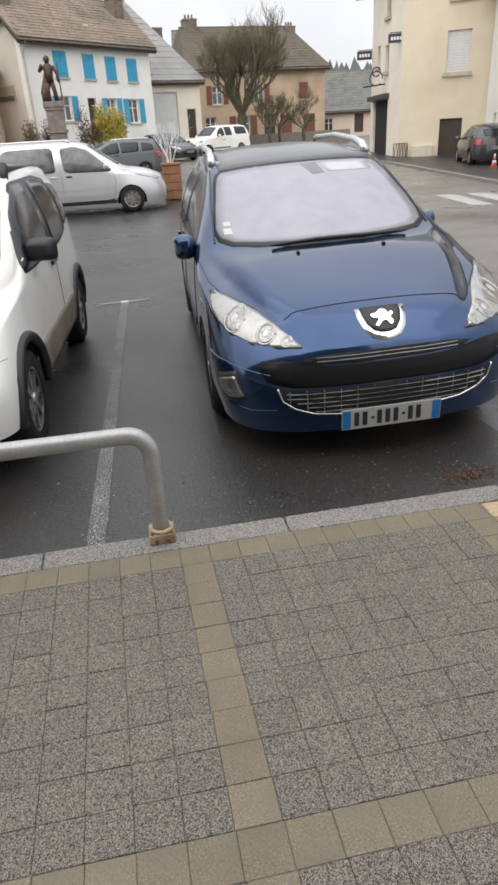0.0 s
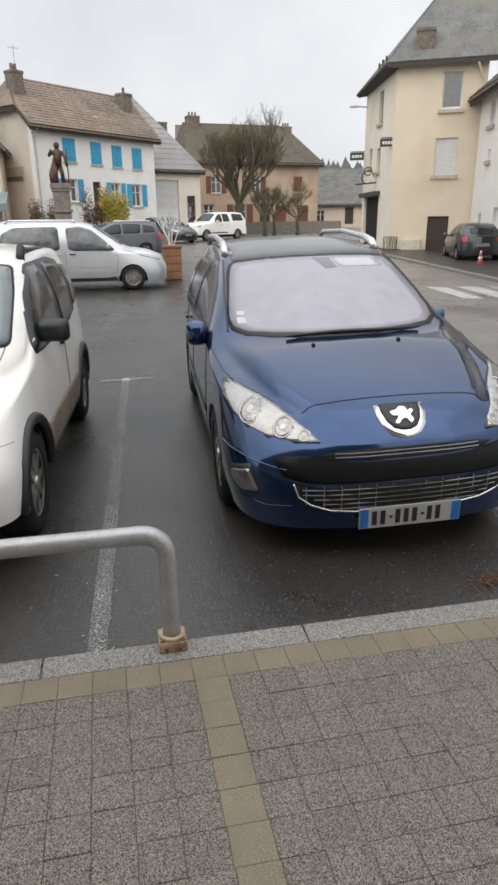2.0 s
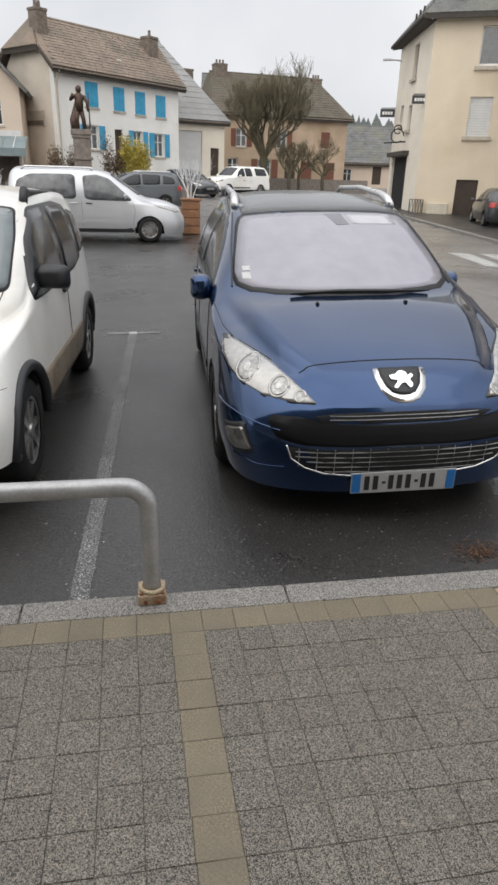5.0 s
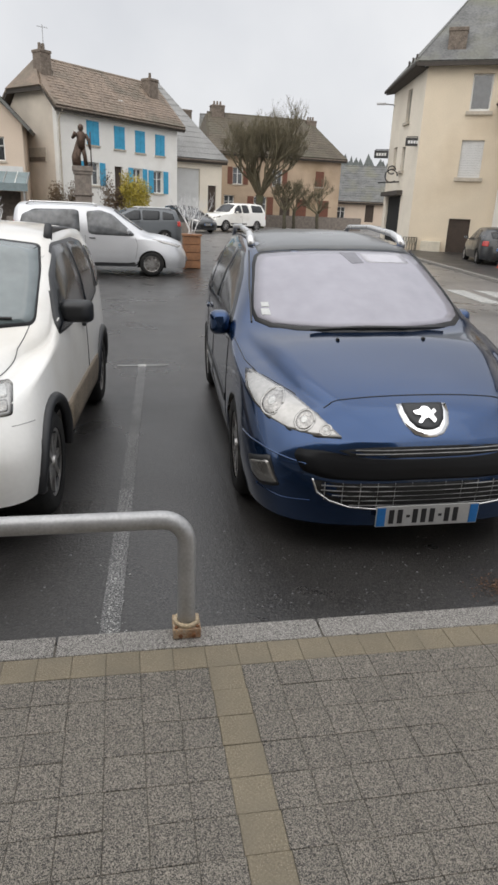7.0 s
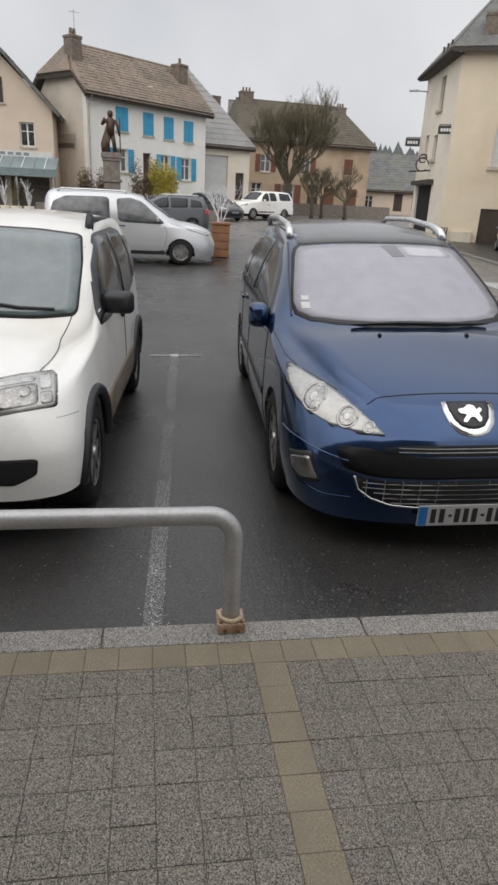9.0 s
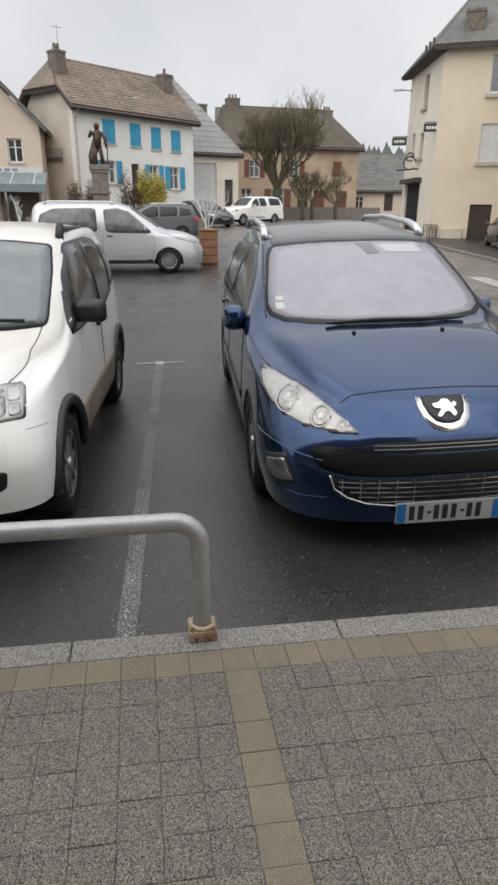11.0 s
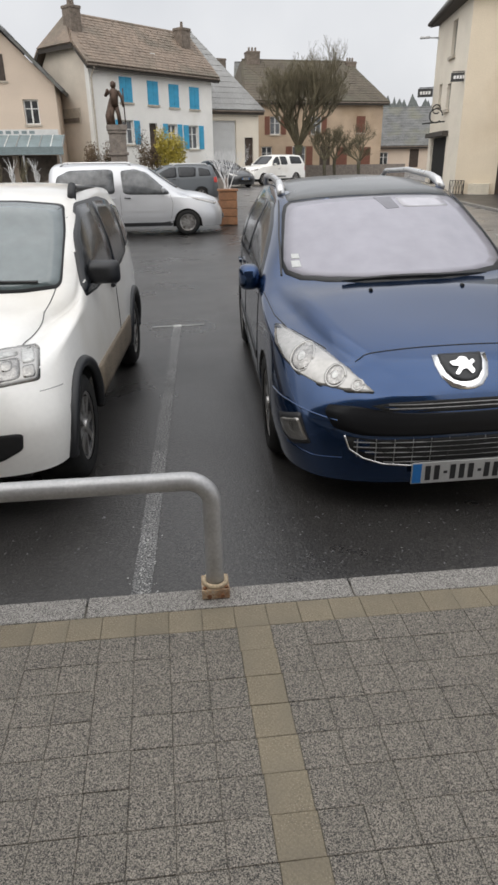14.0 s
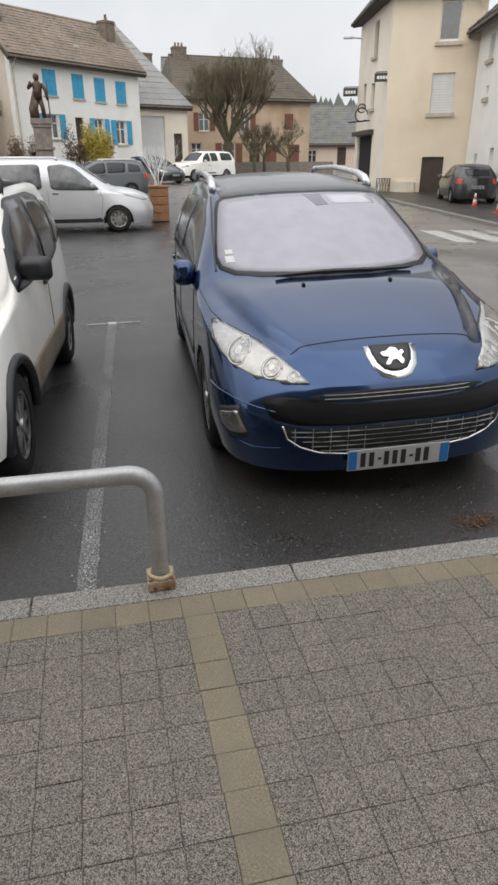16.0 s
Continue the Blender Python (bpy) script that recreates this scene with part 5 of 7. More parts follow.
car, tree = start_car("dark metallic blue estate car with misted windscreen and roof rails", EST, M["blue_paint"],
                      Matrix.Translation((1.238, 0.590, -0.100)) @ Matrix.Rotation(radians(-2.4), 4, 'Z') @ Matrix.Rotation(radians(-1.6), 4, 'Y'), per=9, wheel_r=0.32, spokes=9)
F = (0, 1, 0)
ws = mirrored([(0, 1.08, 1.015), (-.25, 1.1, 1.013), (-.46, 1.17, 1.015), (-.62, 1.27, 1.018), (-.70, 1.38, 1.04), (-.715, 1.5, 1.085), (-.69, 1.68, 1.18), (-.64, 1.98, 1.33), (-.612, 2.1, 1.378), (-.58, 2.13, 1.396), (-.42, 2.1, 1.412), (-.2, 2.06, 1.422), (0, 2.04, 1.424)])
part("windscreen_seal", lay(tree, [Vector(p) * 1.0 + Vector((0.012 * (1 if p[0] > 0 else -1), 0, -0.012 if p[2] < 1.2 else 0.014)) for p in ws], F, 0.003, 8), M["black_plastic"], car, smooth=True)
# pane whose pale colour carries the reflected sky
part("windscreen", lay(tree, [(p[0] * 0.985, p[1], p[2] + (0.006 if p[2] < 1.2 else 0.004)) for p in ws], F, 0.007, 9), M["screen_fog_sky"], car, "misted windscreen, sky reflection painted into its lilac-grey colour", True)
part("sticker", lay(tree, [(-.652, 1.5, 1.122), (-.606, 1.5, 1.125), (-.604, 1.5, 1.102), (-.652, 1.5, 1.099)], F, 0.010, 2, 0.0), M["sticker"], car, "small white paper sticker")
part("sticker", lay(tree, [(-.660, 1.4, 1.088), (-.608, 1.4, 1.091), (-.605, 1.4, 1.060), (-.660, 1.4, 1.057)], F, 0.010, 2, 0.0), M["sticker"], car, "small white paper sticker")
part("mirror_mount", lay(tree, [(.0, 2.0, 1.418), (.12, 2.0, 1.418), (.15, 2.0, 1.355), (.06, 2.0, 1.352)], F, 0.009, 2, 0.0), M["screen_shade"], car, "grey rain sensor behind the glass")
# bright reflection at the screen's upper right, laid on as a pale patch
part("sun_visor", lay(tree, round_rect([(.15, 2.0, 1.415), (.50, 2.0, 1.40), (.53, 2.0, 1.345), (.18, 2.0, 1.358)], 0.15), F, 0.0085, 3, 0.0), M["screen_glint"], car, "pale reflection painted as a patch on the windscreen", True)
part("roof_glass", lay(tree, round_rect([(-.595, 2.17, 1.6), (-.3, 2.10, 1.6), (0, 2.075, 1.6), (.3, 2.10, 1.6), (.595, 2.17, 1.6), (.555, 4.05, 1.6), (-.555, 4.05, 1.6)], 0.06), (0, 0, -1), 0.004, 6), M["roof_sky_grey"], car, "panoramic roof glass, sky reflection painted as grey", True)
side_windows(car, tree, [[(1.50, .965), (2.60, 1.005), (2.60, 1.405), (2.35, 1.40), (2.02, 1.27)], [(2.68, 1.01), (3.42, 1.035), (3.46, 1.40), (2.68, 1.415)], [(3.55, 1.045), (4.10, 1.06), (4.04, 1.30), (3.58, 1.385)]])
for mir in (1, -1):
    X = (mir, 0, 0)
    for y0, y1 in ((1.42, 1.42), (2.64, 2.64), (3.50, 3.36)):
        part("door_seam", seam(tree, [(-mir * 1, y0, .94), (-mir * 1, y1, .55), (-mir * 1, y1, .26)], X), M["black_plastic"], car)
    for y in (2.42, 3.26):
        part("door_handle", tubed(on_body(tree, [(-mir, y, .86), (-mir, y + .05, .865), (-mir, y + .16, .867), (-mir, y + .2, .862)], X, 0.02), 0.016, 8), M["blue_paint"], car)
    part("rub_strip", lay(tree, round_rect([(-mir, 1.45, .46), (-mir, 3.2, .48), (-mir, 3.2, .53), (-mir, 1.45, .52)], 0.05), X, 0.008, 2), M["black_plastic"], car)
    part("sill_trim", lay(tree, round_rect([(-mir, 1.32, .20), (-mir, 3.24, .20), (-mir, 3.24, .27), (-mir, 1.32, .27)], 0.05), X, 0.006, 2), M["black_plastic"], car)
    part("roof_rail", tubed([(mir * .615, 2.36, 1.455), (mir * .612, 2.44, 1.505), (mir * .605, 2.6, 1.54), (mir * .60, 3.2, 1.575), (mir * .585, 3.85, 1.56), (mir * .575, 4.02, 1.48)], [.030, .032, .026, .022, .022, .026], 10), M["rail"], car, "satin aluminium roof rail", True)
    part("pillar_trim", seam(tree, [(-mir * .735, 1.36, 1.02), (-mir * .70, 1.75, 1.22), (-mir * .645, 2.2, 1.42)], F, 0.007), M["black_plastic"], car)
mirror_part(car, -0.825, 1.62, 0.985, -1, M["blue_paint"], (0.15, 0.18, 0.19))
mirror_part(car, 0.735, 1.64, 1.0, 1, M["blue_paint"], (0.11, 0.17, 0.13))

hl = [(-.855, .81, .835), (-.82, .76, .84), (-.765, .61, .824), (-.655, .41, .787), (-.535, .24, .733), (-.427, .13, .653), (-.545, .17, .651), (-.675, .25, .664), (-.77, .38, .691), (-.828, .53, .736), (-.858, .66, .785)]
DIAG = (0.45, 0.9, 0)
for mir in (False, True):
    sg = -1 if mir else 1
    part("headlight_rim", lay(tree, [Vector(p) + Vector((0, 0, 0.004 if i in (0, 1, 2, 3, 4) else -0.006)) for i, p in enumerate(hl)], DIAG, 0.002, 4, mirror=mir), M["black_plastic"], car, smooth=True)
    lamp = part("headlight", lay(tree, hl, DIAG, 0.006, 7, mirror=mir), M["lens"], car, "clear headlight with two round reflectors", True)
    for (cx, cy, cz), r in (((-.735, .45, .750), .072), ((-.592, .26, .704), .056), ((-.498, .18, .675), .030)):
        ring = [(cx + r * 1.0 * math.cos(a), cy, cz + r * .72 * math.sin(a)) for a in [2 * math.pi * k / 20 for k in range(20)]]
        part("reflector", lay(tree, ring, DIAG, 0.0068, 3, 0.0004, mirror=mir), M["bowl_grey"], lamp, smooth=True)
        part("bezel", seam(tree, [(sg * p[0], p[1], p[2]) for p in ring + ring[:1]], (sg * .45, .9, 0), 0.0085, 2), M["lens"], lamp, smooth=True)
        ring = [(cx - r * .06 + r * .34 * math.cos(a), cy, cz + r * .04 + r * .25 * math.sin(a)) for a in [2 * math.pi * k / 16 for k in range(16)]]
        part("bulb", lay(tree, ring, DIAG, 0.0074, 3, 0.0004, mirror=mir), M["lamp_clear"], lamp, smooth=True)
    part("fog_lamp_housing", lay(tree, round_rect([(-.825, .5, .475), (-.74, .3, .535), (-.72, .27, .44), (-.70, .24, .38), (-.775, .38, .345), (-.81, .46, .38)], 0.15), DIAG, 0.004, 4, mirror=mir), M["black_plastic"], car, smooth=True)
    part("fog_lamp", lay(tree, round_rect([(-.80, .5, .455), (-.75, .3, .505), (-.732, .27, .44), (-.717, .24, .395), (-.77, .38, .37), (-.795, .46, .395)], 0.2), DIAG, 0.009, 4, mirror=mir), M["lamp_bowl"], car, smooth=True)
    part("bumper_crease", seam(tree, [(sg * -.86, .6, .565), (sg * -.80, .37, .565), (sg * -.70, .22, .545), (sg * -.60, .13, .525)], (sg * .45, .9, 0), 0.004), M["blue_paint"], car)
    part("bumper_crease", seam(tree, [(sg * -.80, .4, .335), (sg * -.70, .22, .315), (sg * -.58, .12, .325)], (sg * .45, .9, 0), 0.004), M["blue_paint"], car)
    part("bonnet_seam", seam(tree, [(sg * -.86, 1.3, 1.2), (sg * -.83, .95, 1.2), (sg * -.79, .78, 1.2)], (0, 0, -1), 0.003), M["black_plastic"], car)
    part("washer_nozzle", tubed(on_body(tree, [(sg * -.27, .905, 1.2), (sg * -.27, .925, 1.2)], (0, 0, -1), 0.004), 0.011, 8), M["black_plastic"], car)
part("bonnet_seam", seam(tree, [(-.50, .27, 1.2), (-.42, .285, 1.2), (-.2, .285, 1.2), (0, .285, 1.2), (.2, .285, 1.2), (.42, .285, 1.2), (.50, .27, 1.2)], (0, 0, -1), 0.003), M["black_plastic"], car)
band = mirrored([(0, .03, .562), (-.2, .03, .563), (-.40, .08, .570), (-.52, .12, .592), (-.655, .18, .592), (-.675, .18, .56), (-.64, .13, .49), (-.52, .07, .458), (-.25, .01, .452), (0, 0, .455)])
part("bumper_band", lay(tree, round_rect(band, 0.2, 2), F, 0.005, 6), M["satin_black"], car, "black bumper band", True)
slot = mirrored([(0, .06, .622), (-.2, .06, .620), (-.36, .07, .612), (-.46, .09, .598), (-.40, .06, .576), (-.2, .05, .569), (0, .05, .568)])
part("upper_grille", lay(tree, slot, F, 0.0035, 3), M["dark"], car, "narrow upper air slot", True)
for z in (.585, .603):
    part("grille_bar", seam(tree, [(-.38, .1, z), (0, .05, z + .003), (.38, .1, z)], F, 0.0035, 14), M["grille_metal"], car)
gl = mirrored([(0, 0, .438), (-.25, 0, .436), (-.5, .06, .440), (-.585, .1, .448), (-.565, .1, .385), (-.5, .07, .338), (-.40, .04, .306), (-.2, .02, .288), (0, .02, .284)])
part("lower_grille", lay(tree, gl, F, 0.004, 4), M["dark"], car, "dark lower grille opening", True)
for k in range(5):
    z = .312 + .027 * k
    w = .40 + .045 * k if k < 3 else .545
    part("grille_bar", seam(tree, [(-w, .1, z), (-w / 2, .02, z), (0, 0, z), (w / 2, .02, z), (w, .1, z)], F, 0.0035, 10), M["grille_metal"], car)
for k in range(-6, 7):
    x = k * .088
    z0 = .288 + .55 * max(0, abs(x) - .25) ** 2 * 1.2
    part("grille_bar", seam(tree, [(x, .05, z0), (x, .05, .438)], F, 0.003, 5), M["grille_metal"], car)
part("grille_chrome", seam(tree, [(-.588, .1, .452), (-.565, .1, .380), (-.5, .07, .333), (-.40, .04, .300), (-.2, .02, .282), (0, .02, .278), (.2, .02, .282), (.40, .04, .300), (.5, .07, .333), (.565, .1, .380), (.588, .1, .452)], F, 0.006, 5), M["chrome"], car, "chrome line under the grille", True)
shield = mirrored([(0, .2, .782), (-.07, .2, .783), (-.133, .2, .782), (-.130, .2, .75), (-.112, .13, .705), (-.075, .09, .672), (-.035, .08, .661), (0, .08, .659)])
em = part("emblem", lay(tree, shield, F, 0.008, 4), M["chrome"], car, "chrome shield emblem on a dark field", True)
inner = [(x * .80, y, .73 + (z - .73) * .78 + .012) for x, y, z in shield]
part("emblem_field", lay(tree, inner, F, 0.013, 4, 0.002), M["black_plastic"], em, smooth=True)
blob = smooth_loop([(-.042, .1, .752), (-.02, .1, .757), (-.004, .1, .768), (.016, .1, .764), (.024, .1, .748), (.034, .1, .758), (.041, .1, .748), (.028, .1, .736), (.034, .1, .716), (.022, .1, .704), (.012, .1, .722), (-.006, .1, .720), (-.022, .1, .704), (-.034, .1, .708), (-.016, .1, .732), (-.036, .1, .738)], 3)
part("emblem_figure", lay(tree, [(x * 1.45, y, .736 + (z - .734) * 0.95) for x, y, z in blob], F, 0.020, 3, 0.0), M["chrome"], em)
number_plate(car, Matrix.Translation((0.0, -0.018, 0.263)) @ Matrix.Rotation(radians(4), 4, 'X'), 0.545, 0.118)
for pts in ([(-.40, 1.105, 1.2), (-.1, 1.09, 1.2), (.12, 1.085, 1.2)], [(-.05, 1.10, 1.2), (.2, 1.085, 1.2), (.50, 1.15, 1.2)]):
    part("wiper", tubed(on_body(tree, pts, (0, 0, -1), 0.018), [0.008, 0.012, 0.008], 6), M["black_plastic"], car)
part("wiper_cowl", lay(tree, round_rect([(-.12, 1.07, 1.2), (.22, 1.07, 1.2), (.20, 1.12, 1.2), (-.08, 1.12, 1.2)], 0.2), (0, 0, -1), 0.008, 3), M["black_plastic"], car)

# white small hatchback
car2, tr2 = start_car("white small hatchback with black wheel-arch trim and green-tinted windscreen", MINI, M["white_paint"],
                      Matrix.Translation((-1.512, 0.80, -0.13)) @ Matrix.Rotation(radians(-3.8), 4, 'Z'), wheel_r=0.305, spokes=8)
ws = round_rect(mirrored([(0, 1.0, 1.035), (-.4, 1.0, 1.03), (-.62, 1.1, 1.045), (-.605, 1.5, 1.30), (-.57, 1.7, 1.45), (-.3, 1.7, 1.475), (0, 1.7, 1.48)]), 0.18)
part("windscreen_seal", lay(tr2, [Vector(p) * 1.0 + Vector((0.012 * (1 if p[0] > 0 else -1), 0, -0.014 if p[2] < 1.2 else 0.012)) for p in ws], F, 0.003, 6), M["black_plastic"], car2, smooth=True)
part("windscreen", lay(tr2, ws, F, 0.007, 7), M["screen_teal"], car2, "green-tinted windscreen", True)
side_windows(car2, tr2, [[(1.09, .98), (1.45, .975), (2.03, .985), (2.05, 1.45), (1.66, 1.45), (1.36, 1.29)], [(2.10, .985), (2.75, 1.02), (2.72, 1.43), (2.10, 1.455)], [(2.82, 1.05), (3.25, 1.10), (3.15, 1.36), (2.82, 1.40)]])
mirror_part(car2, -0.75, 1.34, 1.075, -1, M["black_plastic"], (0.21, 0.17, 0.16))
mirror_part(car2, 0.735, 1.34, 1.075, 1, M["black_plastic"], (0.21, 0.17, 0.16))
HEAD = [(-.382, .09, .706), (-.350, .29, .834), (-.585, .5, .836), (-.614, .46, .818), (-.642, .285, .696)]
SLANT = (0.3, 0.8, -0.5)


def on_head(u0, u1, v0, v1):
    """A patch of the headlight between shares u of its width and v of its height."""
    a, b, c, d = Vector(HEAD[0]), Vector(HEAD[1]), Vector(HEAD[2]), Vector(HEAD[4])
    return [a.lerp(b, v).lerp(d.lerp(c, v), u) for u, v in ((u0, v0), (u0, v1), (u1, v1), (u1, v0))]


hl2 = round_rect(HEAD, 0.10)
side_windows_frame = [(1.085, .965), (1.45, .962), (2.45, .975), (2.84, 1.03), (2.80, 1.43), (2.43, 1.475), (1.65, 1.47), (1.34, 1.31)]
for mir in (False, True):
    sg = -1 if mir else 1
    X = (sg, 0, 0)
    part("headlight_rim", lay(tr2, [Vector(p) * 1.0 + (Vector(p) - Vector((-.50, .3, .77))) * 0.05 for p in hl2], SLANT, 0.002, 4, mirror=mir), M["bowl_grey"], car2, smooth=True)
    lamp = part("headlight", lay(tr2, hl2, SLANT, 0.006, 6, mirror=mir), M["lens"], car2, "clear rectangular headlight", True)
    part("reflector", lay(tr2, round_rect(on_head(.07, .72, .08, .66), 0.2), SLANT, 0.009, 4, mirror=mir), M["bowl_grey"], lamp, smooth=True)
    part("bulb", lay(tr2, round_rect(on_head(.42, .60, .32, .58), 0.4), SLANT, 0.012, 3, mirror=mir), M["lamp_bowl"], lamp, smooth=True)
    part("light_strip", lay(tr2, round_rect(on_head(.06, .70, .72, .86), 0.2), SLANT, 0.009, 3, mirror=mir), M["lamp_clear"], lamp, smooth=True)
    part("indicator", lay(tr2, round_rect(on_head(.76, .97, .45, .90), 0.2), SLANT, 0.009, 3, mirror=mir), M["lamp_clear"], lamp, smooth=True)
    part("side_reflector", lay(tr2, round_rect(on_head(.76, .95, .08, .38), 0.25), SLANT, 0.009, 3, mirror=mir), M["lamp_bowl"], lamp, smooth=True)
    part("window_surround", lay(tr2, round_rect([(-1, y, z) for y, z in side_windows_frame], 0.12), (1, 0, 0), 0.002, 4, mirror=mir), M["black_plastic"], car2, smooth=True)
    part("fog_recess", lay(tr2, round_rect([(-.355, .02, .515), (-.60, .136, .514), (-.59, .12, .43), (-.485, .056, .378), (-.37, .02, .385)], 0.2), F, 0.004, 4, mirror=mir), M["dark"], car2, "dark recess in the bumper", True)
    for a, r0 in ((.66, .345), (2.95, .345)):
        pts = [(-sg * 1, a + (r0 + .035) * math.cos(t), .30 + (r0 + .035) * math.sin(t)) for t in [math.pi * k / 18 for k in range(-1, 20)]]
        part("arch_trim", tubed(on_body(tr2, pts, X, 0.0), 0.033, 8), M["black_plastic"], car2, smooth=True)
    part("sill_cladding", lay(tr2, round_rect([(-sg, 1.05, .31), (-sg, 2.56, .31), (-sg, 2.56, .54), (-sg, 1.05, .54)], 0.06), X, 0.010, 3), M["mud"], car2, "mud-stained side cladding", True)
    part("door_seam", seam(tr2, [(-sg, 2.07, .98), (-sg, 2.07, .46)], X), M["black_plastic"], car2)
    part("door_handle", tubed(on_body(tr2, [(-sg, 1.85, .90), (-sg, 1.9, .905), (-sg, 2.0, .905)], X, 0.02), 0.016, 8), M["black_plastic"], car2)
    part("roof_rail", tubed([(sg * .60, 1.72, 1.46), (sg * .60, 1.79, 1.565), (sg * .595, 1.90, 1.545), (sg * .59, 2.5, 1.53), (sg * .585, 3.0, 1.50), (sg * .57, 3.1, 1.46)], [.03, .028, .022, .018, .018, .02], 8), M["black_plastic"], car2, "black roof rail", True)
    part("bonnet_seam", seam(tr2, [(-sg * .60, 1.03, 1.2), (-sg * .57, .742, 1.2), (-sg * .535, .46, 1.2)], (0, 0, -1)), M["black_plastic"], car2)
    part("bumper_seam", seam(tr2, [(-sg, .34, .665), (-sg, .27, .672), (-sg, .20, .676)], X, 0.0018), M["bowl_grey"], car2)
part("grille", lay(tr2, round_rect(mirrored([(0, .05, .74), (-.30, .07, .735), (-.30, .07, .68), (0, .05, .68)]), 0.2), F, 0.005, 3), M["black_plastic"], car2, smooth=True)
part("lower_grille", lay(tr2, round_rect(mirrored([(0, .02, .50), (-.28, .02, .50), (-.28, .02, .36), (0, .02, .36)]), 0.2), F, 0.004, 3), M["dark"], car2, smooth=True)
number_plate(car2, Matrix.Translation((0, -0.012, .57)))
part("wiper", tubed(on_body(tr2, [(-.5, 1.06, 1.3), (-.1, 1.02, 1.3), (.15, 1.0, 1.3)], (0, 0, -1), 0.02), 0.009, 6), M["black_plastic"], car2)
part("wiper", tubed(on_body(tr2, [(-.05, 1.06, 1.3), (.3, 1.02, 1.3), (.5, 1.04, 1.3)], (0, 0, -1), 0.02), 0.009, 6), M["black_plastic"], car2)


def dress(c, tr, ws, windows, head, tail, rear_ws, plate_z, mirror_at, colour, rails=None, strip_colour=None, glass=None):
    """Glass, lamps, seams and mirrors of a car seen from some way off."""
    part("windscreen", lay(tr, round_rect(mirrored(ws), 0.15), F, 0.006, 6), M["glass_dark"], c, smooth=True)
    part("rear_window", lay(tr, round_rect(mirrored(rear_ws), 0.15), (0, -1, 0), 0.006, 5), M["glass_dark"], c, smooth=True)
    side_windows(c, tr, windows, glass)
    for mir in (False, True):
        sg = -1 if mir else 1
        part("headlight", lay(tr, round_rect(head, 0.15), DIAG, 0.006, 4, mirror=mir), M["lens"], c, smooth=True)
        part("tail_light", lay(tr, round_rect(tail, 0.15), (.6, -.8, 0), 0.006, 4, mirror=mir), M["lamp_red"], c, "red tail light", True)
        mirror_part(c, -sg * mirror_at[0], mirror_at[1], mirror_at[2], -sg, colour)
        y = max(p[0] for p in windows[0]) + 0.04
        part("door_seam", seam(tr, [(-sg, y, 1.0), (-sg, y, .4)], (sg, 0, 0), 0.004), M["black_plastic"], c)
        part("door_handle", tubed(on_body(tr, [(-sg, y - .25, .93), (-sg, y - .1, .935)], (sg, 0, 0), 0.02), 0.016, 6), M["black_plastic"], c)
        part("bumper_strip", lay(tr, round_rect([(-sg, 1.4, .45), (-sg, 3.0, .45), (-sg, 3.0, .52), (-sg, 1.4, .52)], 0.1), (sg, 0, 0), 0.008, 2), strip_colour or M["black_plastic"], c)
        if rails:
            part("roof_rail", tubed([(sg * rails[0], rails[1], rails[3]), (sg * rails[0], rails[1] + .1, rails[3] + .07), (sg * rails[0], rails[2] - .1, rails[3] + .07), (sg * rails[0], rails[2], rails[3])], 0.022, 8), M["rail"], c, smooth=True)
    part("front_grille", lay(tr, round_rect(mirrored([(0, .02, .50), (-.5, .05, .50), (-.45, .05, .33), (0, .02, .32)]), 0.15), F, 0.005, 3), M["dark"], c, smooth=True)
    number_plate(c, Matrix.Translation((0, -0.012, plate_z)))


# silver people-carrier
van, trv = start_car("silver small people carrier with sliding side door", VAN, M["silver_paint"], Matrix.Translation((0.90, 15.95, ground_z(0.3, 15.9))) @ Matrix.Rotation(radians(90 + 1.5), 4, 'Z') @ Matrix.Diagonal((1, 1, 0.97, 1)), wheel_r=0.315, spokes=9, cover=True)
dress(van, trv, [(0, 1.1, 1.16), (-.6, 1.2, 1.15), (-.55, 1.95, 1.62), (0, 1.95, 1.66)],
      [[(1.32, 1.00), (2.52, 1.02), (2.56, 1.58), (2.22, 1.62), (1.92, 1.53)], [(2.72, 1.03), (3.60, 1.06), (4.20, 1.12), (4.10, 1.46), (3.80, 1.60), (2.74, 1.62)]],
      [(-.46, .2, .78), (-.70, .4, .86), (-.82, .9, .95), (-.82, .7, .86), (-.7, .3, .74)], [(-.75, 4.3, 1.3), (-.66, 4.36, 1.3), (-.7, 4.36, .85), (-.82, 4.3, .85)],
      [(0, 4.3, 1.16), (-.55, 4.3, 1.16), (-.55, 4.28, 1.55), (0, 4.28, 1.58)], .42, (0.88, 1.55, 1.12), M["silver_paint"], (.64, 2.3, 4.0, 1.70), M["silver_paint"], M["glass_light"])
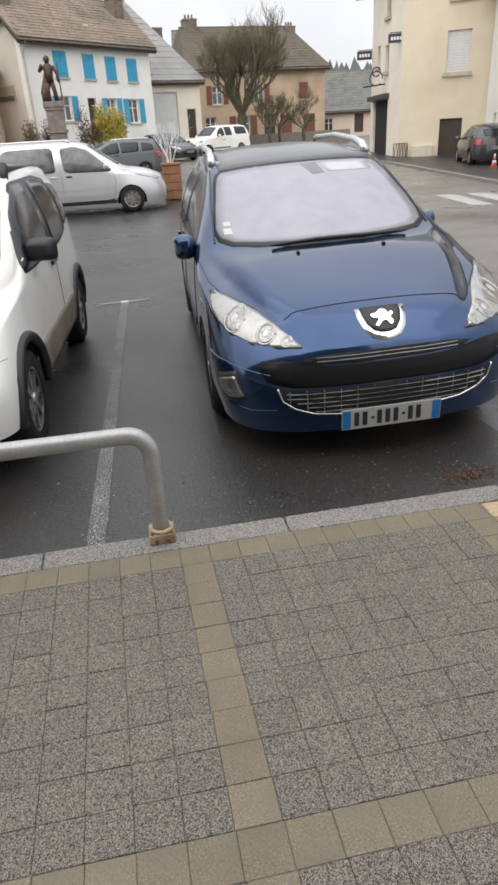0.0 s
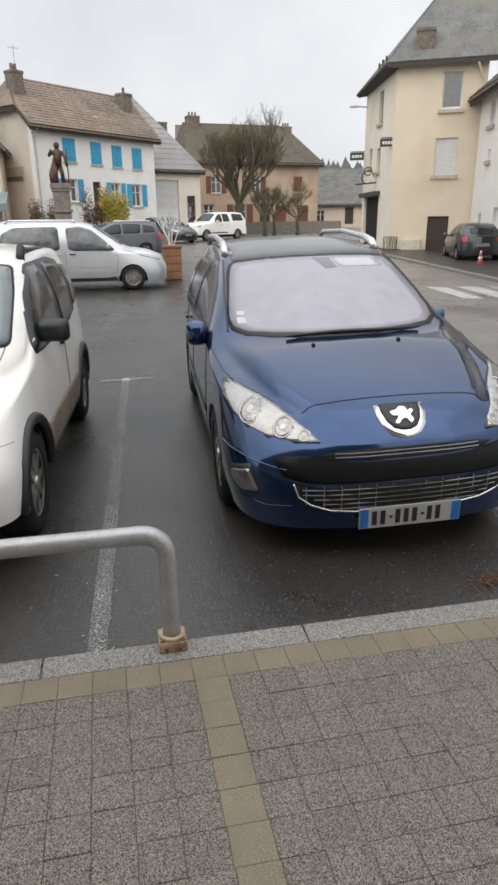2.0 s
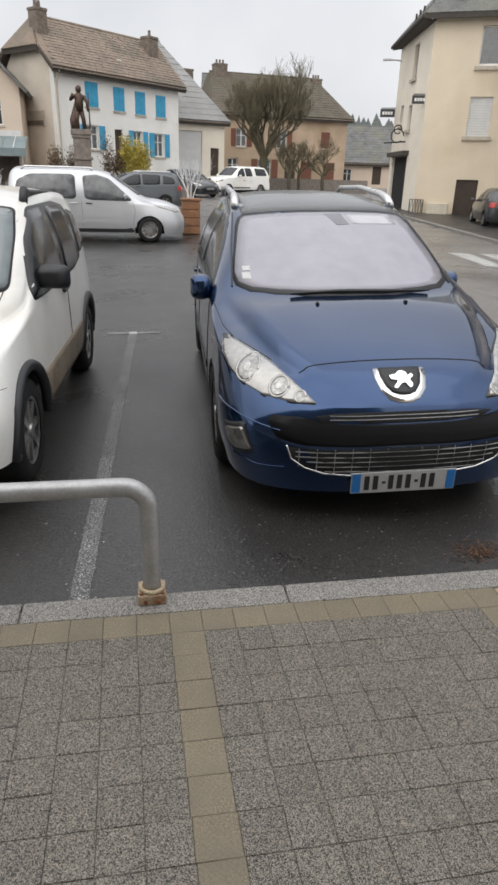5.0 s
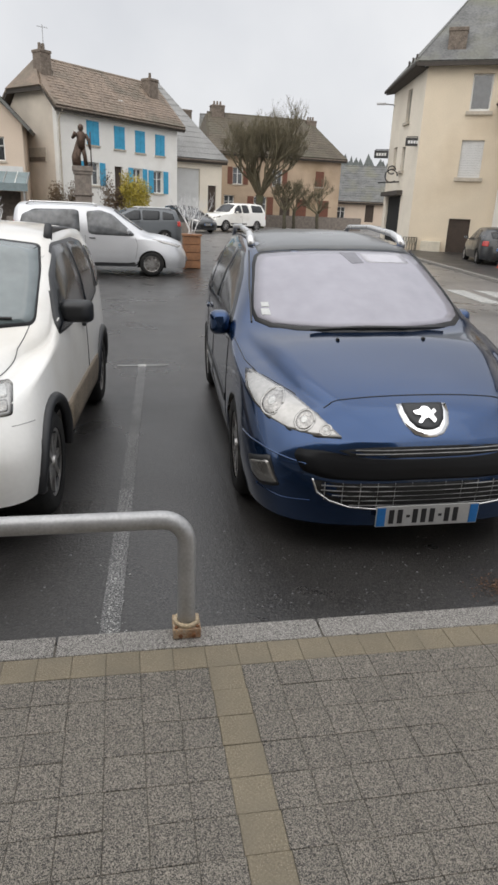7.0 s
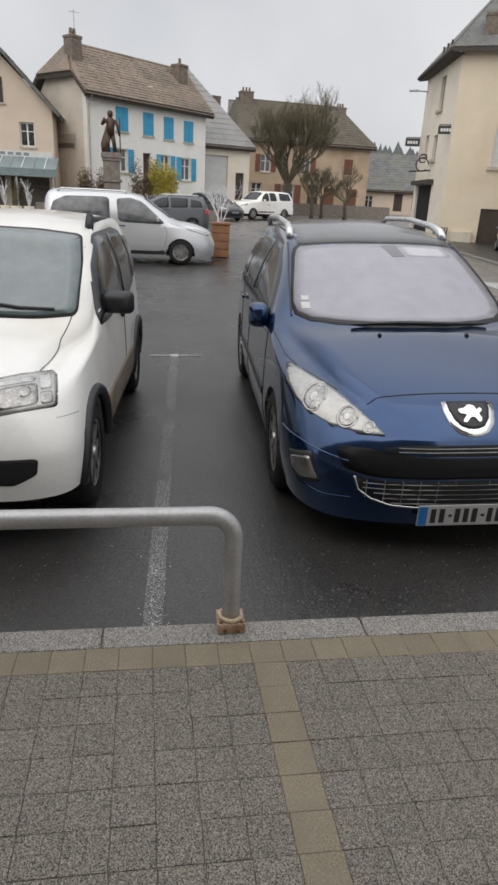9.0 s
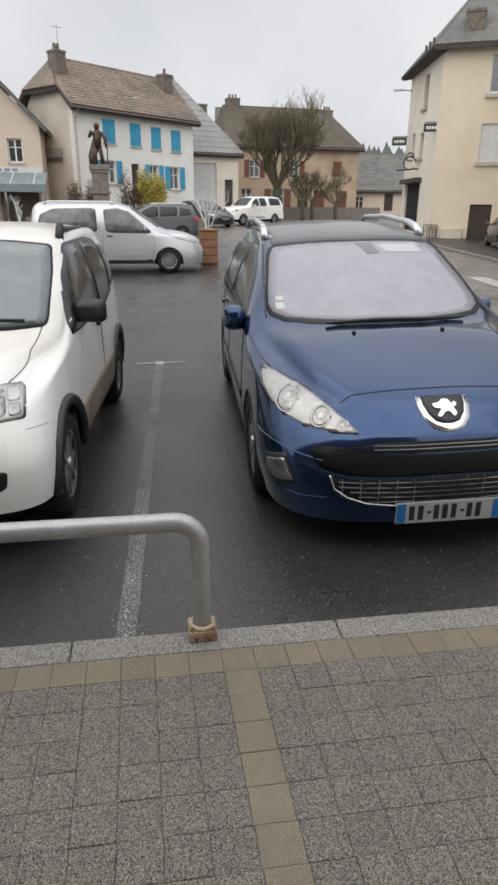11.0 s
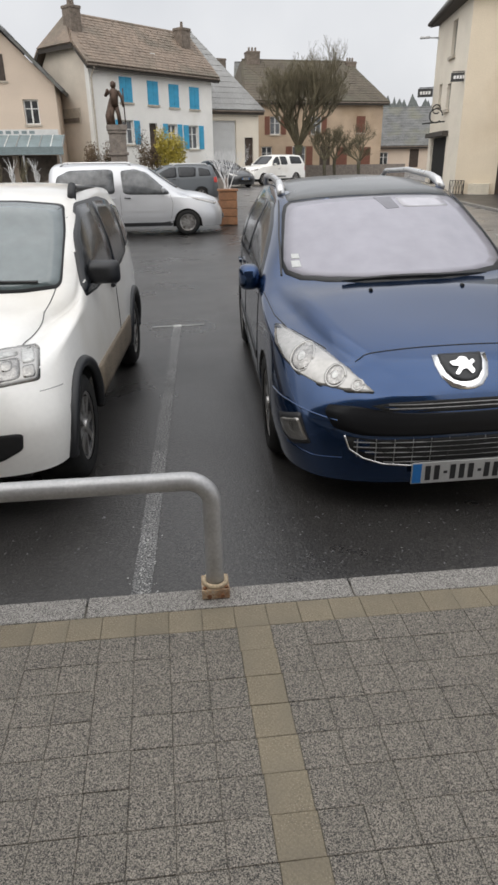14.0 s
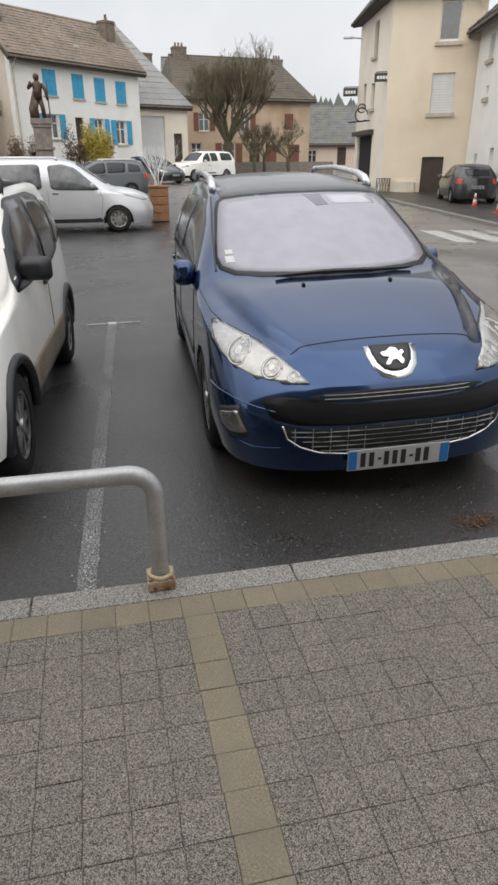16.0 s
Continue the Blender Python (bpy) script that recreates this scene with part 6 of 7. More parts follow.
for sg in (1, -1):
    part("side_moulding", lay(trv, round_rect([(-sg, 1.5, .60), (-sg, 3.2, .62), (-sg, 3.2, .655), (-sg, 1.5, .635)], 0.1), (sg, 0, 0), 0.012, 2), M["silver_paint"], van)
    part("door_seam", seam(trv, [(-sg, 1.36, .98), (-sg, 1.30, .80), (-sg, 1.36, .42)], (sg, 0, 0), 0.004), M["black_plastic"], van)
    part("door_handle", tubed(on_body(trv, [(-sg, 2.72, .93), (-sg, 2.86, .935)], (sg, 0, 0), 0.02), 0.016, 6), M["silver_paint"], van)
    part("sill_trim", lay(trv, round_rect([(-sg, 1.15, .24), (-sg, 3.3, .24), (-sg, 3.3, .33), (-sg, 1.15, .33)], 0.1), (sg, 0, 0), 0.008, 2), M["black_plastic"], van)
    part("slide_track", seam(trv, [(-sg, 3.3, .92), (-sg, 4.2, .93)], (sg, 0, 0), 0.008), M["black_plastic"], van)

est_ws = [(0, 1.08, 1.02), (-.6, 1.25, 1.03), (-.58, 2.2, 1.40), (0, 2.15, 1.45)]
est_win = [[(1.50, .965), (2.60, 1.005), (2.60, 1.405), (2.35, 1.40), (2.02, 1.27)], [(2.68, 1.01), (3.42, 1.035), (3.46, 1.40), (2.68, 1.415)], [(3.55, 1.045), (4.10, 1.06), (4.04, 1.30), (3.58, 1.385)]]
est_rear = [(0, 4.35, 1.08), (-.42, 4.35, 1.08), (-.45, 4.2, 1.36), (0, 4.2, 1.39)]
g, trg = start_car("dark grey estate car parked behind the silver one", EST, M["dark_grey_paint"], Matrix.Translation((-3.05, 27.6, ground_z(-1, 27.5))) @ Matrix.Rotation(radians(-79), 4, 'Z'), per=5)
dress(g, trg, est_ws, est_win, hl, [(-.80, 4.2, 1.0), (-.62, 4.4, 1.0), (-.62, 4.4, .80), (-.82, 4.2, .78)], est_rear, .5, (.88, 1.6, 1.02), M["dark_grey_paint"], (.6, 2.5, 4.0, 1.47))
b, trb = start_car("black hatchback parked on the square", EST, M["black_paint"], Matrix.Translation((3.6, 38.0, ground_z(3, 38))) @ Matrix.Rotation(radians(28), 4, 'Z'), per=5)
dress(b, trb, est_ws, est_win, hl, [(-.80, 4.2, 1.0), (-.62, 4.4, 1.0), (-.62, 4.4, .80), (-.82, 4.2, .78)], est_rear, .5, (.88, 1.6, 1.02), M["black_paint"])
pk, trp = start_car("white pickup truck with a hardtop over the bed", TRUCK, M["white_paint"], Matrix.Translation((3.75, 41.2, ground_z(5, 42))) @ Matrix.Rotation(radians(-50), 4, 'Z'), per=5, wheel_r=0.38)
dress(pk, trp, [(0, 1.4, 1.2), (-.62, 1.5, 1.2), (-.56, 2.25, 1.66), (0, 2.25, 1.70)],
      [[(1.75, 1.15), (2.5, 1.17), (2.5, 1.66), (2.25, 1.62), (1.95, 1.42)], [(2.6, 1.17), (3.25, 1.18), (3.2, 1.66), (2.6, 1.67)], [(3.55, 1.22), (4.7, 1.22), (4.6, 1.64), (3.55, 1.68)]],
      [(-.5, .2, .88), (-.84, .5, .98), (-.84, .5, .88), (-.6, .2, .80)], [(-.86, 4.9, 1.1), (-.7, 5.0, 1.1), (-.7, 5.0, .8), (-.88, 4.9, .8)],
      [(0, 4.95, 1.25), (-.5, 4.95, 1.25), (-.5, 4.8, 1.6), (0, 4.8, 1.65)], .6, (.92, 1.9, 1.2), M["white_paint"])
HATCH = dict(
    edge=[(0, .06, .66), (.3, .07, .66), (.5, .13, .68), (.66, .27, .72), (.75, .48, .77), (.79, .75, .82), (.80, 1.0, .86), (.81, 1.4, .88),
          (.815, 2.0, .90), (.815, 2.6, .93), (.79, 3.1, .96), (.72, 3.5, .96), (.5, 3.68, .94), (0, 3.74, .93)],
    roof=[None] * 6 + [(.70, 1.04, .93), (.64, 1.5, 1.20), (.58, 1.95, 1.38), (.565, 2.5, 1.41), (.545, 3.0, 1.37), (.50, 3.35, 1.22), (.42, 3.66, .98), (0, 3.74, .93)],
    spine=[(.06, .66), (.09, .71), (.15, .75), (.25, .79), (.45, .84), (.7, .89), (.92, .93), (1.40, 1.19), (1.88, 1.40), (2.5, 1.45), (3.05, 1.41), (3.42, 1.25), (3.68, .99), (3.74, .93)],
    plan=[(0, 0), (.34, .01), (.58, .05), (.73, .17), (.80, .42), (.83, .75), (.835, 1.0), (.835, 1.4), (.835, 2.0), (.835, 2.6), (.825, 3.1), (.76, 3.52), (.5, 3.74), (0, 3.80)],
    axles=(0.70, 3.08), r_arch=0.33, low=0.22)
hb, trh = start_car("black hatchback parked on the footway by the ochre house", HATCH, M["black_paint"],
                    Matrix.Translation((14.3, 24.8, ground_z(14, 24) + 0.06)) @ Matrix.Rotation(radians(164), 4, 'Z') @ Matrix.Diagonal((1.0, 1.02, 0.97, 1)), per=5, wheel_r=0.29, cover=True)
dress(hb, trh, [(0, 1.0, .97), (-.6, 1.1, .97), (-.53, 1.85, 1.34), (0, 1.85, 1.37)], [[(1.25, .92), (2.10, .94), (2.12, 1.33), (1.85, 1.32), (1.50, 1.17)], [(2.18, .95), (2.95, 1.0), (2.82, 1.30), (2.20, 1.34)]],
      [(-.40, .1, .66), (-.70, .35, .76), (-.73, .45, .74), (-.6, .2, .64)], [(-.73, 3.5, .92), (-.52, 3.66, .92), (-.56, 3.7, .72), (-.76, 3.5, .74)], [(0, 3.6, 1.02), (-.42, 3.55, 1.02), (-.46, 3.35, 1.24), (0, 3.38, 1.28)], .5, (.84, 1.34, .98), M["black_paint"])
number_plate(hb, Matrix.Translation((0, 3.815, .62)) @ Matrix.Rotation(math.pi, 4, 'Z'))

# ---- barrier at the kerb ----
bar = thing("barrier", "galvanised steel hoop barrier with a rusty base plate on the kerb", "barrier", Matrix.Translation((-0.047, -0.022, 0.0)))
PR, PH, BEND = 0.0355, 0.500, 0.095
pts = [(0, 0, 0.008), (0, 0, 0.12), (0, 0, PH - BEND)]
pts += [(-BEND + BEND * math.cos(radians(a)), 0, PH - BEND + BEND * math.sin(radians(a))) for a in range(10, 91, 10)]
pts += [(-0.5, 0, PH), (-1.0, 0, PH), (-1.6, 0, PH)]
pts += [(-1.7 - BEND * math.sin(radians(a)), 0, PH - BEND + BEND * math.cos(radians(a))) for a in range(0, 91, 10)]
pts += [(-1.7 - BEND, 0, 0.12), (-1.7 - BEND, 0, 0.008)]
part("hoop", tubed(pts, PR, 20), M["galv"], bar, smooth=True)
for x in (0.0, -1.7 - BEND):
    bm = boxed(x - 0.054, x + 0.054, -0.052, 0.052, 0.003, 0.046, bevel=0.004)
    pl = part("base_plate", bm, M["rust"], bar, "rusty steel base plate")
    bm = spin([(PR + 0.001, 0.047), (PR + 0.013, 0.047), (PR + 0.016, 0.052), (PR + 0.015, 0.061), (PR + 0.009, 0.064), (PR + 0.001, 0.062)], 20)
    bmesh.ops.transform(bm, matrix=Matrix.Translation((x, 0, 0)), verts=bm.verts[:])
    part("collar", bm, M["rust_pale"], pl, "pale collar stained with rust", True)
    for dx in (-0.042, 0.042):
        part("bolt", tubed([(x + dx * 0.6, -0.050, 0.018), (x + dx * 0.6, -0.058, 0.018)], 0.009, 6), M["rust_dark"], pl)
        part("bolt", tubed([(x + dx, -0.040, 0.045), (x + dx, -0.040, 0.052)], 0.008, 6), M["rust_dark"], pl)

# ---- litter, puddle, grit on the asphalt ----
def blot(name, cx, cy, rx, ry, z, material, label, category, rough=0.25, n=40, kind="stuff"):
    bm = bmesh.new()
    ring = []
    for i in range(n):
        a = 2 * math.pi * i / n
        f = 1 + rough * (noise.noise((math.cos(a) * 1.5 + cx, math.sin(a) * 1.5 + cy, 0)) + 0.4 * noise.noise((math.cos(a) * 5, math.sin(a) * 5 + cx, 3)))
        x, y = cx + rx * f * math.cos(a), cy + ry * f * math.sin(a)
        ring.append(bm.verts.new((x, y, ground_z(x, y) + z)))
    c = bm.verts.new((cx, cy, ground_z(cx, cy) + z))
    for i in range(n):
        bm.faces.new((ring[i], ring[(i + 1) % n], c))
    return tagged(link(name, bm, material), label, category, kind=kind)


# wet spot beside the blue car, its sky reflection given as pale colour
blot("worn_patch", 2.05, 0.74, 0.11, 0.34, 0.002, M["wet_sheen"], "wet patch on the asphalt, sky reflection painted as pale colour", "road patch", 0.6)
rng = random.Random(5)
bm = bmesh.new()
for i in range(900):
    a, r = rng.uniform(0, 6.28), abs(rng.gauss(0, 0.5))
    x, y = 1.54 + 0.21 * r * math.cos(a), 0.26 + 0.11 * r * math.sin(a)
    s, t = rng.uniform(0.002, 0.007), rng.uniform(0, 6.28)
    z = ground_z(x, y) + rng.uniform(0.003, 0.012)
    q = [bm.verts.new((x + s * math.cos(t + k) * (1 if k % 2 else .6), y + s * math.sin(t + k), z + rng.uniform(0, 0.006))) for k in (0, 1.5, 3.1, 4.6)]
    bm.faces.new(q)
tagged(link("leaf_litter", bm, M["leaf_litter"]), "wet brown leaf litter in the gutter", "leaves", kind="stuff")
bm = bmesh.new()
for i in range(900):
    x, y = rng.uniform(-2.2, 2.6), rng.uniform(0.03, 5.0)
    if rng.random() < 0.6:
        x, y = rng.uniform(-1.6, 2.2), rng.uniform(0.03, 0.8)
    s = rng.uniform(0.0015, 0.0058) * (1.9 if rng.random() < 0.06 else 1)
    z = ground_z(x, y)
    v = [bm.verts.new((x + s * dx, y + s * dy * rng.uniform(.6, 1.2), z + s * dz)) for dx, dy, dz in ((-1, -.6, 0), (1, -.7, 0), (.9, .8, 0), (-.8, .7, 0), (0.1, 0, .7))]
    for k in range(4):
        bm.faces.new((v[k], v[(k + 1) % 4], v[4]))
tagged(link("gravel", bm, M["dust"]), "pale grit scattered over the asphalt", "grit", kind="stuff")
bm = bmesh.new()
for i in range(420):
    y = 0.03 + 0.9 * rng.random() ** 2.6
    x = -0.362 + 0.036 * y + rng.gauss(0, 0.024)
    s = rng.uniform(0.002, 0.006) + (0.007 * rng.random() if y < 0.14 else 0)
    ring = [bm.verts.new((x + s * rng.uniform(.5, 1) * math.cos(k), y + s * rng.uniform(.5, 1) * math.sin(k), ground_z(x, y) + 0.007)) for k in (0, 1.05, 2.1, 3.14, 4.2, 5.2)]
    bm.faces.new(ring)
tagged(link("paint_flakes", bm, M["paint_bright"]), "flaking white paint at the end of the bay line", "road marking", kind="stuff")

# ---- planter with a white-painted branch ----
pz = ground_z(1.2, 17)
planter = thing("planter", "tall brown wooden planter with bare white-painted twigs", "planter", Matrix.Translation((1.14, 17.1, pz)))
bm = bmesh.new()
for k in range(4):
    box(bm, -0.25, 0.25, -0.25, 0.25, 0.03 + k * 0.22, 0.03 + k * 0.22 + 0.207, bevel=0.01)
part("box", bm, M["wood"], planter)
part("rim", boxed(-0.28, 0.28, -0.28, 0.28, 0.91, 0.97, bevel=0.012), M["wood"], planter)
for dx in (-0.2, 0.2):
    part("foot", boxed(dx - 0.05, dx + 0.05, -0.22, 0.22, 0.0, 0.03), M["wood"], planter)
rng = random.Random(11)


def grow(bm, p, d, length, r, depth, spread, up, shrink=0.68, kids=3, lo=0.002):
    """A limb that forks into thinner ones."""
    q = [p]
    dd = d.normalized()
    for k in range(3):
        dd = (dd + Vector((rng.uniform(-.22, .22), rng.uniform(-.22, .22), up * 0.25))).normalized()
        q.append(q[-1] + dd * length / 3)
    tube(bm, q, [r, r * .9, r * .8, max(lo, r * .66)], 6 if depth > 1 else 4, False)
    if depth > 0:
        for k in range(kids):
            a = rng.uniform(0, 6.28)
            side = dd.orthogonal().normalized()
            side = Matrix.Rotation(a, 3, dd) @ side
            nd = (dd * rng.uniform(.7, 1.1) + side * rng.uniform(.35, 1.0) * spread + Vector((0, 0, up))).normalized()
            grow(bm, q[-1] if k else q[2], nd, length * shrink * rng.uniform(.75, 1.2), r * .6, depth - 1, spread, up, shrink, kids, lo)


bm = bmesh.new()
for k in range(6):
    grow(bm, Vector((rng.uniform(-.12, .12), rng.uniform(-.12, .12), 0.85)), Vector((rng.uniform(-.4, .25), rng.uniform(-.3, .3), 1.3)), 0.50, 0.014, 3, 0.7, 0.25, 0.7, 3, 0.005)
part("branch", bm, M["white_twig"], planter, "bare white-painted twigs")

# ---- war memorial ----
mz = ground_z(-3.0, 34)
mem = thing("memorial", "stepped granite memorial pedestal topped by a bronze statue", "memorial", Matrix.Translation((-3.28, 34.0, mz)) @ Matrix.Rotation(radians(8), 4, 'Z'))
for z0, z1, w in ((-0.2, 0.25, 1.5), (0.25, 0.5, 1.2), (0.5, 1.9, 0.62), (1.9, 2.05, 0.78), (2.05, 2.9, 0.62), (2.9, 3.05, 0.72), (3.05, 3.3, 0.80)):
    part("pedestal_block", boxed(-w / 2 - .1, w / 2 + .1, -w / 2, w / 2, z0, z1 - 0.002, bevel=0.025), M["pedestal"], mem)
bm = bmesh.new()
tube(bm, [(-.14, 0, 3.3), (-.16, -.02, 3.75), (-.08, 0, 4.2)], [.11, .10, .13], 10)
tube(bm, [(.2, .05, 3.3), (.16, 0, 3.75), (.06, 0, 4.2)], [.11, .10, .13], 10)
tube(bm, [(0, 0, 4.12), (0, 0, 4.45), (0, 0, 4.8), (0, 0, 4.92)], [.19, .20, .24, .1], 12)
tube(bm, [(0, 0, 4.9), (0, 0, 5.02), (0, 0, 5.16), (0, 0, 5.24)], [.08, .14, .14, .05], 12)
tube(bm, [(.22, 0, 4.78), (.38, -.1, 4.5), (.42, -.2, 4.1)], [.09, .08, .06], 8)
tube(bm, [(-.22, 0, 4.78), (-.40, -.1, 4.6), (-.30, -.25, 4.85)], [.09, .08, .06], 8)
tube(bm, [(.45, -.2, 3.3), (.44, -.2, 4.9)], [.03, .03], 6)
tube(bm, [(-.25, .1, 3.3), (-.3, .15, 3.7), (-.1, .16, 4.5)], [.22, .2, .12], 8)
part("statue", bm, M["bronze"], mem, "brown bronze statue", True)

# ---- shrubs, hedges ----
def bush(name, label, cx, cy, z0, rx, ry, rz, material, n, leaf, seed, lumps=9):
    """Many small leaves gathered in uneven lumps, over a few stems."""
    r = random.Random(seed)
    t = thing(name, label, "shrub", Matrix.Translation((cx, cy, z0)))
    cs = [(r.uniform(-.7, .7) * rx, r.uniform(-.7, .7) * ry, r.uniform(.35, .85) * rz * 1.1, r.uniform(.28, .5)) for _ in range(lumps)]
    vs, fs = [], []
    for i in range(n):
        c = cs[r.randrange(lumps)]
        a, b, d = r.uniform(0, 6.28), math.acos(r.uniform(-1, 1)), c[3] * r.uniform(.3, 1.15)
        x, y, z = c[0] + rx * d * math.sin(b) * math.cos(a), c[1] + ry * d * math.sin(b) * math.sin(a), c[2] + rz * .8 * d * math.cos(b)
        if z < 0.02:
            continue
        u, v = Vector((r.gauss(0, 1), r.gauss(0, 1), r.gauss(0, 1))).normalized() * leaf * r.uniform(.6, 1.3), Vector((r.gauss(0, 1), r.gauss(0, 1), r.gauss(0, 1))).normalized() * leaf * r.uniform(.4, .9)
        k, p = len(vs), Vector((x, y, z))
        vs += [p - u, p + v, p + u, p - v]
        fs.append((k, k + 1, k + 2, k + 3))
    me = bpy.data.meshes.new("foliage")
    me.from_pydata([tuple(v) for v in vs], [], fs)
    me.materials.append(material)
    ob = new("foliage", me)
    ob.parent = t
    tagged(ob, kind="stuff")
    bm = bmesh.new()
    for i in range(7):
        tube(bm, [(r.uniform(-.2, .2) * rx, r.uniform(-.2, .2) * ry, -0.3), (r.uniform(-.4, .4) * rx, r.uniform(-.3, .3) * ry, rz * .5), (r.uniform(-.7, .7) * rx, r.uniform(-.5, .5) * ry, rz * .95)], [.03, .02, .008], 5)
    part("stem_cluster", bm, M["bark"], t)
    return t


gz = ground_z(0, 36)
bush("shrub", "yellow flowering forsythia in front of the white house", -0.75, 35.0, gz + 0.5, 1.0, .9, 2.2, M["forsythia"], 5200, .055, 3, 12)
bush("shrub", "brown winter shrub beside the memorial pedestal", -1.75, 35.4, gz, 0.8, .8, 2.6, M["hedge_brown"], 3000, .05, 4, 9)
bush("shrub", "brown winter shrub beside the memorial pedestal", -4.3, 35.0, gz, 0.9, .8, 2.3, M["hedge_brown"], 3000, .05, 6, 9)
bush("shrub", "brown and green hedge in front of the stone house", 12.6, 16.0, 0.0, .7, 1.3, .85, M["hedge_brown"], 6000, .035, 7, 14)
bush("shrub", "straggling green shrub in front of the stone house", 12.9, 13.6, 0.0, .6, 1.1, .7, M["hedge_green"], 4500, .035, 8, 12)
bm = boxed(-7.0, 2.2, 32.9, 33.15, gz - 0.5, gz + 0.75)
tagged(link("garden_wall", bm, M["pedestal"]), "low weathered granite garden wall before the white house", "wall", kind="structure")
bm = boxed(6.4, 19.0, 55.6, 55.9, 0.2, 1.35)
tagged(link("garden_wall", bm, M["pedestal"]), "low stone wall before the ochre house", "wall", kind="structure")
bm = bmesh.new()
gp = [(11.2, 11.6), (13.2, 10.6), (14.0, 15.2), (11.75, 15.6)]
top = [bm.verts.new((x, y, ground_z(x, y) + 0.10)) for x, y in gp]
bm.faces.new(top)
r = random.Random(2)
for i in range(7000):
    u, v = r.random(), r.random()
    p = (Vector(gp[0]).lerp(Vector(gp[1]), u)).lerp(Vector(gp[3]).lerp(Vector(gp[2]), u), v)
    z, a, hgt = ground_z(p.x, p.y) + 0.10, r.uniform(0, 6.28), r.uniform(.04, .10)
    bm.faces.new([bm.verts.new(q) for q in ((p.x - .008 * math.cos(a), p.y - .008 * math.sin(a), z), (p.x + .008 * math.cos(a), p.y + .008 * math.sin(a), z), (p.x + r.uniform(-.03, .03), p.y + r.uniform(-.03, .03), z + hgt))])
tagged(link("grass", bm, M["grass"]), "bright green strip of lawn before the stone house", "grass", kind="stuff")

# ---- trees ----
def tree_thing(label, x, y, h_trunk, r_trunk, limbs, length, depth, spread, up, seed, kids=3, shrink=.68, lo=.012):
    global rng
    rng = random.Random(seed)
    z = ground_z(x, y)
    t = thing("tree", label, "tree", Matrix.Translation((x, y, z)), "bare trees on the square")
    part("trunk", tubed([(0, 0, -0.2), (0.03, 0, h_trunk * .3), (-.02, .02, h_trunk * .7), (0, 0, h_trunk)], [r_trunk * 1.35, r_trunk, r_trunk * .92, r_trunk * 1.1], 14), M["bark"], t, smooth=True)
    bm = bmesh.new()
    for k in range(limbs):
        a = 6.28 * k / limbs + rng.uniform(-.3, .3)
        grow(bm, Vector((0, 0, h_trunk - 0.1)), Vector((math.cos(a) * spread, math.sin(a) * spread, rng.uniform(.7, 1.4))), length * rng.uniform(.8, 1.15), r_trunk * .5, depth, .75, up, shrink, kids, lo)
    part("crown", bm, M["twig"], t)
    return t


tree_thing("large bare tree with a mossy trunk and dense upright twigs", 9.1, 52.0, 2.5, .32, 9, 1.9, 7, .80, .27, 21, 3, .74, .009)
tree_thing("small pollarded bare tree with knobbly branches", 10.9, 50.5, 1.5, .14, 6, 1.1, 5, .9, .20, 22, 3, .66, .011)
tree_thing("small pollarded bare tree with knobbly branches", 13.6, 50.5, 1.4, .14, 7, 1.0, 5, 1.0, .15, 23, 3, .64, .011)
tree_thing("small pollarded bare tree with knobbly branches", 11.9, 51.5, 1.5, .13, 6, 1.1, 5, .9, .15, 24, 3, .64, .011)

# far woods on the skyline
bm = bmesh.new()
r = random.Random(9)
for i in range(1000):
    x, y = r.uniform(-10, 90), r.uniform(128, 165)
    hgt, w = r.uniform(8.5, 12), r.uniform(2.4, 4.2)
    for k in range(5):
        z0 = 1 + hgt * k / 5
        rr = w * (1 - (k / 5.2) ** 2)
        n = 7
        ring = [bm.verts.new((x + rr * r.uniform(.6, 1.15) * math.cos(6.28 * j / n), y + rr * r.uniform(.6, 1.15) * math.sin(6.28 * j / n), z0 + r.uniform(-.4, .4))) for j in range(n)]
        tip = bm.verts.new((x + r.uniform(-.2, .2), y, z0 + hgt / 5 * r.uniform(0.9, 1.25)))
        for j in range(n):
            bm.faces.new((ring[j], ring[(j + 1) % n], tip))
tagged(link("far_woods", bm, M["pine"]), "dark wooded skyline far behind the houses", "woods", kind="stuff")

# ---- traffic cones ----
def cone(x, y, s):
    t = thing("traffic_cone", "orange and white traffic cone on the footway", "cone", Matrix.Translation((x, y, ground_z(x, y) + 0.083)), "traffic cones")
    part("base", boxed(-.17 * s, .17 * s, -.17 * s, .17 * s, 0, .04 * s, bevel=.01), M["cone_orange"], t)
    prof = [(.13, .04), (.105, .18), (.082, .32), (.06, .45), (.035, .60)]
    names = ("orange_band", "white_band", "orange_band", "white_band")
    for k, (a, b) in enumerate(zip(prof, prof[1:])):
        part(names[k], tubed([(0, 0, a[1] * s + .001), (0, 0, b[1] * s)], [a[0] * s, b[0] * s], 16), M["cone_white"] if k % 2 else M["cone_orange"], t, smooth=True)


cone(12.75, 20.3, 0.75)
cone(12.0, 17.4, 1.0)

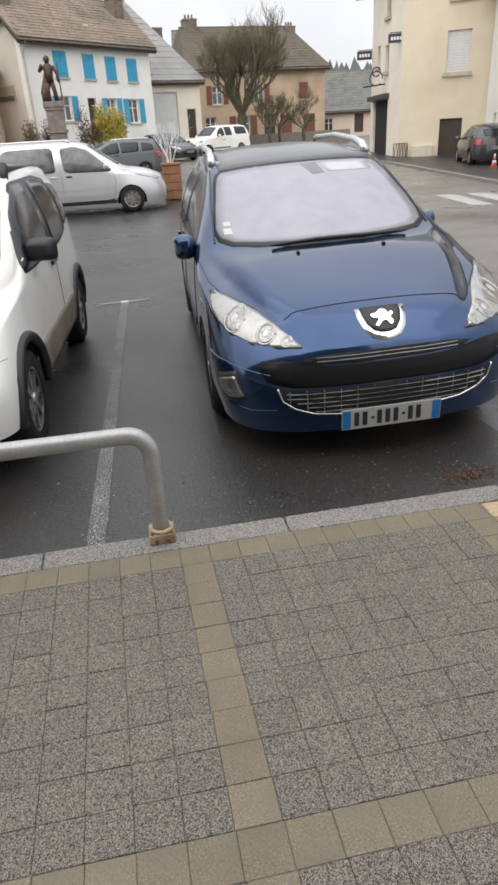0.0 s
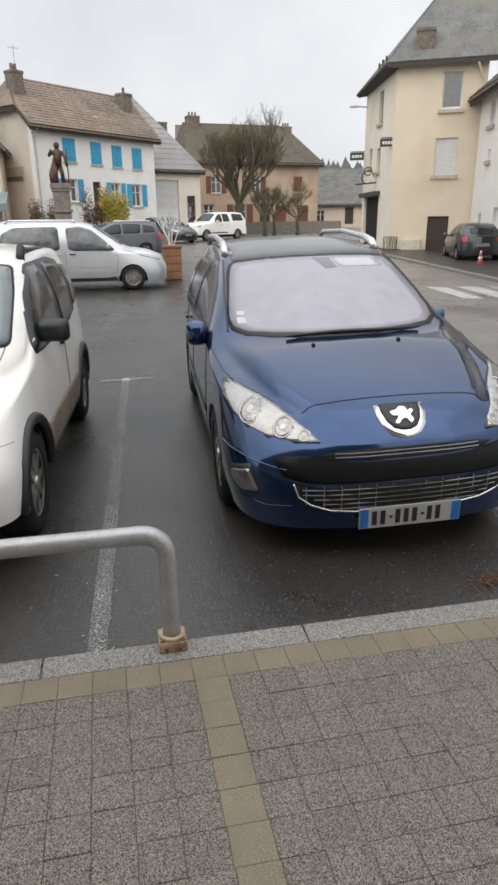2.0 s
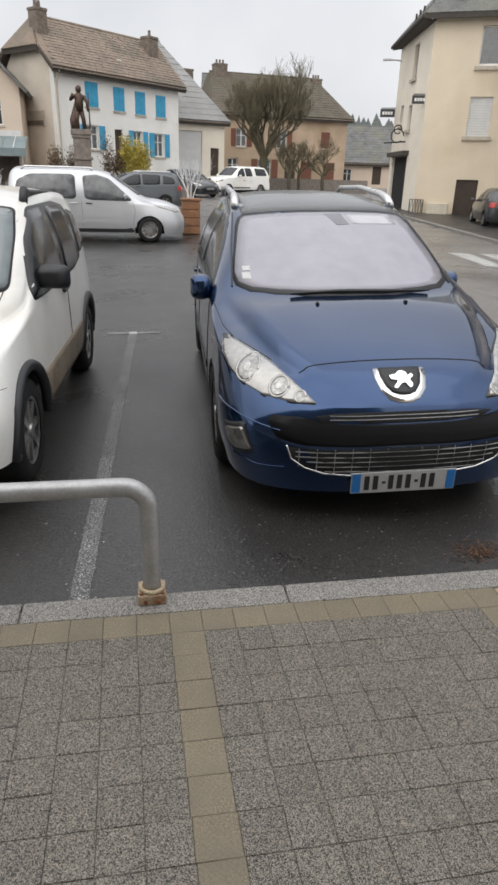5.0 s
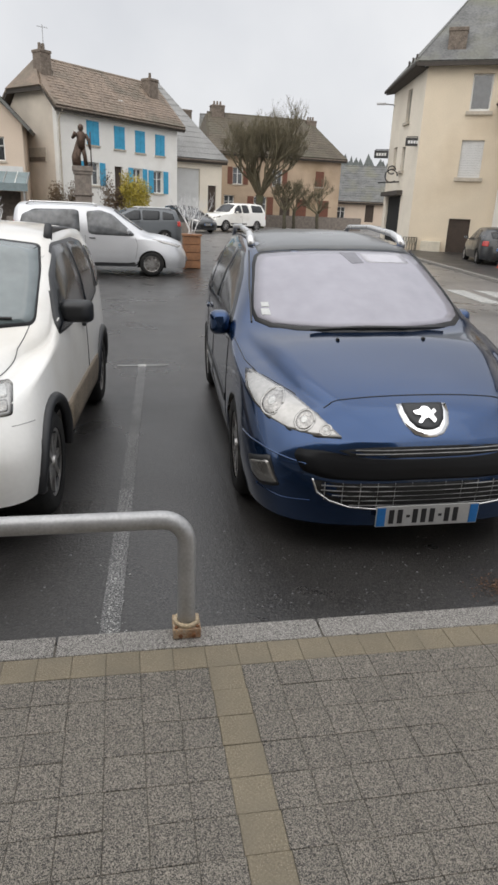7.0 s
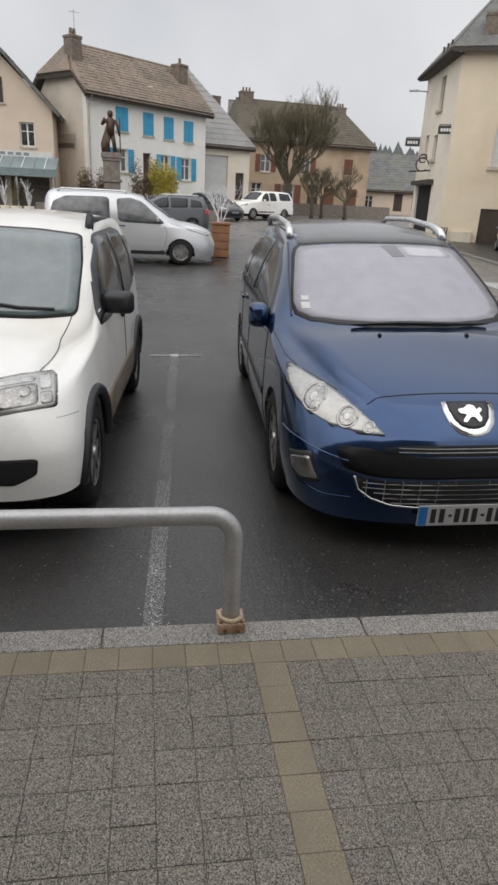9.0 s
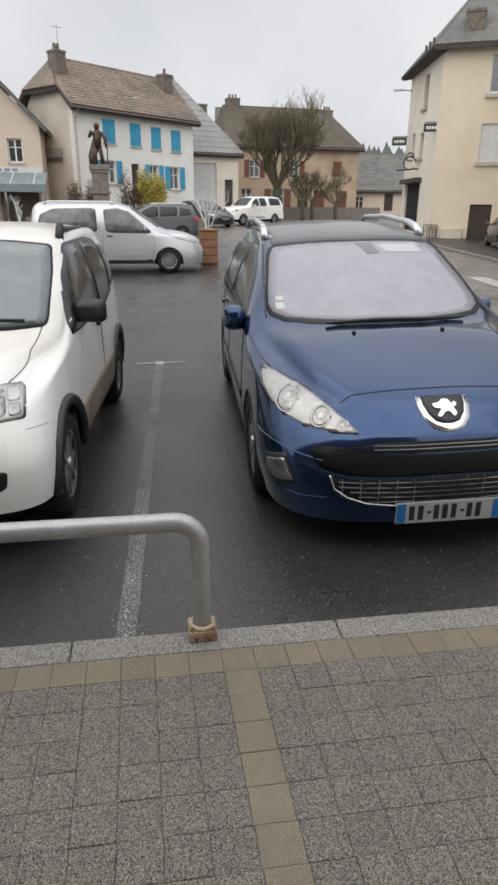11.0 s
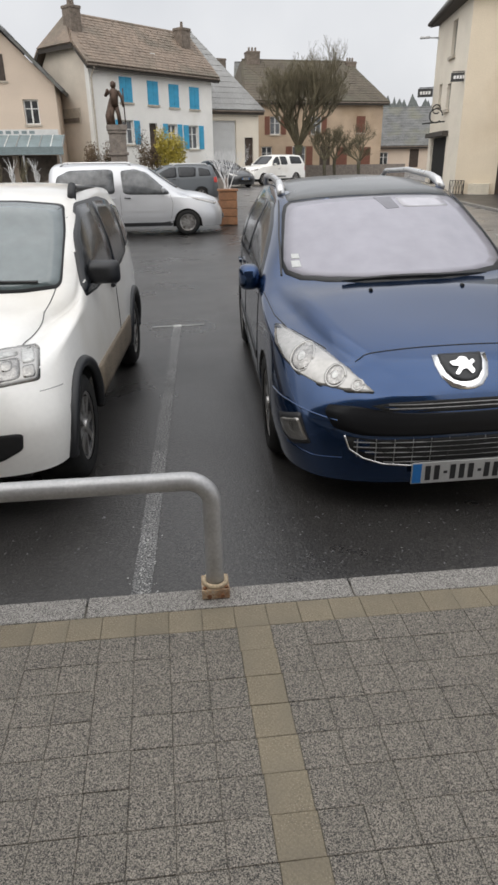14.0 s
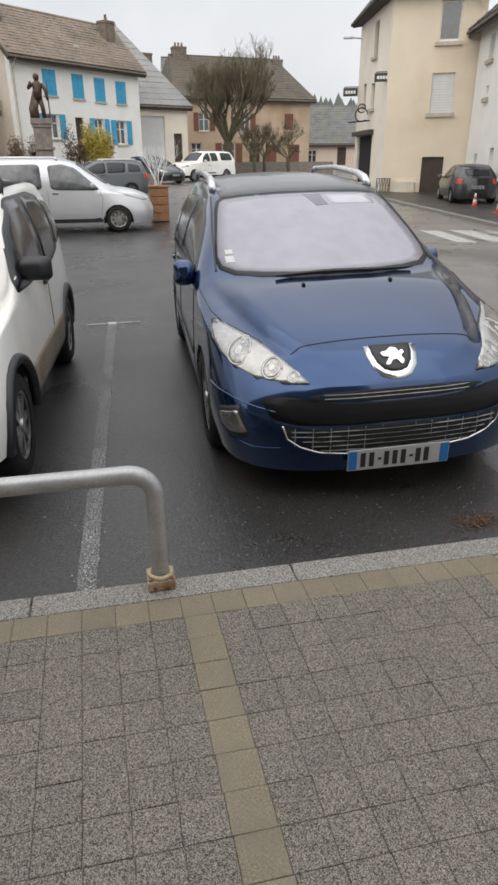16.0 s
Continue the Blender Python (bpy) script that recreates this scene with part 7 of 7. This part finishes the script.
# shop display before the peach house
r = random.Random(14)
for k, x in enumerate((-9.6, -8.9, -8.3, -7.7)):
    t = thing("plant_pot", "pale plant pot with dried stalks outside the shop", "plant pot", Matrix.Translation((x, 34.6 + .2 * (k % 2), ground_z(x, 34.5))), "pots outside the shop")
    part("pot", spin([(.001, 0), (.2, 0), (.26, .25), (.28, .5), (.25, .5), (.22, .4), (.001, .4)], 16), M["pot"], t, smooth=True)
    bm = bmesh.new()
    for i in range(14):
        tube(bm, [(0, 0, .4), (r.uniform(-.2, .2), r.uniform(-.2, .2), 1.0), (r.uniform(-.45, .45), r.uniform(-.4, .4), r.uniform(1.3, 1.9))], [.02, .015, .012], 4)
    part("dried_plant", bm, M["white_twig"] if k % 2 else M["twig"], t)


# the square lies a little clockwise of the parking bays
SQUARE = Matrix.Translation((-0.1, -2.1, 0)) @ Matrix.Rotation(radians(-0.75), 4, 'Z') @ Matrix.Translation((0.1, 2.1, 0))
BEYOND = ("zebra_stripe", "far_pavement", "far_kerb", "garden_wall", "grass", "far_woods")
for ob in list(bpy.data.objects):
    if ob.parent is None and ob.type in ('MESH', 'EMPTY') and (ob.matrix_world.translation.y > 6 or ob.name.split(".")[0] in BEYOND):
        ob.matrix_world = SQUARE @ ob.matrix_world

# ---- pavers, each a stone of its own ----
def paver_mesh(name, material):
    bm = bmesh.new()
    hs = (TILE - GAP) / 2
    prism(bm, [(-hs, -hs), (hs, -hs), (hs, hs), (-hs, hs)], -0.03, 0.0, 0.0014)
    me = bpy.data.meshes.new(name)
    bm.to_mesh(me)
    bm.free()
    me.materials.append(material)
    return me


grey, beige = paver_mesh("paver", M["tile_grey"]), paver_mesh("band_paver", M["tile_beige"])
rng = random.Random(31)
rest = {"tile_grey": bmesh.new(), "tile_beige": bmesh.new()}
made = {"tile_grey": 0, "tile_beige": 0}
cells = []
for j in range(0, 36):
    y = ROW_Y - TILE * (j + 0.5)
    for i in range(-46, 11):
        x = BAND_X + TILE * i + SKEW * (ROW_Y - y)
        band = i in (0, 10, -20, -40) or j in (0, 10, 20, 30)
        cells.append(((x - 0.1) ** 2 + (y + 0.75) ** 2 * 1.2, x, y, "tile_beige" if band else "tile_grey"))
cells.sort()
for d, x, y, kind in cells:
    z, tx, ty = rng.uniform(-0.0012, 0.0012), rng.uniform(-0.4, 0.4), rng.uniform(-0.4, 0.4)
    if made[kind] < 290:
        made[kind] += 1
        ob = new("paver" if kind == "tile_grey" else "band_paver", grey if kind == "tile_grey" else beige)
        ob.parent = pavement
        ob.matrix_local = pose(x, y, z, tx, ty, rng.choice((0, 90, 180, 270)) + rng.uniform(-0.4, 0.4))
    else:
        hs = (TILE - GAP) / 2
        prism(rest[kind], [(x - hs, y - hs), (x + hs, y - hs), (x + hs, y + hs), (x - hs, y + hs)], -0.03, z, 0.0014)
tagged(link("far_pavers", rest["tile_grey"], M["tile_grey"], pavement), kind="stuff")
tagged(link("far_band_pavers", rest["tile_beige"], M["tile_beige"], pavement), kind="stuff")

# golden stone slabs of the rounded corner
def clip_slab(poly):
    out = []
    for x, y in poly:
        if x > 1.62 and y > -1.2:
            d = math.hypot(x - 1.62, y + 1.2)
            if d > 1.068:
                x, y = 1.62 + (x - 1.62) * 1.068 / d, -1.2 + (y + 1.2) * 1.068 / d
        out.append((min(x, 2.69), min(y, -0.132)))
    return out


rng = random.Random(17)
x_edge = BAND_X + TILE * 10.5 + 0.004
yy = -0.132
while yy > -4.2:
    hgt = rng.uniform(0.105, 0.135)
    x = x_edge + SKEW * (ROW_Y - yy)
    while x < 2.68:
        w = rng.uniform(0.10, 0.20)
        if x + w > 2.64:
            w = 2.69 - x
        sk = 0.03
        poly = [(x + GAP, yy - hgt + GAP - sk * (x - x_edge)), (x + w - GAP, yy - hgt + GAP - sk * (x + w - x_edge)), (x + w - GAP, yy - GAP - sk * (x + w - x_edge)), (x + GAP, yy - GAP - sk * (x - x_edge))]
        poly = clip_slab(poly)
        area = abs(sum(poly[k][0] * poly[(k + 1) % 4][1] - poly[(k + 1) % 4][0] * poly[k][1] for k in range(4))) / 2
        if area > 0.002:
            bm = bmesh.new()
            prism(bm, poly, -0.03, rng.uniform(-0.001, 0.003), 0.004)
            part("stone_slab", bm, M["slab_grey"] if rng.random() < 0.03 else M["slab"], pavement)
        x += w
    yy -= hgt


# stones of the grey house front
stones = [o for o in bpy.data.objects if o.name.startswith("house") and any(c.name.startswith("balcony") for c in o.children)][0]
rng = random.Random(44)
gaps = [(0.95, 2.3, 2.35, 4.6), (1.45, 0.6, 3.25, 2.3), (3.65, -0.3, 5.05, 2.3), (2.6, 2.6, 4.1, 4.6), (0.25, 2.05, 2.55, 2.5), (-0.05, -0.4, 0.8, 2.35)]
z, count = 0.05, 0
while z < 7.2:
    hz = rng.uniform(0.22, 0.34)
    x = 0.03
    while x < 5.4 and count < 295:
        w = rng.uniform(0.28, 0.62)
        if not any(x < c and x + w > a and z < d2 and z + hz > b for a, b, c, d2 in gaps):
            bm = boxed(x + 0.012, x + w - 0.012, -rng.uniform(0.014, 0.03), 0.02, z + 0.012, z + hz - 0.012, bevel=0.008)
            part("stone_block", bm, M["stone"], stones)
            count += 1
        x += w
    z += hz
